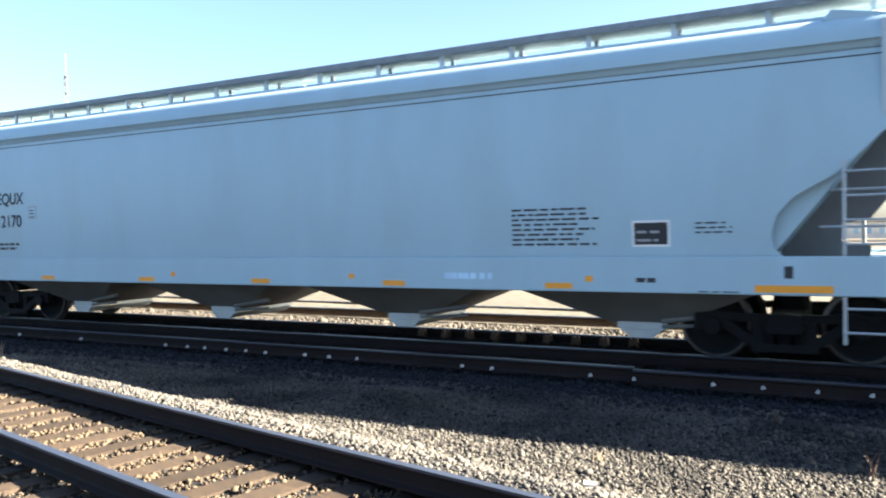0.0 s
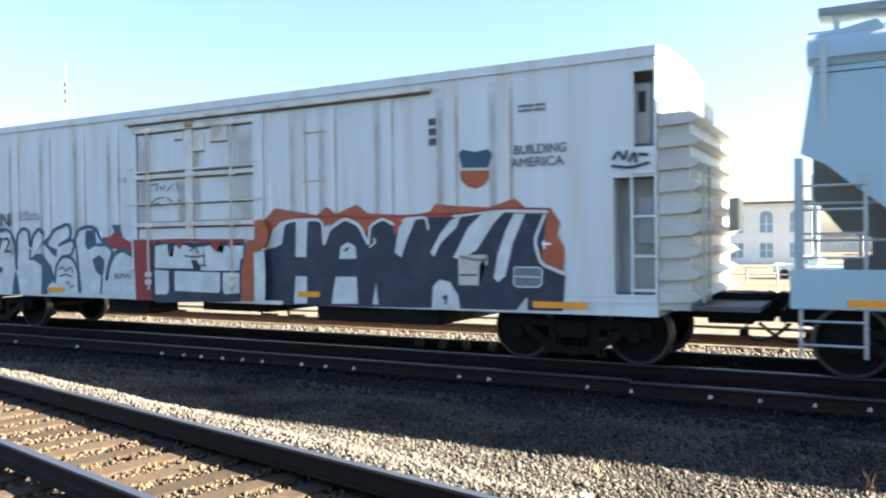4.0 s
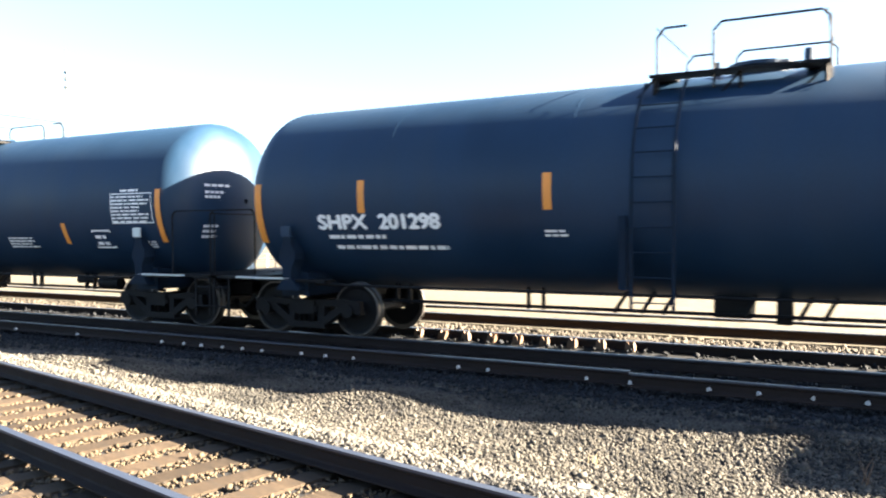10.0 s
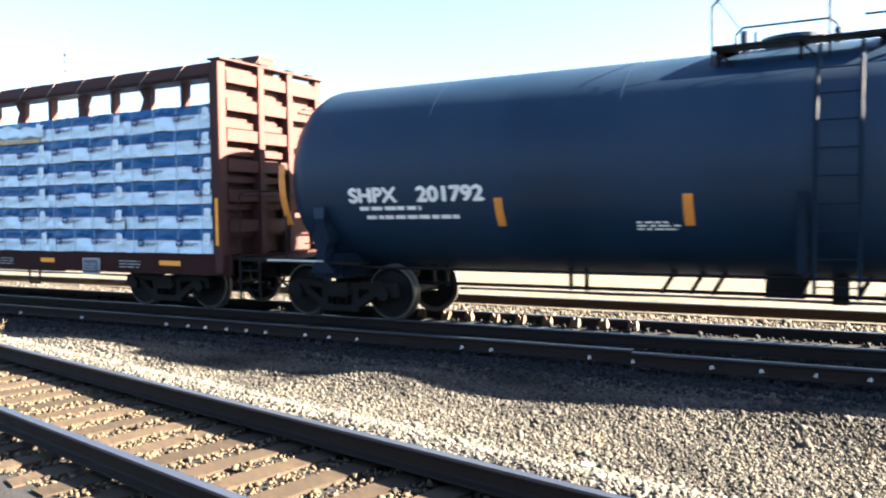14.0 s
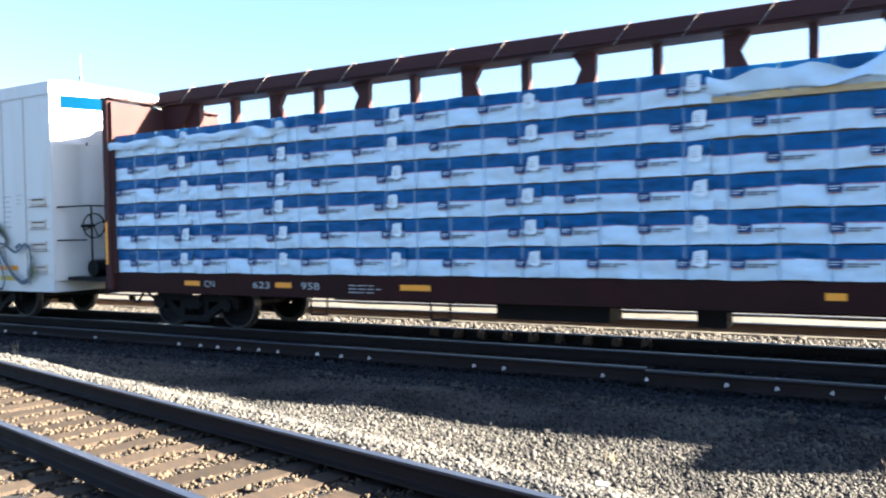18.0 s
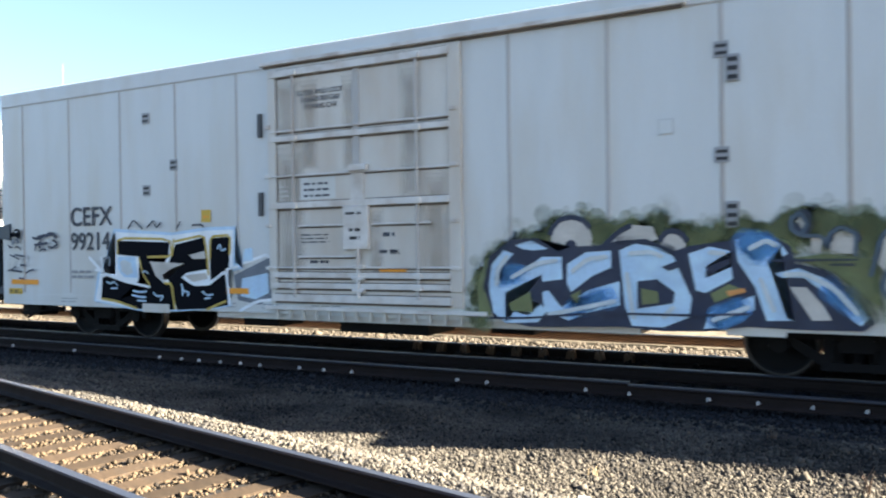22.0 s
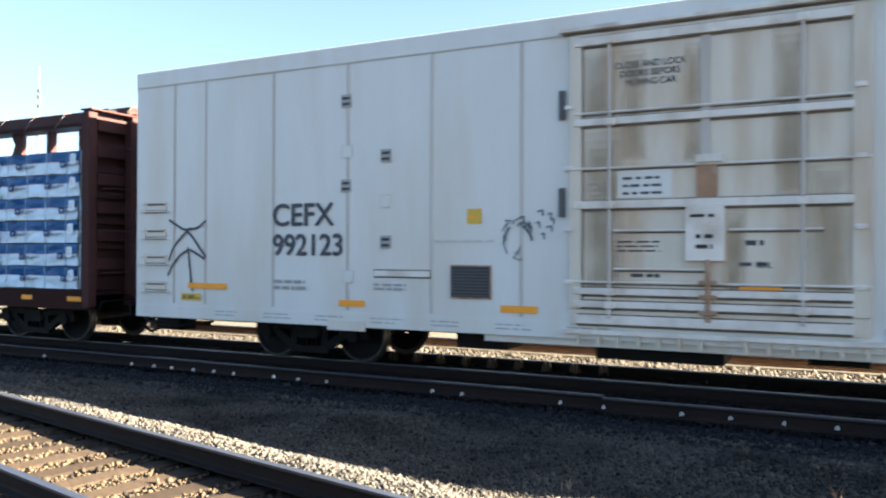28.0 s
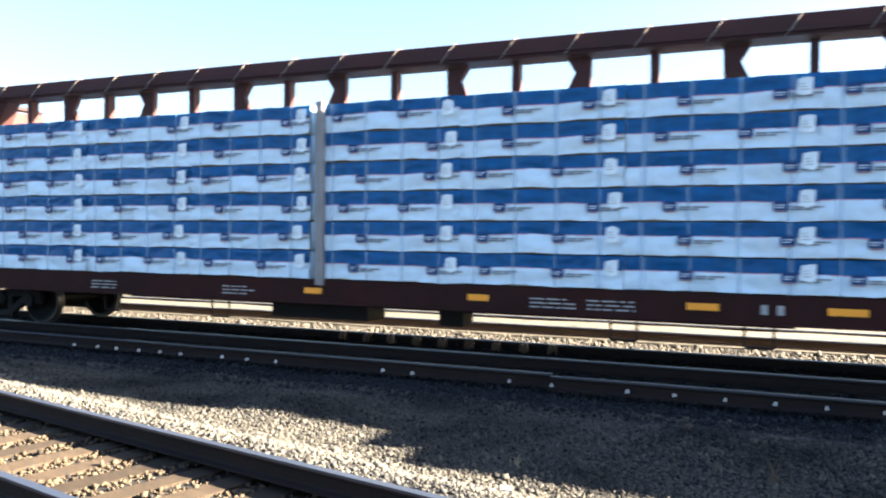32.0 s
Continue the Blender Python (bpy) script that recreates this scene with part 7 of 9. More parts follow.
    # saddles, stub sills and end platforms
    for s in (-1, 1):
        xs = s * 6.95
        bm = bmesh.new()
        prism(bm, [(xs - 0.24, 0.82), (xs + 0.24, 0.82), (xs + 0.09, 1.02), (xs + 0.10, 1.20), (xs + 0.17, 1.34), (xs + 0.16, 1.46), (xs + 0.09, 1.60), (xs + 0.09, 1.72), (xs - 0.09, 1.72), (xs - 0.09, 1.60), (xs - 0.16, 1.46), (xs - 0.17, 1.34), (xs - 0.10, 1.20), (xs - 0.09, 1.02)], "y", -1.56, -1.30)
        prism(bm, [(xs - 0.24, 0.82), (xs + 0.24, 0.82), (xs + 0.09, 1.02), (xs + 0.10, 1.20), (xs + 0.17, 1.34), (xs + 0.16, 1.46), (xs + 0.09, 1.60), (xs + 0.09, 1.72), (xs - 0.09, 1.72), (xs - 0.09, 1.60), (xs - 0.16, 1.46), (xs - 0.17, 1.34), (xs - 0.10, 1.20), (xs - 0.09, 1.02)], "y", 1.30, 1.56)
        box(bm, xs - 0.28, xs + 0.28, -1.35, 1.35, 0.72, 1.12)
        part("saddle", bm, TANK_FITTING, c)
        one("stub_sill", STEEL, c, (min(xs - s * 0.8, s * 8.85), max(xs - s * 0.8, s * 8.85), -0.28, 0.28, 0.66, 1.02))
        one("end_platform", STEEL, c, (min(s * 7.7, s * 8.85), max(s * 7.7, s * 8.85), -1.45, 1.45, 0.98, 1.03), (min(s * 6.2, s * 7.7), max(s * 6.2, s * 7.7), -1.50, -1.20, 0.96, 1.0))
        one("step_board", GALV, c, (min(s * 6.9, s * 8.1), max(s * 6.9, s * 8.1), -1.56, -1.50, 1.0, 1.03))
        bm = bmesh.new()
        for y in (-1.45, 1.45):
            path(bm, ((s * 7.75, y, 1.02), (s * 7.75, y, 2.12), (s * 7.82, y, 2.20), (s * 8.73, y, 2.20), (s * 8.80, y, 2.12), (s * 8.80, y, 1.02)), 0.014, 6)
        path(bm, ((s * 8.80, -1.45, 2.14), (s * 8.80, 1.45, 2.14)), 0.012, 6)
        part("handrail", bm, STEEL, c)
        ladder(c, s * 8.35, s * 8.80, 0.30, 0.98, 2, -1.45, STEEL, "stirrup_step")
        one("placard_holder", GALV if s > 0 else TANK_BLACK, c, (xs - 0.10, xs + 0.10, -1.60, -1.57, 1.72, 1.90))
    # long side rail and brake pipes under the tank
    rod("brake_pipe", STEEL, c, ((-6.5, -1.35, 0.92), (6.5, -1.35, 0.92)), 0.025)
    rod("brake_pipe", STEEL, c, ((-6.5, 0.4, 0.78), (6.5, 0.4, 0.78)), 0.025)
    rigging = rod("brake_rod", STEEL, c, ((-6.5, -0.5, 0.62), (6.5, -0.5, 0.62)), 0.030)
    for x in (-5.4, -5.15, -3.0, -2.75, 2.3, 2.55, 4.1, 4.35):
        one("hanger", STEEL, rigging, (x - 0.02, x + 0.02, -0.54, -0.46, 0.58, 0.95))
    for x in (-1.6, -1.2, -0.9, 0.2, 0.9, 1.2):
        rod("lever", STEEL, rigging, ((x, -0.6, 0.60), (x + 0.18, -0.4, 0.95)), 0.03)
    one("bottom_outlet", STEEL, c, (-0.25, 0.25, -0.25, 0.25, 0.55, 0.90), (0.6, 0.8, -0.4, -0.2, 0.5, 0.9))
    for a, b, y, z, r in ((4.65, 5.25, -0.55, 0.74, 0.12), (3.8, 4.3, -0.45, 0.78, 0.08)):
        bm = bmesh.new()
        tube(bm, (a, y, z), (b, y, z), r, 14)
        part("brake_cylinder", bm, STEEL, c)
    trucks(c, -6.95, 6.95)
    coupler(c, -8.6, -1)
    coupler(c, 8.6, 1)
    # marks
    if low:
        for x in (-5.43, -2.28, 2.54, 4.85):
            panel(c, x - 0.065, x + 0.065, 2.10, 2.62, TANK_ORANGE, "reflector", curved=True)
        text(c, number[:4], -6.30, -5.36, 1.85, 2.07, WHITE_MARK, curved=True, heavy=2.6)
        text(c, number[5:], -5.12, -4.04, 1.85, 2.07, WHITE_MARK, curved=True, heavy=2.6)
        bars(c, -6.15, -4.6, 1.69, 1.75, 1, WHITE_MARK, curved=True, seed=2, fill=1)
        bars(c, -6.05, -3.8, 1.52, 1.58, 1, WHITE_MARK, curved=True, seed=3, fill=1)
        zbox, zpan = (1.47, 1.75), (2.02, 2.52)
        bars(c, -2.35, -1.95, 1.72, 1.84, 2, WHITE_MARK, curved=True, seed=4)
        bm = bmesh.new()
        for k in range(24):
            a, b = math.tau * k / 24, math.tau * (k + 1) / 24
            bm.faces.new([bm.verts.new((4.37 + r * math.cos(w), 0, 1.63 + r * math.sin(w))) for r, w in ((0.13, a), (0.15, a), (0.15, b), (0.13, b))])
        flat(bm, 4.27, 4.47, 1.61, 1.65, 0)
        round_the_tank(part("round_mark", bm, WHITE_MARK, c).data)
        ends = ((7.46, 7.60), (-7.62, -7.48))
        panel_x = (6.42, 7.40)
        box_x = (5.27, 5.86)
    else:
        for x in (-3.75, -1.05, 1.48, 4.71):
            panel(c, x - 0.065, x + 0.065, 1.58, 2.0, TANK_ORANGE, "reflector", curved=True)
        text(c, number[:4], -6.36, -5.48, 1.97, 2.19, WHITE_MARK, curved=True, heavy=2.6)
        text(c, number[5:], -5.10, -3.98, 1.97, 2.19, WHITE_MARK, curved=True, heavy=2.6)
        bars(c, -6.2, -4.8, 1.84, 1.90, 1, WHITE_MARK, curved=True, seed=5, fill=1)
        bars(c, -6.1, -3.9, 1.70, 1.76, 1, WHITE_MARK, curved=True, seed=6, fill=1)
        bars(c, -1.75, -1.15, 1.52, 1.66, 3, WHITE_MARK, curved=True, seed=7)
        bars(c, 2.75, 3.75, 1.50, 1.74, 4, WHITE_MARK, curved=True, seed=8)
        zbox, zpan = (1.50, 1.86), (2.0, 2.54)
        ends = ((7.44, 7.57), (-7.78, -7.65))
        panel_x = (6.25, 7.32)
        box_x = (5.52, 6.06)
        bars(c, 6.95, 7.30, 1.52, 1.66, 3, WHITE_MARK, curved=True, seed=9)
    for a, b in ends:
        panel(c, a, b, 1.62, 2.62, TANK_ORANGE, "reflector", curved=True)
    bars(c, panel_x[0], panel_x[1], zpan[0], zpan[1], 8, WHITE_MARK, curved=True, seed=11, fill=0.5)
    bm = bmesh.new()
    for z in (zpan[0] - 0.02, zpan[1]):
        flat(bm, panel_x[0] - 0.03, panel_x[1] + 0.03, z, z + 0.02, 0)
    for x in (panel_x[0] - 0.03, panel_x[1] + 0.01):
        for k in range(6):
            d = (zpan[1] - zpan[0]) / 6
            flat(bm, x, x + 0.02, zpan[0] + k * d, zpan[0] + (k + 1) * d, 0)
    for x0b, x1b, z0b, z1b in ((box_x[0], box_x[1], zbox[0], zbox[1]),):
        flat(bm, x0b, x1b, z0b, z0b + 0.03, 0)
        flat(bm, x0b, x1b, z1b - 0.03, z1b, 0)
        flat(bm, x0b, x0b + 0.03, z0b, z1b, 0)
        flat(bm, x1b - 0.03, x1b, z0b, z1b, 0)
    round_the_tank(part("data_panel", bm, WHITE_MARK, c).data, 0.005)
    bars(c, box_x[0] + 0.07, box_x[1] - 0.07, zbox[0] + 0.06, zbox[1] - 0.04, 2, WHITE_MARK, curved=True, seed=12, fill=0.5)
    bars(c, panel_x[0] + 0.25, panel_x[1] - 0.3, zpan[1] + 0.05, zpan[1] + 0.09, 1, WHITE_MARK, curved=True, seed=13, fill=1)
    # small white print on the front head
    bm = bmesh.new()
    for k, (wd, zz) in enumerate(((0.55, 2.68), (0.40, 2.55), (0.32, 2.46), (0.30, 1.9), (0.26, 1.8), (0.28, 1.7))):
        y0 = -0.95
        for q in range(4):
            ya, yb = y0 + wd * q / 4, y0 + wd * (q + 0.8) / 4
            pts = []
            for yy, z2 in ((ya, zz), (yb, zz), (yb, zz + 0.05), (ya, zz + 0.05)):
                rr = min(0.999, math.hypot(yy, z2 - Z) / R)
                pts.append(bm.verts.new((tip + 0.008 - 0.80 * (1 - math.sqrt(1 - rr * rr)), yy, z2)))
            bm.faces.new(pts)
    part("end_lettering", bm, WHITE_MARK, c)["kind"] = "stuff"


BUNDLES = []


def bundle_face(bm, x0, x1, z0, z1, y, amp, seed, low_wave=0.022, high_wave=0.022):
    """A slack sheet of plastic wrap, drawn in at its straps."""
    nx, nz = 44, 6
    rows = []
    for j in range(nz + 1):
        q = j / nz
        z = z0 + (z1 - z0) * q
        wave = low_wave + (high_wave - low_wave) * q
        row = []
        for i in range(nx + 1):
            x = x0 + (x1 - x0) * i / nx
            slack = 0.5 + noise.noise((x * 2.2, seed * 7.3, z * 6)) + 0.6 * noise.noise((x * 7.0, seed * 3.7, z * 14)) + 0.35 * noise.noise((x * 15.0 + z * 9, seed * 5.1, z * 26 - x * 6))
            pull = min(abs(x - k) for k in STRAPS)
            slack *= min(1.0, 0.25 + pull / 0.25)
            row.append(bm.verts.new((x, y - amp * slack, z + wave * noise.noise((x * 1.7, seed * 3.1, 2.0)) + 0.4 * wave * noise.noise((x * 6, seed, 5.0)))))
        rows.append(row)
    for a, b in zip(rows, rows[1:]):
        for i in range(nx):
            bm.faces.new((a[i], a[i + 1], b[i + 1], b[i]))


STRAPS = (-0.95, -0.35, 0.25, 0.85)


def lumber_bundle(seed, loose=False, bare=False):
    """A wrapped pack of boards, 2.40 long, front face at y 0, base at z 0."""
    rnd = random.Random(seed * 13 + 5)
    ob = tagged(new("lumber_bundle"), "pack of lumber in torn blue and white wrap" if loose else "pack of lumber in blue and white plastic wrap", "lumber bundle", "lumber on the flat wagons")
    h, L = 0.445, 2.40
    edge = 0.262 + rnd.uniform(-0.012, 0.016)
    bm = bmesh.new()
    box(bm, -L / 2 + 0.015, L / 2 - 0.015, 0.13, 1.10, 0.0, h - 0.01)
    part("lumber_core", bm, LUMBER, ob, "pale softwood boards")
    bm = bmesh.new()
    bundle_face(bm, -L / 2 + 0.01, L / 2 - 0.01, 0.012, edge, 0.012, 0.034, seed, 0.020, 0.016)
    box(bm, -L / 2 + 0.005, -L / 2 + 0.015, 0.03, 1.1, 0.0, h)
    box(bm, L / 2 - 0.015, L / 2 - 0.005, 0.03, 1.1, 0.0, h)
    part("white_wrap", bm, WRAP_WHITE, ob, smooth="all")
    bm = bmesh.new()
    bundle_face(bm, -L / 2 + 0.01, L / 2 - 0.01, edge, h, 0.012, 0.034, seed, 0.016, 0.010)
    box(bm, -L / 2 + 0.01, L / 2 - 0.01, 0.016, 1.10, h - 0.008, h)
    part("blue_wrap", bm, WRAP_BLUE, ob, smooth="all")
    for x in (-0.86, 0.30) if seed % 2 else (-0.55, 0.62):
        x += rnd.uniform(-0.14, 0.14)
        bm = bmesh.new()
        top = edge + rnd.uniform(0.0, 0.02)
        prism(bm, [(x, top - 0.118), (x + 0.17, top - 0.118), (x + 0.175, top - 0.03), (x + 0.15, top), (x + 0.02, top), (x - 0.005, top - 0.03)], "y", -0.036, -0.033)
        mark = part("emblem", bm, EMBLEM_NAVY, ob)
        for q, w in ((0.045, 0.13), (0.075, 0.10)):
            bm = bmesh.new()
            flat(bm, x + 0.02, x + 0.02 + w, top - q - 0.010, top - q, -0.0375)
            part("emblem_line", bm, TAG_WHITE, mark)
        bm = bmesh.new()
        flat(bm, x + 0.01, x + 0.16, top - 0.138, top - 0.124, -0.034)
        part("emblem_foot", bm, PLUM_SPRAY, ob)
        bm = bmesh.new()
        for a, w, q in ((0.20, 0.15, 0.085), (0.37, 0.19, 0.085), (0.20, 0.13, 0.115), (0.35, 0.09, 0.115)):
            flat(bm, x + a, x + a + w, top - q, top - q + 0.020, -0.034)
        part("print", bm, SLATE_SPRAY, ob)
    bm = bmesh.new()
    bundle_face(bm, -L / 2 + 0.02, L / 2 - 0.02, edge - 0.012, edge + 0.001, 0.0105, 0.034, seed, 0.016, 0.016)
    part("red_line", bm, PINK_LINE, ob)
    for x in STRAPS:
        bm = bmesh.new()
        w = rnd.uniform(0.018, 0.034)
        box(bm, x - w, x + w, -0.014, -0.008, 0.0, h + 0.004)
        part("strap", bm, STRAP, ob, "pale strapping band")
    # folded end of the wrap with its paper tag
    bm = bmesh.new()
    x = L / 2 - 0.17 + rnd.uniform(-0.06, 0.04)
    t = rnd.uniform(-0.03, 0.03)
    bm.faces.new([bm.verts.new(p) for p in ((x - 0.09, -0.040, 0.18 + t), (x + 0.02, -0.046, 0.17), (x + 0.09, -0.038, 0.19), (x + 0.10, -0.044, 0.37 + t), (x + 0.02, -0.050, 0.395), (x - 0.07, -0.040, 0.375))])
    tag = part("paper_tag", bm, TAG_WHITE, ob, "white paper tag")
    bm = bmesh.new()
    for q in range(3):
        flat(bm, x - 0.05, x + 0.05 - 0.02 * q, 0.235 + 0.035 * q, 0.245 + 0.035 * q, -0.053)
    part("tag_print", bm, GREY_LINE, tag)
    if loose:
        if bare:
            bm = bmesh.new()
            bundle_face(bm, -1.15, 1.0, 0.006, 0.085, -0.030, 0.02, seed + 3, 0.01, 0.05)
            part("bare_wood", bm, LUMBER, ob, "yellow boards showing through torn wrap")
        bm = bmesh.new()
        n = 30
        grid = []
        for j in range(4):
            q = j / 3
            grid.append([bm.verts.new((-1.2 + 2.4 * i / n, -0.055 - 0.07 * (0.5 + noise.noise((i * 0.24, seed, q * 1.5))) - 0.03 * noise.noise((i * 0.9, seed, q * 3)),
                                       (0.30 + 0.04 * bare + 0.13 * noise.noise((i * 0.17, seed, 4))) * (1 - q) + (0.16 - 0.04 * bare + 0.13 * noise.noise((i * 0.15, seed, 8))) * q)) for i in range(n + 1)])
        for a, b in zip(grid, grid[1:]):
            for i in range(n):
                bm.faces.new((a[i], a[i + 1], b[i + 1], b[i]))
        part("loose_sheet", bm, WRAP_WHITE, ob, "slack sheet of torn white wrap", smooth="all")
    return ob


def load(u, fronts, loose_columns):
    """Six layers of packs on both sides of the beam. fronts: the front edge of each column along the train."""
    rnd = random.Random(int(-u))
    for col, f in enumerate(fronts):
        for k in range(6):
            for side in (-1, 1):
                if side > 0 and u < -100 and (col == len(fronts) - 1 or col == len(fronts) - 2 and k < 3):
                    continue
                loose = side < 0 and k == 5 and col in loose_columns
                kind = PACKS[8 if col > 4 else 6 + col % 2] if loose else PACKS[rnd.randrange(6)]
                x = f - 1.2 + rnd.uniform(-0.025, 0.025)
                y = TRACK_Y + side * (1.40 + rnd.uniform(-0.02, 0.02))
                z = RAIL + 1.085 + 0.457 * k
                turn = 0 if side < 0 else 180
                BUNDLES.append((copy_thing(kind, pose(train_x(0) + x, y, z, 0, 0, turn)), x, y, z, turn))


def centerbeam(u, marks, post, ends, reflective):
    c = car("centerbeam_flatcar", "brown centerbeam flat wagon loaded with wrapped lumber", "train wagon", u)
    for s in (-1, 1):
        one("side_sill", SILL_BROWN, c, (-10.95, 10.95, min(s * 1.36, s * 1.42), max(s * 1.36, s * 1.42), 0.72, 1.075))
        one("sill_lip", SILL_BROWN, c, (-10.95, 10.95, min(s * 1.36, s * 1.46), max(s * 1.36, s * 1.46), 0.70, 0.72))
    one("deck", SILL_BROWN, c, (-10.9, 10.9, -1.36, 1.36, 0.98, 1.06))
    one("center_sill", STEEL, c, (-11.0, 11.0, -0.30, 0.30, 0.60, 0.98))
    # end bulkheads: posts, cross ribs, a sheet behind them
    for s in (-1, 1):
        x = ends[0] if s < 0 else ends[1]
        def span(a, b):
            return (min(x + s * a, x + s * b), max(x + s * a, x + s * b))
        one("bulkhead_sheet", BROWN, c, (*span(-0.17, -0.09), -1.46, 1.46, 1.075, 4.50))
        for y in (-1.40, -0.42, 0.42, 1.40):
            w, out = (0.10, 0.08) if abs(y) > 1 else (0.08, 0.14)
            if y > 1 and s > 0 and not reflective:
                out = 0.46
            one("bulkhead_post", BROWN, c, (*span(-0.09, out), y - w, y + w, 0.75, 4.57), bevel=0.012)
        for z in (1.45, 1.95, 2.45, 2.95, 3.45, 3.95, 4.42):
            one("bulkhead_rib", BROWN, c, (*span(-0.09, 0.01), -1.30, 1.30, z - 0.06, z + 0.06))
        for z in (1.60, 2.15, 2.70, 3.25, 3.80, 4.3):
            one("cross_strap", BROWN, c, (*span(0.02, 0.10), -1.3, -0.5, z - 0.11, z + 0.11))
            one("cross_strap", BROWN, c, (*span(0.02, 0.10), -0.34, 0.34, z - 0.11, z + 0.11))
            one("cross_strap", BROWN, c, (*span(0.02, 0.10 if reflective or s < 0 else 0.42), 0.5, 1.3, z - 0.13, z + 0.13))
        for k in range(7):
            z = 1.2 + 0.45 * k
            rod("ladder_rung", BROWN, c, ((x + s * 0.16, 0.75, z), (x + s * 0.24, 0.75, z), (x + s * 0.24, 1.25, z), (x + s * 0.16, 1.25, z)), 0.014)
        if reflective:
            stripe(c, x - 0.055, x + 0.015, 1.25, 2.10, -1.503)
        for y in () if reflective else (-0.62, 0.12):
            one("brace_post", BROWN, c, (*span(0.14, 0.30), y - 0.06, y + 0.06, 0.98, 4.45), bevel=0.01)
        for k in range(0 if reflective else 4):
            z = 1.42 + 0.82 * k
            rod("grab_bar", BROWN, c, ((x + s * 0.18, -1.25, z), (x + s * 0.34, -1.25, z), (x + s * 0.34, 1.25, z), (x + s * 0.18, 1.25, z)), 0.013)
        one("top_cap", BROWN, c, (*span(-0.17, 0.15), -1.5, 1.5, 4.57, 4.60))
        for y in (-1.0, -0.3, 0.5, 1.1):
            one("cap_lug", STEEL, c, (*span(-0.05, 0.12), y - 0.1, y + 0.1, 4.60, 4.65))
    # beam: top chord, uprights and gussets
    bm = bmesh.new()
    prism(bm, [(-0.27, 4.55), (-0.27, 4.63), (-0.22, 4.86), (0.22, 4.86), (0.27, 4.63), (0.27, 4.55)], "x", -10.65, 10.65)
    part("top_chord", bm, BROWN, c, bevel=0.01)
    for y in (-0.285, 0.285):
        one("chord_flange", BROWN, c, (-10.65, 10.65, y - 0.03, y + 0.03, 4.60, 4.66))
    x, k = (-9.75 if reflective else -10.25), 0
    while x < 10.2:
        bm = bmesh.new()
        if k % 2:
            prism(bm, [(x - 0.06, 1.06), (x + 0.06, 1.06), (x + 0.06, 4.53), (x - 0.06, 4.53)], "y", -0.09, 0.09)
        else:
            f = 1 if k % 4 else -1
            prism(bm, [(x - 0.10, 1.06), (x + 0.10, 1.06), (x + f * 0.10, 3.75), (x + f * 0.24, 4.05), (x + f * 0.12, 4.30), (x + f * 0.26, 4.53), (x - f * 0.12, 4.53), (x - f * 0.10, 3.75)], "y", -0.06, 0.06)
        part("upright", bm, BROWN, c)
        x += 1.07
        k += 1
    for s in (-1, 1):
        bm = bmesh.new()
        prism(bm, [(s * 10.66, 3.3), (s * 10.66, 4.55), (s * 9.75, 4.55), (s * 10.15, 3.9), (s * 10.2, 3.3)], "y", -0.16, 0.16)
        part("end_gusset", bm, BROWN, c)
    k = -10.2
    while k < 10.4:
        bm = bmesh.new()
        path(bm, ((k + 0.33, -0.35, 4.54), (k + 0.42, -0.33, 4.66), (k + 0.55, -0.235, 4.872), (k + 0.62, 0.22, 4.872)), 0.006, 5)
        part("tie_down_cable", bm, CABLE, c, "pale tie-down cable over the chord")
        k += 1.02
    one("load_post", POST_GREY, c, (post - 0.06, post + 0.06, -1.50, -1.38, 1.0, 3.85))
    # marks on the sill
    y = -1.424
    for a, w in marks[0]:
        stripe(c, a - w, a + w, 0.86, 0.95, y)
    for a, s_ in marks[1]:
        text(c, s_, a, a + 0.13 * len(s_), 0.84, 0.955, GREY_LINE, y - 0.003)
    for k, a in enumerate(marks[2]):
        bars(c, a, a + 0.7, 0.80, 0.97, 3, GREY_LINE, y - 0.003, seed=k + 2, fill=0.35)
    a = marks[3]
    one("data_plate", GREY_LINE, c, (a, a + 0.50, y - 0.03, y - 0.01, 0.64, 0.97))
    one("plate_field", DUSK_SPRAY, c, (a + 0.035, a + 0.465, y - 0.034, y - 0.03, 0.675, 0.935))
    bars(c, a + 0.08, a + 0.40, 0.72, 0.90, 3, GREY_LINE, y - 0.038, seed=7, fill=0.3)
    one("underframe", STEEL, c, (-2.4, -0.6, -1.0, -0.4, 0.42, 0.66), (-5.6, 5.6, -0.9, -0.86, 0.62, 0.65), (0.6, 1.0, -0.9, -0.5, 0.40, 0.62))
    for xx in (-5.8, -3.4, 3.3, 5.0):
        rod("stirrup", STEEL, c, ((xx, -1.3, 0.72), (xx, -1.3, 0.40), (xx + 0.35, -1.3, 0.40), (xx + 0.35, -1.3, 0.72)), 0.018)
    trucks(c, -8.88, 8.88)
    coupler(c, -11.0, -1)
    coupler(c, 11.0, 1)
    return c


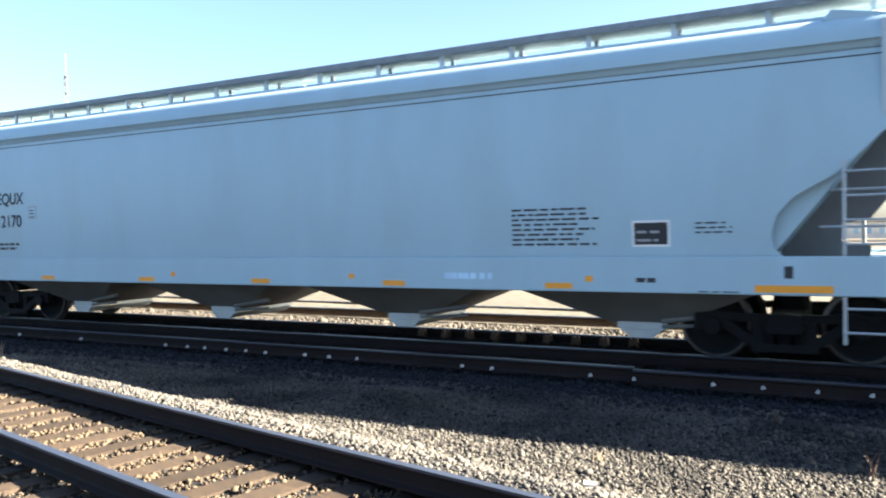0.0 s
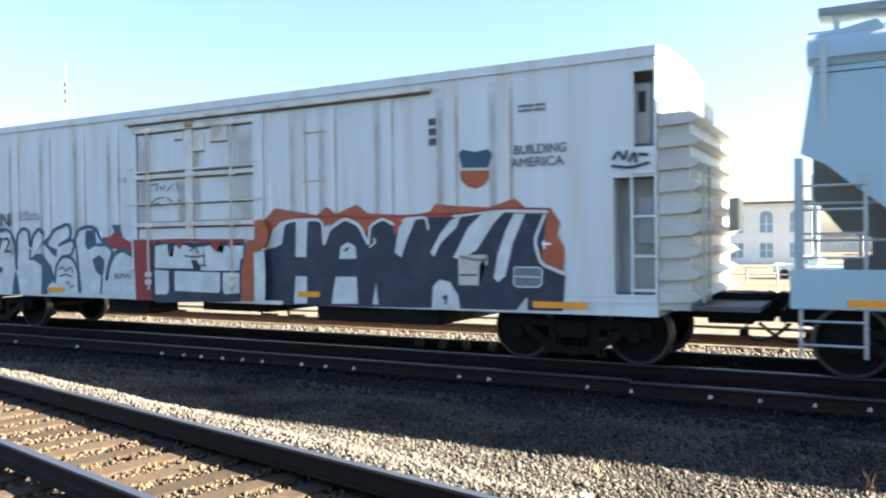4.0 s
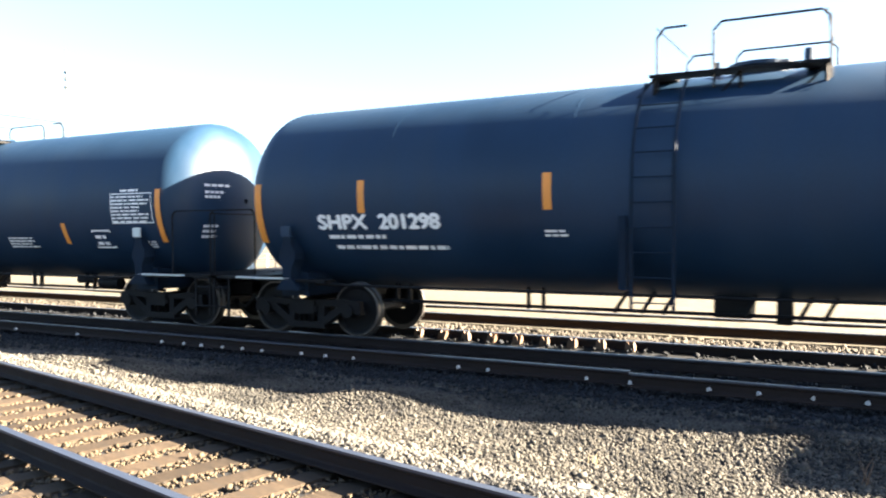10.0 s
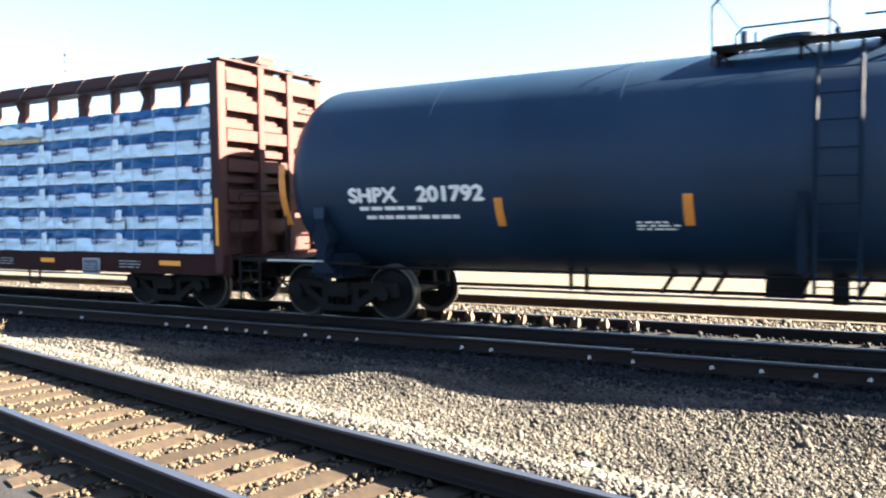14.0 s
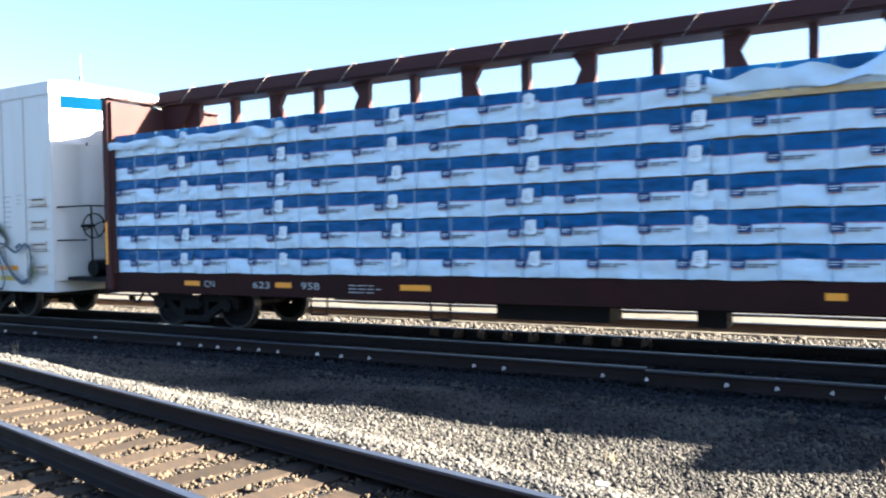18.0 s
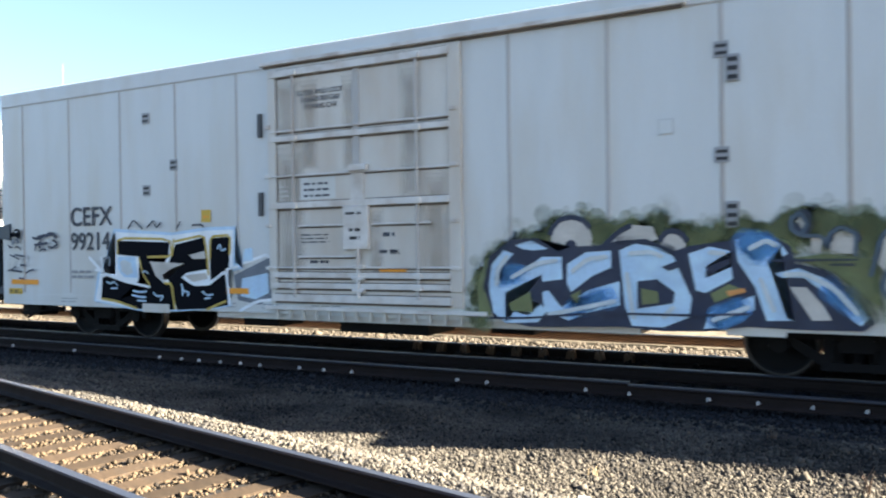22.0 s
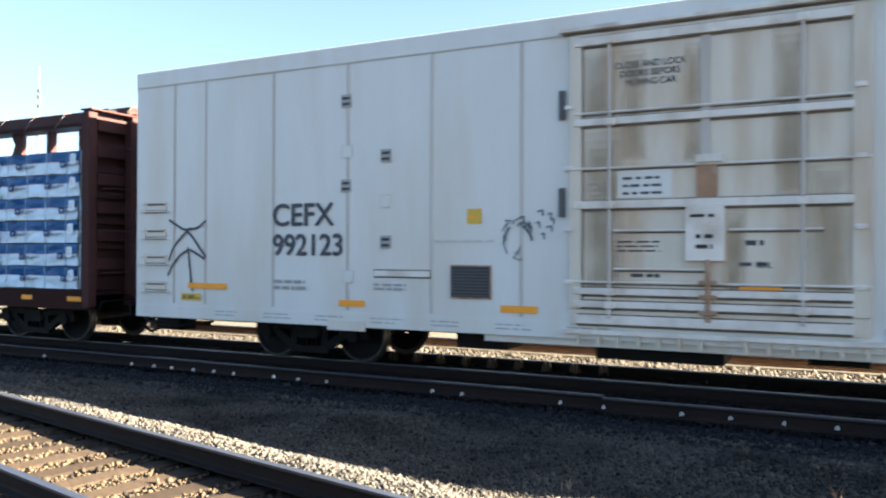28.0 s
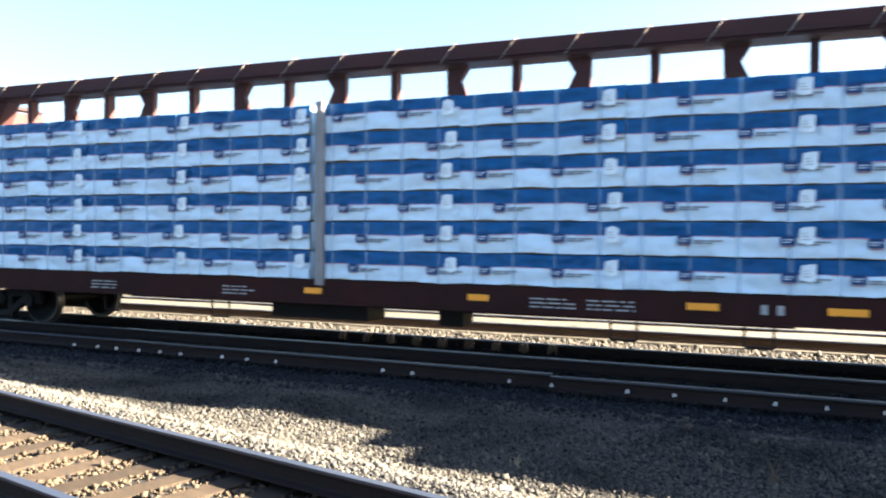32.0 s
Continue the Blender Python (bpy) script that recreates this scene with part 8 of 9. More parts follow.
def reefer_new(u, rear, front, truck_x, door, shift, is_first):
    c = car("refrigerator_car", "white insulated refrigerator wagon with bold black graffiti letters" if is_first else "white insulated refrigerator wagon with cooling unit on its end", "train wagon", u)
    bm = bmesh.new()
    box(bm, rear, front, -HALF, HALF, 0.66, 5.02)
    part("body", bm, WHITE_PAINT, c)
    bm = bmesh.new()
    prism(bm, [(-HALF - 0.012, 4.82), (-HALF - 0.012, 5.10), (-1.0, 5.16), (1.0, 5.16), (HALF + 0.012, 5.10), (HALF + 0.012, 4.82)], "x", rear - 0.01, front + 0.01)
    part("roof", bm, WHITE_PAINT, c, bevel=0.01)
    for k in (-8.92, -7.46, -5.97, -4.50, -3.02, 2.14, 3.59, 5.06, 6.50, 7.95, 8.73) if is_first else (-8.74, -8.01, -6.53, -5.06, -3.57, -2.14, 3.21, 4.60, 6.04, 7.46, 8.89):
        if k < front - 0.3:
            bm = bmesh.new()
            prism(bm, [(k - 0.030, -HALF), (k - 0.016, -HALF - 0.012), (k + 0.016, -HALF - 0.012), (k + 0.030, -HALF)], "z", 0.92, 4.80)
            part("side_post", bm, SEAM_GRIME, c)
    one("roof_seam", SEAM_GRIME, c, (rear, front, -HALF - 0.016, -HALF - 0.012, 4.815, 4.83))
    one("side_sill", WHITE_PAINT, c, (rear + 0.02, front - 0.02, -HALF - 0.012, -HALF, 0.66, 0.88))
    one("under_sill", DOOR_WHITE, c, (door[0] - 1.3, door[1] + 2.6, -HALF + 0.04, HALF - 0.04, 0.56, 0.66))
    plug_door(c, door[0], door[1], 0.84, 4.80, DOOR_WHITE if is_first else DOOR_TAN, door[1] + (3.3 if not is_first else 3.25), rusty=not is_first)
    s, lift = (front - 0.80, -0.06) if is_first else (rear + 0.17, 0.0)
    for z in (1.20, 1.68, 2.15, 2.63):
        # dark plate that draws the shade round each rung
        one("grab_recess", GAP_SHADE, c, (s + 0.05, s + 0.57, -HALF - 0.006, -HALF, z + lift - 0.10, z + lift + 0.09))
        one("recess_plate", DOOR_WHITE, c, (s + 0.06, s + 0.56, -HALF - 0.010, -HALF - 0.006, z + lift - 0.045, z + lift + 0.035))
        grab(c, s, s + 0.62, z + lift - 0.075, PALE_RAIL)
        grab(c, s + 0.06, s + 0.56, z + lift + 0.075, DOOR_WHITE)
    plates = [(-5.25, 4.23), (-5.25, 2.88), (-4.54, 3.32), (5.06, 4.21), (5.06, 2.88)] if is_first else [(-5.09, 4.22), (-5.09, 2.88), (-4.36, 3.32), (-4.36, 1.99), (5.30, 4.17), (5.29, 2.86), (4.56, 3.31)]
    for x, z in plates:
        fit = one("latch_plate", GREY_LINE, c, (x - 0.09, x + 0.09, -HALF - 0.022, -HALF, z - 0.10, z + 0.10))
        one("slot", BLACK_MARK, fit, (x - 0.07, x + 0.07, -HALF - 0.026, -HALF - 0.022, z - 0.07, z - 0.03))
        one("slot", BLACK_MARK, fit, (x - 0.07, x + 0.07, -HALF - 0.026, -HALF - 0.022, z + 0.02, z + 0.06))
    for x, z in ((4.36, 3.29),) if is_first else ((4.59, 4.21), (5.28, 3.31), (4.56, 2.88), (-4.36, 2.62), (-5.07, 3.42), (-5.05, 1.45)):
        blank = one("blank_plate", PLATE_GREY, c, (x - 0.10, x + 0.10, -HALF - 0.015, -HALF, z - 0.10, z + 0.10))
        one("plate_face", WHITE_PAINT, blank, (x - 0.085, x + 0.085, -HALF - 0.018, -HALF - 0.015, z - 0.085, z + 0.085))
    for x, z in ((5.20, 3.96), (5.18, 2.12)) if is_first else ((6.10, 3.93), (6.08, 2.06)):
        bracket = one("vent_bracket", GREY_LINE, c, (x - 0.08, x + 0.08, -HALF - 0.045, -HALF, z - 0.17, z + 0.17), bevel=0.01)
        for q in (-0.11, 0.0, 0.11):
            one("slot", BLACK_MARK, bracket, (x - 0.06, x + 0.06, -HALF - 0.05, -HALF - 0.045, z + q - 0.035, z + q + 0.02))
    for z in (2.52, 3.86):
        one("door_stop", DARK_GREY, c, (door[0] - (0.25 if is_first else 0.16), door[0] - (0.17 if is_first else 0.08), -HALF - 0.05, -HALF, z - 0.20, z + 0.20))
    y = -HALF - 0.014
    tx = shift
    text(c, "CEFX", tx, tx + 1.20, 2.26, 2.62, LETTER_NAVY, y)
    text(c, "99214" if is_first else "992123", tx, tx + (1.12 if is_first else 1.36), 1.78, 2.12, LETTER_NAVY, y)
    bars(c, tx, tx + 0.75, 1.22, 1.42, 2, GREY_LINE, y, seed=3)
    panel(c, tx + 3.54, tx + 3.77, 2.25, 2.47, YELLOW, "notice", y)
    bars(c, tx + 3.58, tx + 3.73, 2.32, 2.40, 1, ORANGE, y - 0.002, seed=4)
    if not is_first:
        panel(c, tx + 3.27, tx + 3.93, 1.15, 1.65, STAIN_METAL, "vent_frame", y)
        one("side_vent", VENT_MESH, c, (tx + 3.29, tx + 3.90, -HALF - 0.03, -HALF, 1.18, 1.63))
        for k in range(9):
            one("vent_slat", DARK_GREY, c, (tx + 3.30, tx + 3.89, -HALF - 0.036, -HALF - 0.03, 1.20 + 0.046 * k, 1.215 + 0.046 * k))
        bars(c, tx + 2.95, tx + 4.2, 1.985, 2.015, 1, PLATE_GREY, y, seed=5, fill=1)
        bars(c, tx + 1.95, tx + 2.7, 1.25, 1.38, 2, GREY_LINE, y, seed=6)
        holder = one("card_holder", DARK_GREY, c, (tx + 1.95, tx + 2.95, -HALF - 0.02, -HALF, 1.44, 1.57), bevel=0.01)
        one("card_face", PALE_RAIL, holder, (tx + 1.965, tx + 2.935, -HALF - 0.03, -HALF - 0.02, 1.462, 1.552), bevel=0.004)
    for x, w, z in ((rear + (0.74 if is_first else 1.72), 0.44, 1.08 if is_first else 1.19), (tx + 1.55, 0.24, 0.98), (tx + 4.35, 0.28, 0.98), (8.03, 0.37, 1.12) if is_first else (front - 1.0, 0.24, 0.98)):
        stripe(c, x - w, x + w, z, z + 0.10, -HALF - 0.016)
    px0, pz0 = (rear + 0.20, 0.87) if is_first else (rear + 1.12, 0.98)
    panel(c, px0, px0 + 0.45, pz0, pz0 + 0.125, YELLOW, "yellow_plate", y)
    bars(c, px0 + 0.03, px0 + 0.42, pz0 + 0.03, pz0 + 0.10, 2, BLACK_MARK, y - 0.002, seed=31, fill=0.6)
    if is_first:
        panel(c, 7.76, 8.31, 0.89, 1.0, GOLD_SPRAY, "faded_plate", y)
    for k in range(7):
        bars(c, rear + 1.9 + 1.05 * k, rear + 2.5 + 1.05 * k, 0.74, 0.86, 2, GREY_LINE, y, seed=20 + k, fill=0.3)
    bars(c, front - 1.72, front - 1.38, 2.05, 2.82, 7, GREY_LINE, y, seed=9, fill=0.16)
    bars(c, front - 1.22, front - 0.98, 2.55, 2.82, 3, GREY_LINE, y, seed=10, fill=0.16)
    for x in (rear + 4.6, front - 4.2):
        one("jacking_pad", DOOR_WHITE, c, (x - 0.35, x + 0.35, -HALF - 0.03, -HALF, 0.60, 0.76))
    one("underframe", STEEL, c, (rear + 0.3, front - 0.2, -0.4, 0.4, 0.52, 0.70), (rear + 8.5, rear + 10.2, -1.2, -0.3, 0.36, 0.60), (rear + 6.3, rear + 7.1, -1.1, -0.4, 0.38, 0.62), (rear + 11.2, rear + 11.9, -1.0, -0.4, 0.42, 0.62))
    trucks(c, *truck_x)
    one("brake_cylinder", STEEL, c, (rear + 0.15, rear + 0.75, -1.25, -0.80, 0.40, 0.66), bevel=0.03)
    one("brake_lever", STEEL, c, (rear + 0.55, rear + 1.35, -1.15, -1.08, 0.50, 0.58))
    rod("air_pipe", STEEL, c, ((rear - 0.25, -0.9, 0.62), (rear + 0.1, -1.2, 0.52), (rear + 0.6, -1.3, 0.46), (rear + 1.6, -1.3, 0.60)), 0.025)
    rod("air_hose", STEEL, c, ((rear - 0.15, -0.6, 0.66), (rear - 0.35, -0.6, 0.36), (rear - 0.70, -0.55, 0.26), (rear - 1.05, -0.5, 0.40)), 0.028)
    coupler(c, rear - 0.35, -1)
    xf = front
    if is_first:
        # end bowed out in plan over its whole height
        outline = [(xf + 0.50 * math.sin(math.pi * q / 20), -HALF + 0.03 + (2 * HALF - 0.06) * q / 20) for q in range(21)]
        bm = bmesh.new()
        levels = ((0.90, 1.0), (3.77, 1.0), (3.775, 1.02), (3.80, 1.02), (3.805, 1.0), (4.88, 1.0), (4.98, 0.92), (5.03, 0.66), (5.05, 0.0))
        rings = [[bm.verts.new((xf + (a - xf) * f, b, z)) for a, b in outline] for z, f in levels]
        for low_ring, high_ring in zip(rings, rings[1:]):
            for q in range(20):
                bm.faces.new((low_ring[q], low_ring[q + 1], high_ring[q + 1], high_ring[q]))
        bm.faces.new(rings[0])
        bmesh.ops.remove_doubles(bm, verts=bm.verts, dist=0.001)
        nose = part("nose", bm, NOSE_GREY, c, "bowed white end of the wagon, stained with soot", smooth=True)
        bm = bmesh.new()
        pair = [[bm.verts.new((a + 0.005, b, z)) for a, b in outline[1:-1]] for z in (4.54, 4.81)]
        for q in range(len(outline) - 3):
            bm.faces.new((pair[0][q], pair[0][q + 1], pair[1][q + 1], pair[1][q]))
        part("blue_stripe", bm, CYAN_PAINT, nose, "bright blue stripe round the bowed end")
        for a, b in (outline[4], outline[7], outline[12]):
            bm = bmesh.new()
            tube(bm, (a, b, 3.785), (a + 0.03, b - 0.02, 3.83), 0.02, 8)
            part("stud", bm, DIM_GREY, nose)
        for a, b in (outline[6], outline[13]):
            one("housing_seam", DIM_GREY, nose, (a, a + 0.012, b - 0.012, b + 0.012, 1.0, 2.6))
        one("end_platform", STEEL, c, (xf + 0.2, xf + 1.6, -1.4, 1.4, 0.90, 0.98))
        bm = bmesh.new()
        prism(bm, [(xf + 0.30, 1.0), (xf + 0.98, 1.0), (xf + 0.98, 1.90), (xf + 0.72, 2.50), (xf + 0.30, 2.50)], "y", -0.60, 0.95)
        part("equipment_box", bm, STEEL, c, "dark equipment box on the end platform", bevel=0.06)
        bm = bmesh.new()
        tube(bm, (xf + 0.72, -1.18, 1.16), (xf + 0.72, 1.1, 1.16), 0.17, 18)
        part("air_tank", bm, STEEL, c, smooth=True)
        for z, out in ((2.45, 1.1), (1.75, 0.7)):
            rod("handrail", STEEL, c, ((xf + 0.05, -1.50, z), (xf + out, -1.50, z), (xf + out, -1.30, z)), 0.018)
            rod("handrail", STEEL, c, ((xf + 0.05, 1.50, z), (xf + out, 1.50, z)), 0.018)
        rod("rail_post", STEEL, c, ((xf + 1.08, -1.45, 0.95), (xf + 1.08, -1.45, 2.45)), 0.02)
        rod("rail_post", STEEL, c, ((xf + 1.08, 1.45, 0.95), (xf + 1.08, 1.45, 2.45)), 0.02)
        rod("handrail", STEEL, c, ((xf + 1.08, -1.45, 2.45), (xf + 1.08, 1.45, 2.45)), 0.018)
        bm = bmesh.new()
        for q in range(16):
            a, b = math.tau * q / 16, math.tau * (q + 1) / 16
            tube(bm, (xf + 0.62, -1.05 + 0.26 * math.cos(a), 2.05 + 0.26 * math.sin(a)), (xf + 0.62, -1.05 + 0.26 * math.cos(b), 2.05 + 0.26 * math.sin(b)), 0.016, 6)
        for q in range(4):
            a = math.tau * q / 4 + 0.4
            tube(bm, (xf + 0.60, -1.05, 2.05), (xf + 0.62, -1.05 + 0.26 * math.cos(a), 2.05 + 0.26 * math.sin(a)), 0.012, 6)
        tube(bm, (xf + 0.22, -1.05, 2.05), (xf + 0.63, -1.05, 2.05), 0.035, 10)
        part("hand_brake_wheel", bm, STEEL, c)
        coupler(c, xf + 1.3, 1)
    else:
        one("end_panel", WHITE_PAINT, c, (xf, xf + 0.03, -HALF + 0.02, HALF - 0.02, 3.2, 5.0))
        bm = bmesh.new()
        box(bm, xf + 0.03, xf + 0.72, -0.95, 0.95, 2.90, 5.04)
        part("cooling_unit", bm, WHITE_PAINT, c, "white cooling unit on the wagon's end", bevel=0.05)
        bm = bmesh.new()
        prism(bm, [(xf + 0.11, 5.0), (xf + 0.11, 3.80), (xf + 0.56, 3.80), (xf + 0.64, 3.88), (xf + 0.67, 4.0), (xf + 0.67, 4.86), (xf + 0.62, 5.0)], "y", -0.975, -0.952)
        grille = part("grille", bm, VENT_MESH, c, "dark air grille in the side of the cooling unit")
        for k in range(9):
            for j in range(3):
                one("grille_slat", DARK_GREY, grille, (xf + 0.14 + 0.17 * j, xf + 0.28 + 0.17 * j, -0.995, -0.975, 3.87 + 0.122 * k, 3.915 + 0.122 * k))
        bm = bmesh.new()
        prism(bm, [(xf + 0.45, 2.55), (xf + 0.85, 2.62), (xf + 1.05, 2.92), (xf + 1.08, 3.38), (xf + 0.45, 3.38)], "y", -0.85, 0.85)
        part("fuel_box", bm, PLATE_GREY, c, bevel=0.06)
        one("blue_emblem", CYAN_PAINT, c, (xf + 0.031, xf + 0.036, -1.45, -1.05, 4.55, 4.75))
        end_frame(c, xf, 1)
        coupler(c, xf + 2.3, 1)
    return c


def end_frame(c, x, s):
    """Open platform with posts, rails and dark tanks on a wagon's end."""
    def span(a, b):
        return (min(x + s * a, x + s * b), max(x + s * a, x + s * b))
    one("end_platform", FRAME_BLUE, c, (*span(0.0, 2.2), -1.45, 1.45, 0.86, 1.0))
    one("platform_beam", STEEL, c, (*span(0.0, 2.15), -0.9, 0.9, 0.66, 0.86))
    for a in (0.35, 1.05):
        for y in (-1.45, 1.45):
            one("frame_post", FRAME_BLUE, c, (*span(a, a + 0.09), y - 0.05, y + 0.05, 1.0, 3.22))
    for y in (-1.45, 1.45):
        one("frame_rail", FRAME_BLUE, c, (*span(-0.25, 1.8), y - 0.03, y + 0.03, 2.18, 2.30))
    bm = bmesh.new()
    prism(bm, [(x - s * 0.30, 2.0), (x - s * 0.30, 2.35), (x + s * 0.5, 2.22), (x + s * 0.5, 2.10)], "y", -1.62, -1.575)
    part("bracket", bm, FRAME_BLUE, c)
    for z in (2.75, 3.15):
        for y in (-1.45, 1.45):
            rod("guard_rail", FRAME_BLUE, c, ((x + s * 0.4, y, z), (x + s * 1.15, y, z)), 0.018)
        rod("guard_rail", FRAME_BLUE, c, ((x + s * 1.12, -1.45, z), (x + s * 1.12, 1.45, z)), 0.018)
    for z in (1.25, 1.62, 2.0):
        rod("step_rung", FRAME_BLUE, c, ((x + s * 0.4, -1.50, z), (x + s * 1.12, -1.50, z)), 0.016)
    bm = bmesh.new()
    lo, hi, r = 0.10, 1.42, 0.20
    pts = []
    for cx, cz, a0 in ((hi - r, 2.12 - r, 0), (lo + r, 2.12 - r, 90), (lo + r, 1.02 + r, 180), (hi - r, 1.02 + r, 270)):
        pts += [(x + s * (cx + r * math.cos(radians(a0 + 18 * k))), cz + r * math.sin(radians(a0 + 18 * k))) for k in range(6)]
    prism(bm, pts, "y", -1.22, 1.22)
    tank = part("fuel_tank", bm, STEEL, c, "dark rounded fuel tank across the platform", smooth=True)
    for a in (0.42, 1.02):
        one("tank_band", STEEL, tank, (*span(a, a + 0.06), -1.235, 1.235, 1.01, 2.135))
    bm = bmesh.new()
    path(bm, [(x + s * (1.85 + 0.5 * k / 8), -1.0 + 0.03 * k, 0.80 - 0.28 * math.sin(math.pi * k / 8)) for k in range(9)], 0.022, 6)
    part("hose", bm, BLACK_MARK, c)


GRATING = mat("weathered_grating", (0.20, 0.23, 0.25), 0.6, vary=0.2, scale=6, bump=0.3)
NOSE_GREY = mat("sooty_end_white", (0.56, 0.56, 0.54), 0.5, vary=0.06, scale=1.0, stretch=(1, 1, 0.4), stain=(0.15, 0.14, 0.135), amount=0.85, stain_scale=0.42, bump=0.05)
# Stained grey with pocket and underside shade mixed in; also laps and studs.
DIM_GREY = mat("dim_stained_grey", (0.15, 0.15, 0.145), 0.7, vary=0.2, scale=2, stain=(0.09, 0.08, 0.07), amount=0.6)
# Door joints, and the shade drawn under rails, rods, track and grabs.
GAP_SHADE = mat("gap_shade_tone", (0.13, 0.11, 0.09), 0.8, vary=0.4, scale=3, stain=(0.25, 0.20, 0.15), amount=0.6, stain_scale=2.5, bump=0)
PALE_RAIL = mat("chalky_rail_white", (0.66, 0.64, 0.60), 0.5, vary=0.1, scale=3, stain=(0.36, 0.28, 0.21), amount=0.65, stain_scale=2.2, bump=0.05)
SEAM_GRIME = mat("grimy_seam", (0.46, 0.45, 0.43), 0.6, vary=0.12, scale=2, stretch=(1, 1, 0.3), stain=(0.34, 0.29, 0.24), amount=0.7, stain_scale=1.0)
GALV = mat("galvanised_steel", (0.42, 0.46, 0.48), 0.45, metal=0.4, vary=0.1, scale=4, bump=0.1)
PLATE_GREY = mat("pale_plate_edge", (0.50, 0.52, 0.51), 0.6, vary=0.1, bump=0)
GREY_LINE = mat("pale_grey_lettering", (0.30, 0.31, 0.32), 0.6, vary=0.1, bump=0)
VENT_MESH = mat("dark_vent_mesh", (0.030, 0.034, 0.040), 0.7, vary=0.2, bump=0.1)
DARK_GREY = mat("dark_grey_fitting", (0.07, 0.075, 0.08), 0.6, vary=0.2, bump=0.1)
BUFF_METAL = mat("cream_metal", (0.50, 0.51, 0.49), 0.5, vary=0.1, stain=(0.34, 0.27, 0.20), amount=0.5, stain_scale=1.6, bump=0.08)
STAIN_METAL = mat("rust_stained_metal", (0.34, 0.20, 0.12), 0.65, vary=0.25, stain=(0.5, 0.46, 0.4), amount=0.6, stain_scale=4)
LUMBER = mat("softwood_board", (0.50, 0.38, 0.20), 0.7, vary=0.15, stretch=(0.4, 6, 6), scale=4)
PINK_LINE = mat("red_print_line", (0.42, 0.20, 0.30), 0.6, bump=0)
STRAP = mat("pale_strap", (0.34, 0.52, 0.70), 0.4, bump=0)
STRAP.node_tree.nodes["Principled BSDF"].inputs["Alpha"].default_value = 0.15
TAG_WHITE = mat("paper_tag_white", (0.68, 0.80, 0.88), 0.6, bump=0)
CABLE = mat("weathered_grey_cable", (0.24, 0.22, 0.20), 0.8, bump=0.1, spec=0.1)
POST_GREY = mat("grey_load_post", (0.22, 0.22, 0.23), 0.6, vary=0.2, bump=0.1)
YELLOW = mat("yellow_notice", (0.62, 0.40, 0.05), 0.6, vary=0.1, bump=0)
CYAN_PAINT = mat("bright_blue_stripe", (0.0015, 0.026, 0.060), 0.9, vary=0.05, bump=0, spec=0.02)
FRAME_BLUE = mat("dark_slate_frame", (0.036, 0.056, 0.078), 0.5, vary=0.15, bump=0.1)

PACKS = [lumber_bundle(k) for k in range(6)] + [lumber_bundle(6, True, True), lumber_bundle(7, True, True), lumber_bundle(8, True)]
for k, ob in enumerate(PACKS):
    # the patterns themselves lie on the far side of the rear wagon
    BUNDLES.append((ob, -158.68 if k < 6 else -156.32, TRACK_Y + 1.40, RAIL + 1.085 + 0.457 * (k % 6), 180))

hopper_car(13.2)
hopper_car(-7.0)
reefer_old()
tank_car(-44.5, "SHPX 201298", True)
tank_car(-62.0, "SHPX 201792", False)
centerbeam(-82.0, (((-8.52, 0.2), (-3.61, 0.28), (2.35, 0.12), (5.8, 0.22), (9.4, 0.28), (-6.3, 0.18)), ((-8.2, "CN"), (-7.0, "623"), (-5.9, "958")), (-4.9, 3.2, 4.0, 8.0), 6.95), 3.52, (-10.78, 10.72), True)
load(-82.0, [-71.42 - 2.35 * k for k in range(3)] + [-78.72 - 2.35 * k for k in range(6)], (3, 2, 7, 8))
first = reefer_new(-104.04, -9.64, 9.64, (-7.06, 6.54), (-2.26, 1.39), -7.41, True)
end_frame(first, -9.64, -1)
graffiti_blue_letters(first)
graffiti_black_letters(first)
second = reefer_new(-126.98, -9.67, 9.67, (-6.17, 7.52), (-1.42, 2.22), -6.52, False)
graffiti_teal(second)
graffiti_scribble(second)
centerbeam(-149.0, (((-1.34, 0.16), (1.43, 0.16), (4.5, 0.2), (6.17, 0.22), (9.1, 0.16), (10.5, 0.2)), ((5.2, "II"),), (-3.1, 2.2, 3.0, -6.0), 6.88), -1.2, (-10.78, 10.90), False)
load(-149.0, [-138.42 - 2.36 * k for k in range(5)] + [-150.40 - 2.36 * k for k in range(4)], (9,))


# ---------------------------------------------------------------- beside the tracks
def old_rail():
    """A lighter rail on the tie ends, in lengths that do not quite meet."""
    t = tagged(new("side_rail"), "rusty second-hand rails lying along the tie ends", "rail", kind="structure")
    for x0, x1, y in ((-40, -17.6, 10.16), (-17.5, -9.4, 10.14), (-9.5, -2.75, 10.11), (-2.72, 9.0, 9.95)):
        rail("rail", y, x0, x1, t, RAIL + 0.0)


def clip_mesh(w, d, h):
    bm = bmesh.new()
    prism(bm, [(-w, 0), (w, 0), (w * 0.8, h * 0.7), (w * 0.2, h), (-w * 0.5, h * 0.85)], "y", -d, d)
    bmesh.ops.recalc_face_normals(bm, faces=bm.faces)
    me = bpy.data.meshes.new("clip")
    bm.to_mesh(me)
    bm.free()
    return me


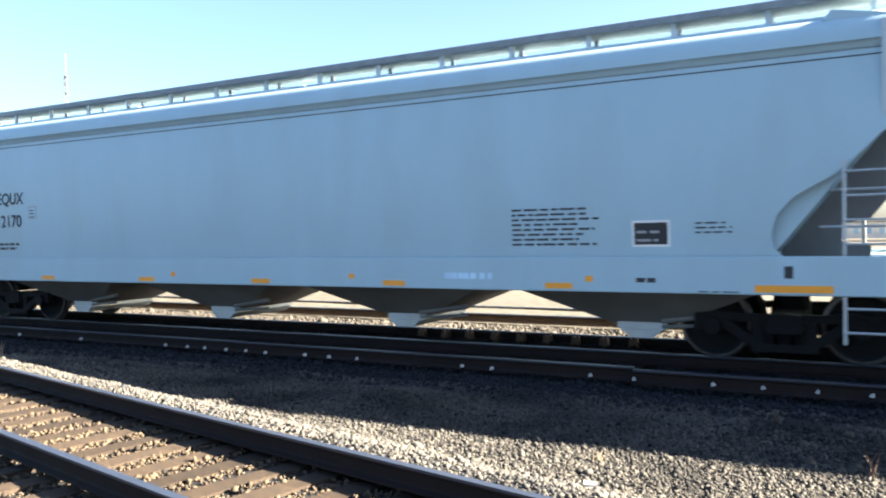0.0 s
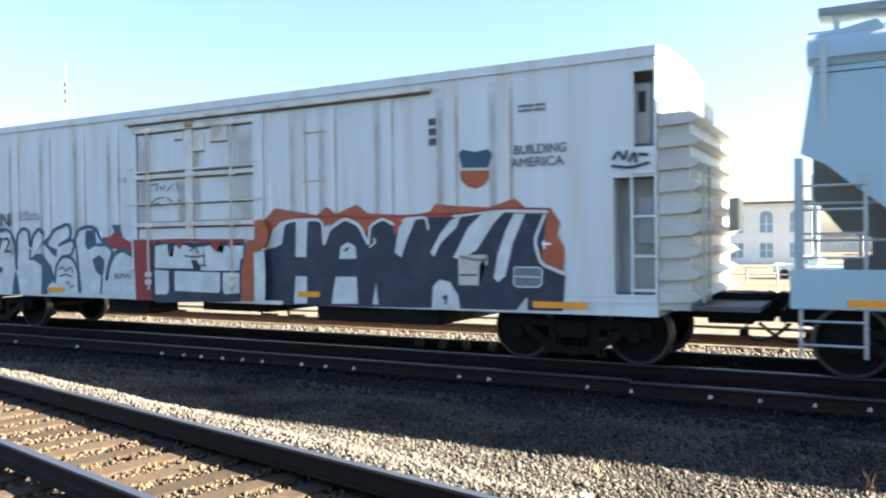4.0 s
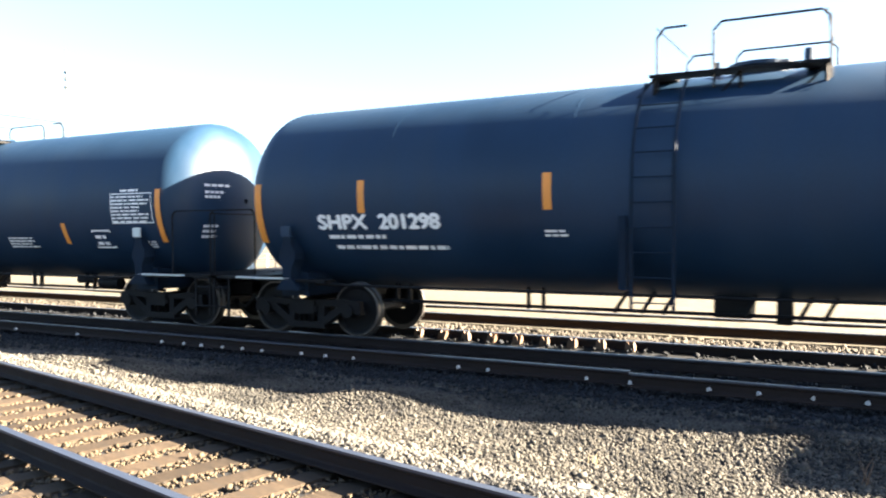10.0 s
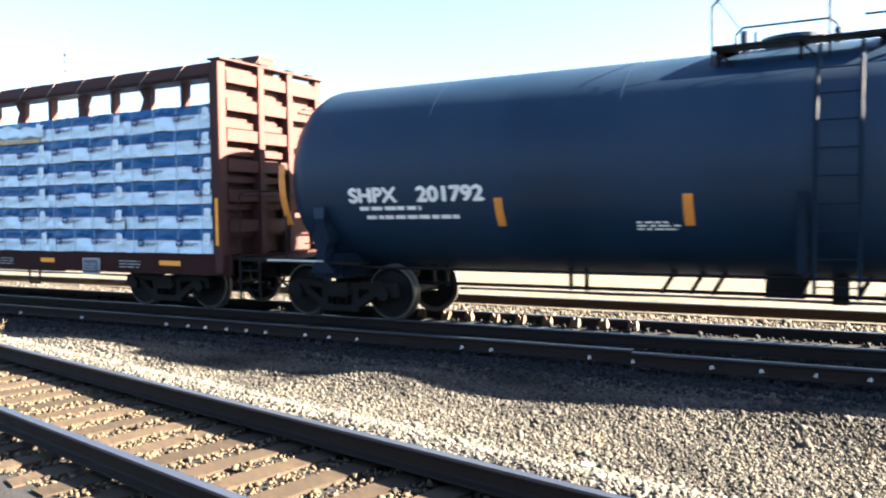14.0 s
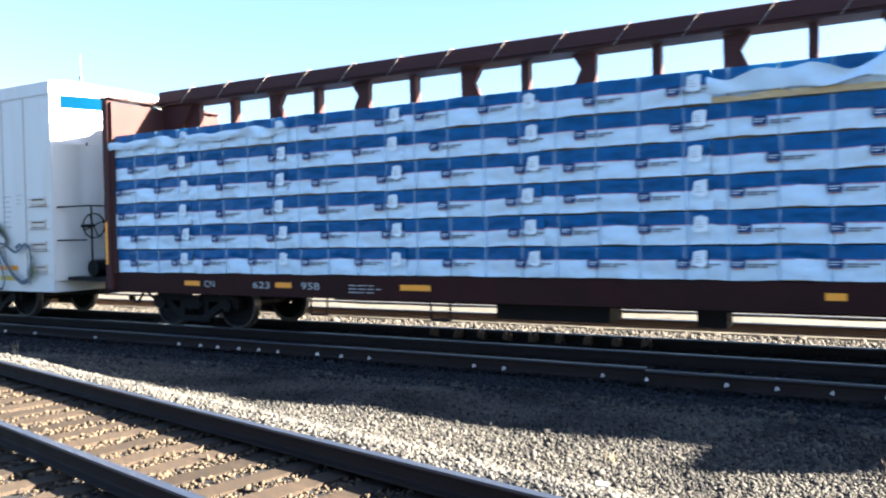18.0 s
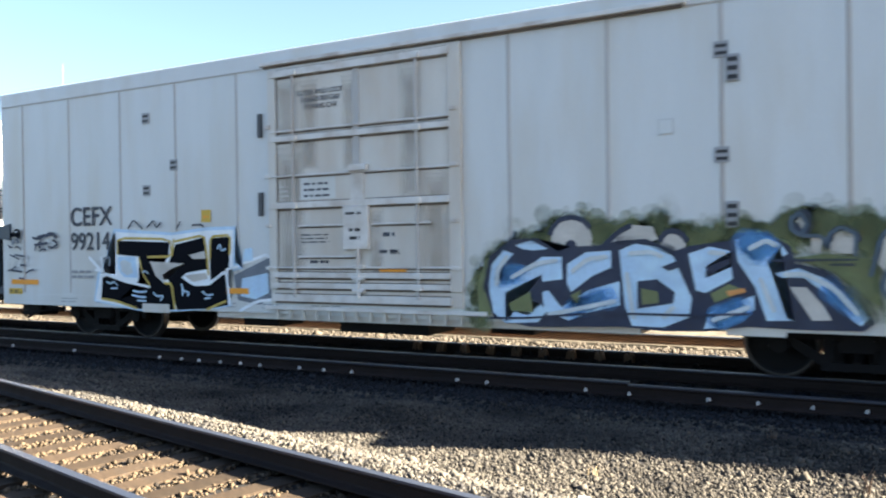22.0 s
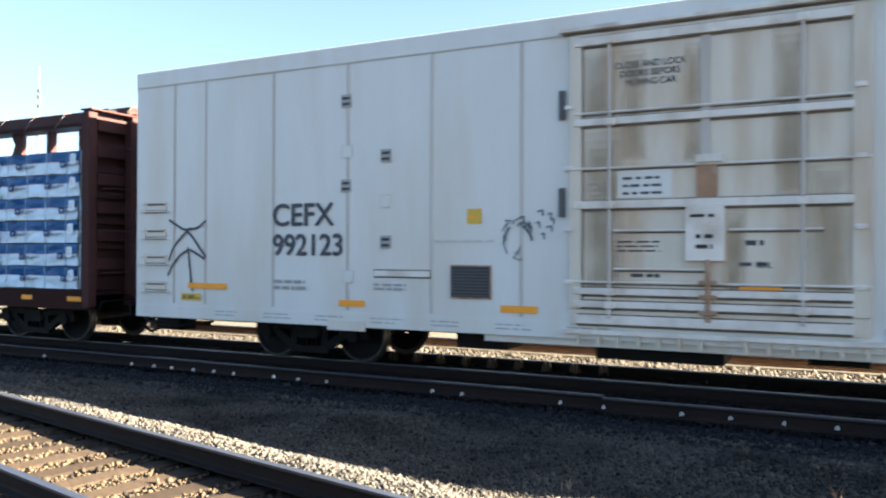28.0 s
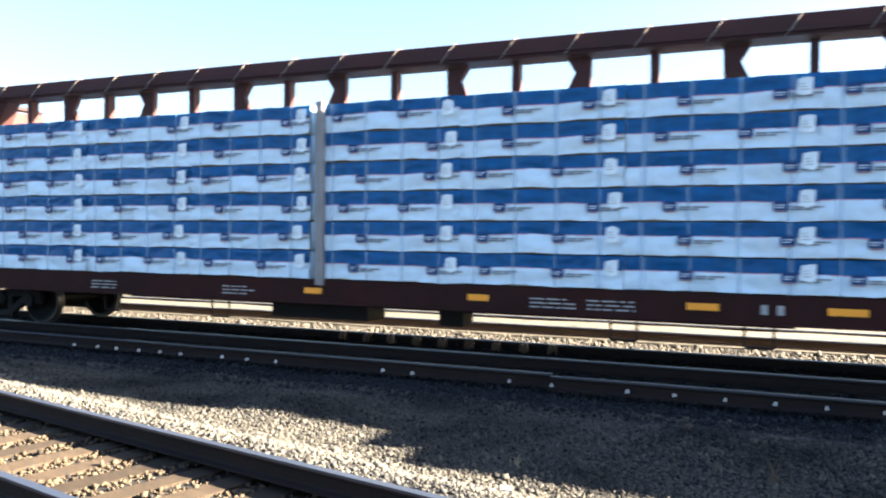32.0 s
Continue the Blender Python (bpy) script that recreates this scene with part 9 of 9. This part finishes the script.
def fasteners():
    """Pale clips along the side rail, rusty anchors on the far rail, tie plates and spikes on the near track."""
    pale, rusty = clip_mesh(0.024, 0.022, 0.045), clip_mesh(0.050, 0.030, 0.165)
    pale.materials.append(PALE_CLIP)
    rusty.materials.append(RUST_CLIP)
    t = tagged(new("rail_clips"), "row of pale metal clips beside the rail", "rail clip", kind="structure")
    rnd = random.Random(9)
    for x in (-16.71, -15.71, -13.78, -11.42, -10.88, -10.42, -9.95, -9.50, -9.03, -8.23, -7.72, -7.2, -5.34, -4.85, -3.40, -2.80, -1.80, -1.22, -0.63, -0.06, 0.5, 1.1):
        shared("clip", pale, pose(x * 0.965, 9.93 + rnd.uniform(-0.03, 0.03), 0.165, 0, rnd.uniform(-20, 20), rnd.uniform(-30, 30)), t)
    t = tagged(new("rail_anchors"), "row of rusty rail anchors on the far rail", "rail anchor", kind="structure")
    for k in range(9):
        x = -7.47 + 0.496 * k
        shared("anchor", rusty, pose(x, 12.745, RAIL - 0.165, 0, rnd.uniform(-10, 10), rnd.uniform(-15, 15)), t)
        shared("anchor", rusty, pose(x + 0.10, 12.735, RAIL - 0.155, rnd.uniform(-15, 15), rnd.uniform(-10, 10), 75), t)


PALE_CLIP = mat("pale_clip", (0.34, 0.34, 0.34), 0.5, vary=0.1, bump=0)
RUST_CLIP = mat("rusty_anchor", (0.085, 0.047, 0.025), 0.7, vary=0.25, bump=0.2)
# Standing shade put into the stones along and between the train's rails.
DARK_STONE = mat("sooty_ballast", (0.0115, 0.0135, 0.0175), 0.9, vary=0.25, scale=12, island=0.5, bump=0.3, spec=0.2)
YARD_STONE = mat("yard_stone", (0.042, 0.037, 0.030), 0.85, vary=0.2, scale=12, island=0.4, bump=0.3, spec=0.25)
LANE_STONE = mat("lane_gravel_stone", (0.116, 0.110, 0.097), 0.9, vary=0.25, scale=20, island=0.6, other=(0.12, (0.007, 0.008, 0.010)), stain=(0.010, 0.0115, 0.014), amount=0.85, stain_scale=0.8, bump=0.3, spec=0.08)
CRIB_STONE = mat("brown_crib_stone", (0.092, 0.070, 0.046), 0.85, vary=0.25, scale=20, island=0.6, other=(0.30, (0.010, 0.009, 0.0085)), bump=0.3, spec=0.2)
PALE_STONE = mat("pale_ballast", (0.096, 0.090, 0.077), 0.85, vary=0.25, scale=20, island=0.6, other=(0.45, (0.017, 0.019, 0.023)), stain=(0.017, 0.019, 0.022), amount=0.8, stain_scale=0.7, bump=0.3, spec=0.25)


def stones(name, label, rows, count, size, material, seed, sink=0.3, low=False, ties=None):
    """Loose ballast: rows(y) gives the stretch of x for each y; pieces are lumps of 8 or 20 faces."""
    rnd = np.random.RandomState(seed)
    if low:
        v = np.array([(1, 0, 0), (-1, 0, 0), (0, 1, 0), (0, -1, 0), (0, 0, 1), (0, 0, -1)], float)
        f = np.array([(0, 2, 4), (2, 1, 4), (1, 3, 4), (3, 0, 4), (2, 0, 5), (1, 2, 5), (3, 1, 5), (0, 3, 5)])
    else:
        bm = bmesh.new()
        bmesh.ops.create_icosphere(bm, subdivisions=1, radius=1)
        bm.verts.ensure_lookup_table()
        v = np.array([q.co[:] for q in bm.verts])
        f = np.array([[q.index for q in p.verts] for p in bm.faces])
        bm.free()
    ya, yb, span = rows
    y = rnd.uniform(ya, yb, count * 5)
    x = rnd.uniform(-30, 6, count * 5)
    lo, hi = span(y)
    keep = (x > lo) & (x < hi)
    if ties is not None:
        # local to the near track, whose ties lie 0.468 apart
        along = ((x + 4.0) * math.cos(ties) + (y - 4.611) * math.sin(ties) + 11.0) / 0.468
        keep &= np.abs(along - np.round(along)) > 0.27
    x, y = x[keep][:count], y[keep][:count]
    n = len(x)
    z = np.array([ground_height(a, b) for a, b in zip(x, y)])
    s = rnd.lognormal(0, 0.35, n)[:, None, None] * size * rnd.uniform(0.5, 1.25, (n, 1, 3))
    p = v[None] * s * rnd.uniform(0.65, 1.25, (n, len(v), 1))
    a, b = rnd.uniform(0, math.tau, n), rnd.uniform(-0.6, 0.6, n)
    ca, sa, cb, sb = np.cos(a)[:, None], np.sin(a)[:, None], np.cos(b)[:, None], np.sin(b)[:, None]
    px, py, pz = p[:, :, 0] * cb - p[:, :, 2] * sb, p[:, :, 1], p[:, :, 0] * sb + p[:, :, 2] * cb
    q = np.stack([px * ca - py * sa + x[:, None], px * sa + py * ca + y[:, None], pz * 0.8 + z[:, None] + s[:, :, 2] * sink], 2).reshape(-1, 3)
    faces = (f[None] + (np.arange(n) * len(v))[:, None, None]).reshape(-1)
    me = bpy.data.meshes.new(name)
    me.vertices.add(len(q))
    me.vertices.foreach_set("co", q.ravel())
    me.loops.add(len(faces))
    me.loops.foreach_set("vertex_index", faces)
    me.polygons.add(len(faces) // 3)
    me.polygons.foreach_set("loop_start", np.arange(0, len(faces), 3))
    me.update(calc_edges=True)
    me.materials.append(material)
    tagged(new(name, me), label, "gravel", kind="stuff")


def wedge(y):
    return -1.62 * y - 0.6, 0.16 * y + 0.8


def beyond_near_track(y):
    lo, hi = wedge(y)
    return np.maximum(lo, (4.53 + 0.12 - y) / 0.214), hi


def on_shoulder(y):
    lo, hi = beyond_near_track(y)
    return lo, np.minimum(hi, (4.53 + 1.45 - y) / 0.214)


def in_lane(y):
    lo, hi = wedge(y)
    return np.maximum(lo, (4.53 + 1.30 - y) / 0.214), hi


def in_near_track(y):
    lo, hi = wedge(y)
    return np.maximum(lo, (4.53 - 2.0 - y) / 0.214), np.minimum(hi + 4.5, (4.53 + 0.1 - y) / 0.214)


old_rail()
fasteners()
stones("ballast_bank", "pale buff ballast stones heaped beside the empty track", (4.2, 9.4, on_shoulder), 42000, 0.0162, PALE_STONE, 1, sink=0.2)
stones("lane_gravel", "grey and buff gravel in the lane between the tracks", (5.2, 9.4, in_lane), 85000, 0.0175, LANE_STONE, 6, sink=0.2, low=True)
stones("ballast_cribs", "buff ballast stones between the wooden ties", (1.6, 9.0, in_near_track), 38000, 0.0165, CRIB_STONE, 2, sink=0.7, ties=radians(NEAR_ANGLE))
stones("sooty_ballast", "ballast stones along the running track, the train's shade in their dark colour", (9.1, 11.35, wedge), 17000, 0.028, DARK_STONE, 3, low=True)
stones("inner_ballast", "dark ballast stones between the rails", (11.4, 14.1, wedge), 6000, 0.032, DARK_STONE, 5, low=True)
stones("yard_ballast", "pale ballast stones in front of the yard track", (14.0, 15.0, wedge), 12000, 0.035, YARD_STONE, 4, low=True)


def weeds():
    for k, (x, y, h, dry) in enumerate(((-13.3, 8.35, 0.34, True), (-2.25, 7.0, 0.12, True), (-0.05, 7.4, 0.28, False), (-0.9, 8.6, 0.15, False))):
        rnd = random.Random(k)
        bm = bmesh.new()
        for _ in range(7):
            a, l = rnd.uniform(0, math.tau), h * rnd.uniform(0.5, 1.0)
            d = Vector((math.cos(a), math.sin(a), 0)) * l * 0.35
            p0 = Vector((x + rnd.uniform(-0.04, 0.04), y + rnd.uniform(-0.04, 0.04), ground_height(x, y)))
            tube(bm, p0, p0 + d * 0.4 + Vector((0, 0, l * 0.6)), 0.006, 4, 0.004)
            tube(bm, p0 + d * 0.4 + Vector((0, 0, l * 0.6)), p0 + d + Vector((0, 0, l)), 0.004, 4, 0.001)
        tagged(part("weed", bm, STRAW if dry else TWIG), "dry straw-coloured weed growing in the ballast" if dry else "dead dark twig lying in the ballast", "weed")


STRAW = mat("dry_straw", (0.22, 0.18, 0.11), 0.8, vary=0.2, bump=0)
TWIG = mat("dead_twig", (0.07, 0.045, 0.03), 0.8, vary=0.2, bump=0)
weeds()
bm = bmesh.new()
box(bm, -0.045, 0.045, -0.028, 0.028, 0, 0.016)
ob = tagged(part("paper_scrap", bm, GALV), "small white scrap lying on the gravel", "scrap")
ob.matrix_basis = pose(-1.95, 5.85, ground_height(-1.95, 5.85) + 0.05, 12, 5, 20)


# ---------------------------------------------------------------- the distance
STUCCO = mat("white_stucco", (0.84, 0.83, 0.79), 0.7, vary=0.06, scale=0.8, bump=0.1)
ROOF_DARK = mat("dark_roof_edge", (0.10, 0.08, 0.07), 0.7, vary=0.2)
PANE = mat("window_pane", (0.26, 0.38, 0.46), 0.15, vary=0.1, bump=0)
CAR_WHITE = mat("white_car_paint", (0.72, 0.74, 0.76), 0.3, vary=0.04, bump=0)
TYRE = mat("tyre_rubber", (0.02, 0.02, 0.02), 0.8, bump=0.1)
WALL_GREY = mat("pale_yard_wall", (0.55, 0.54, 0.50), 0.8, vary=0.1, scale=0.6)
POLE = mat("weathered_pole", (0.16, 0.13, 0.11), 0.8, vary=0.2)
MAST = mat("galvanised_mast", (0.12, 0.14, 0.15), 0.5, metal=0.3)


def arch_house(x, y, w, h):
    """A two-storey white hall with arched upper windows and a dark flat roof."""
    c = tagged(new("station_house"), "white two-storey building with arched windows and dark roof edge", "building")
    c.location = (x, y, 0.25 - far_drop(y))
    bm = bmesh.new()
    box(bm, -w / 2, w / 2, 0.0, 12, 0, h)
    part("wall", bm, STUCCO, c)
    one("roof", ROOF_DARK, c, (-w / 2 - 0.5, w / 2 + 0.5, -0.6, 12.5, h, h + 0.25))
    n = 5
    for k in range(n):
        xc = -w / 2 + w * (k + 0.5) / n
        for z0, z1, arch in ((0.8, 2.6, False), (h * 0.52, h * 0.80, True)):
            bm = bmesh.new()
            pts = [(xc - 0.75, z0), (xc + 0.75, z0), (xc + 0.75, z1)]
            pts += [(xc + 0.75 * math.cos(a), z1 + 0.6 * math.sin(a)) for a in [math.pi * j / 8 for j in range(1, 8)]] if arch else []
            pts += [(xc - 0.75, z1)]
            prism(bm, pts, "y", -0.06, -0.01)
            win = part("window", bm, PANE, c)
            one("mullion", STUCCO, win, (xc - 0.05, xc + 0.05, -0.10, -0.06, z0, z1), (xc - 0.75, xc + 0.75, -0.10, -0.06, (z0 + z1) / 2 - 0.04, (z0 + z1) / 2 + 0.04))


def pickup(x, y, turn):
    c = tagged(new("pickup_truck"), "white pickup truck parked beside the yard", "pickup truck")
    c.matrix_basis = pose(x, y, 0.28 - far_drop(y), 0, 0, turn)
    bm = bmesh.new()
    prism(bm, [(-2.6, 0.5), (2.6, 0.5), (2.65, 0.9), (2.5, 1.1), (1.3, 1.15), (0.75, 1.80), (-0.55, 1.82), (-0.75, 1.15), (-2.6, 1.15)], "y", -0.95, 0.95)
    part("body", bm, CAR_WHITE, c, bevel=0.05)
    bm = bmesh.new()
    prism(bm, [(1.1, 1.18), (0.68, 1.70), (0.10, 1.72), (0.10, 1.18)], "y", -0.97, -0.955)
    prism(bm, [(0.0, 1.18), (0.0, 1.72), (-0.5, 1.72), (-0.62, 1.18)], "y", -0.97, -0.955)
    part("side_window", bm, PANE, c)
    for wx in (-1.75, 1.75):
        for wy in (-0.9, 0.9):
            bm = bmesh.new()
            tube(bm, (wx, wy - 0.12, 0.38), (wx, wy + 0.12, 0.38), 0.38, 20)
            part("wheel", bm, TYRE, c)


def low_house(x, y, w, d, h, roof):
    c = tagged(new("yard_building"), "low pale yard building with flat dark-edged roof", "building")
    c.location = (x, y, 0.25 - far_drop(y))
    one("wall", WALL_GREY, c, (-w / 2, w / 2, 0, d, 0, h))
    one("roof", roof, c, (-w / 2 - 0.3, w / 2 + 0.3, -0.3, d + 0.3, h, h + 0.2))
    k = -w / 2 + 1.0
    while k < w / 2 - 1.2:
        one("window", PANE, c, (k, k + 1.0, -0.03, 0.0, 1.0, min(h - 0.4, 2.2)))
        k += 2.4


def pole(x, y, h, arms, lamp=False):
    c = tagged(new("street_lamp" if lamp else "utility_pole"), "tall grey lamp pole beside the yard" if lamp else "dark wooden utility pole with cross arm", "lamp post" if lamp else "pole")
    c.location = (x, y, 0.25 - far_drop(y))
    bm = bmesh.new()
    tube(bm, (0, 0, 0), (0, 0, h), 0.11, 8, 0.07)
    part("shaft", bm, MAST if lamp else POLE, c)
    if arms:
        one("cross_arm", POLE, c, (-1.1, 1.1, -0.06, 0.06, h - 0.7, h - 0.58))
    if lamp:
        one("lamp_head", MAST, c, (-0.5, 0.1, -0.1, 0.1, h, h + 0.12))


def radio_mast(x, y, h):
    c = tagged(new("radio_mast"), "slender lattice radio mast far across the yard", "radio mast")
    c.location = (x, y, 0.25 - far_drop(y))
    bm = bmesh.new()
    for k in range(3):
        a = math.tau * k / 3
        tube(bm, (0.28 * math.cos(a), 0.28 * math.sin(a), 0), (0.22 * math.cos(a), 0.22 * math.sin(a), h), 0.035, 4)
    z = 0.0
    while z < h - 1:
        for k in range(3):
            a, b = math.tau * k / 3, math.tau * (k + 1) / 3
            tube(bm, (0.25 * math.cos(a), 0.25 * math.sin(a), z), (0.25 * math.cos(b), 0.25 * math.sin(b), z + 0.9), 0.035, 4)
        z += 0.9
    part("lattice", bm, MAST, c)
    bm = bmesh.new()
    for z in (h - 2.2, h - 1.2, h - 0.4):
        box(bm, -0.16, 0.16, -0.10, 0.10, z, z + 0.4)
    tube(bm, (0, 0, h), (0, 0, h + 2.5), 0.03, 5)
    part("aerial", bm, MAST, c)


def tree(x, y, h, leaf, label, conifer=False, seed=0):
    rnd = random.Random(seed)
    c = tagged(new("tree"), label, "tree")
    c.location = (x, y, 0.25 - far_drop(y))
    bm = bmesh.new()
    tube(bm, (0, 0, 0), (0, 0, h * 0.55), 0.22, 8, 0.12)
    for k in range(7):
        a = rnd.uniform(0, math.tau)
        z = h * rnd.uniform(0.3, 0.55)
        tube(bm, (0, 0, z), (math.cos(a) * h * 0.25, math.sin(a) * h * 0.25, z + h * 0.25), 0.07, 5, 0.02)
    part("trunk", bm, POLE, c)
    bm = bmesh.new()
    for _ in range(1500):
        if conifer:
            z = h * rnd.uniform(0.15, 1.0)
            r = (h - z) * 0.30 * math.sqrt(rnd.random()) * (0.7 + 0.5 * math.sin(z * 5.0))
            a = rnd.uniform(0, math.tau)
            p = Vector((r * math.cos(a), r * math.sin(a), z))
        else:
            d = Vector((rnd.gauss(0, 1), rnd.gauss(0, 1), rnd.gauss(0, 1))).normalized() * rnd.uniform(0.35, 1.0)
            d *= 0.8 + 0.4 * noise.noise(d * 2.5 + Vector((seed, 0, 0)))
            p = Vector((d.x * h * 0.36, d.y * h * 0.36, h * 0.64 + d.z * h * 0.33))
        q = Euler((rnd.uniform(0, 6), rnd.uniform(0, 6), rnd.uniform(0, 6))).to_matrix()
        s = rnd.uniform(0.10, 0.24)
        bm.faces.new([bm.verts.new(p + q @ Vector(e)) for e in ((-s, -s * 0.6, 0), (s, -s * 0.5, 0), (s * 0.6, s, 0.05), (-s * 0.7, s * 0.7, 0))])
    part("crown", bm, leaf, c)


LEAF_ORANGE = mat("autumn_leaf", (0.34, 0.15, 0.05), 0.7, vary=0.3, island=0.4, bump=0)
LEAF_YELLOW = mat("yellowing_leaf", (0.30, 0.21, 0.06), 0.7, vary=0.3, island=0.4, bump=0)
LEAF_DARK = mat("conifer_needle", (0.05, 0.06, 0.035), 0.7, vary=0.3, island=0.3, bump=0)
arch_house(-15.5, 108, 17.5, 7.6)
pickup(-4.6, 70, 0)
pole(-0.55, 43, 7.75, False, True)
pole(1.6, 70, 10.0, True)
radio_mast(-81.4, 60, 22.0)
low_house(5.0, 190, 40, 8, 3.4, ROOF_DARK)
low_house(-44, 125, 26, 10, 4.0, ROOF_DARK)
low_house(20, 160, 30, 12, 5.0, STUCCO)
low_house(-85, 150, 34, 12, 4.5, ROOF_DARK)
tree(3.6, 118, 7.6, LEAF_ORANGE, "autumn tree with orange-red leaves", seed=1)
tree(7.2, 116, 6.6, LEAF_YELLOW, "autumn tree with yellow-brown leaves", seed=2)
tree(4.6, 130, 10.2, LEAF_DARK, "dark conifer behind the autumn trees", True, seed=3)


def yard_fence():
    c = tagged(new("yard_fence"), "low pale rail fence along the far side of the yard", "fence")
    bm = bmesh.new()
    for z in (0.7, 1.2):
        box(bm, -60, 30, -0.04, 0.04, z, z + 0.08)
    part("fence_rail", bm, WALL_GREY, c)
    me = None
    for k in range(46):
        if me is None:
            bm = bmesh.new()
            box(bm, -0.06, 0.06, -0.06, 0.06, 0, 1.3)
            me = part("fence_post", bm, WALL_GREY, c)
            me.location.x = -60
        else:
            shared("fence_post", me.data, pose(-60 + 2 * k, 0, 0), c)
    c.location = (0, 60, 0.25 - far_drop(60))


yard_fence()


# ---------------------------------------------------------------- what moves
def motions():
    steps = [0.5 * k for k in range(65)]
    for ob, u in CARS:
        walk(ob, [(t, pose(train_x(t) + u, TRACK_Y, RAIL)) for t in steps])
    for ob, x, y, z, turned in BUNDLES:
        walk(ob, [(t, pose(train_x(t) + x, y, z, 0, 0, turned)) for t in steps])
    turn = [4 * k / FPS for k in range(241)]
    for ob, x in WHEELSETS:
        walk(ob, [(t, pose(x, 0, WHEEL_R, 0, math.degrees((train_x(t) - train_x(0)) / WHEEL_R), 0)) for t in turn])


motions()
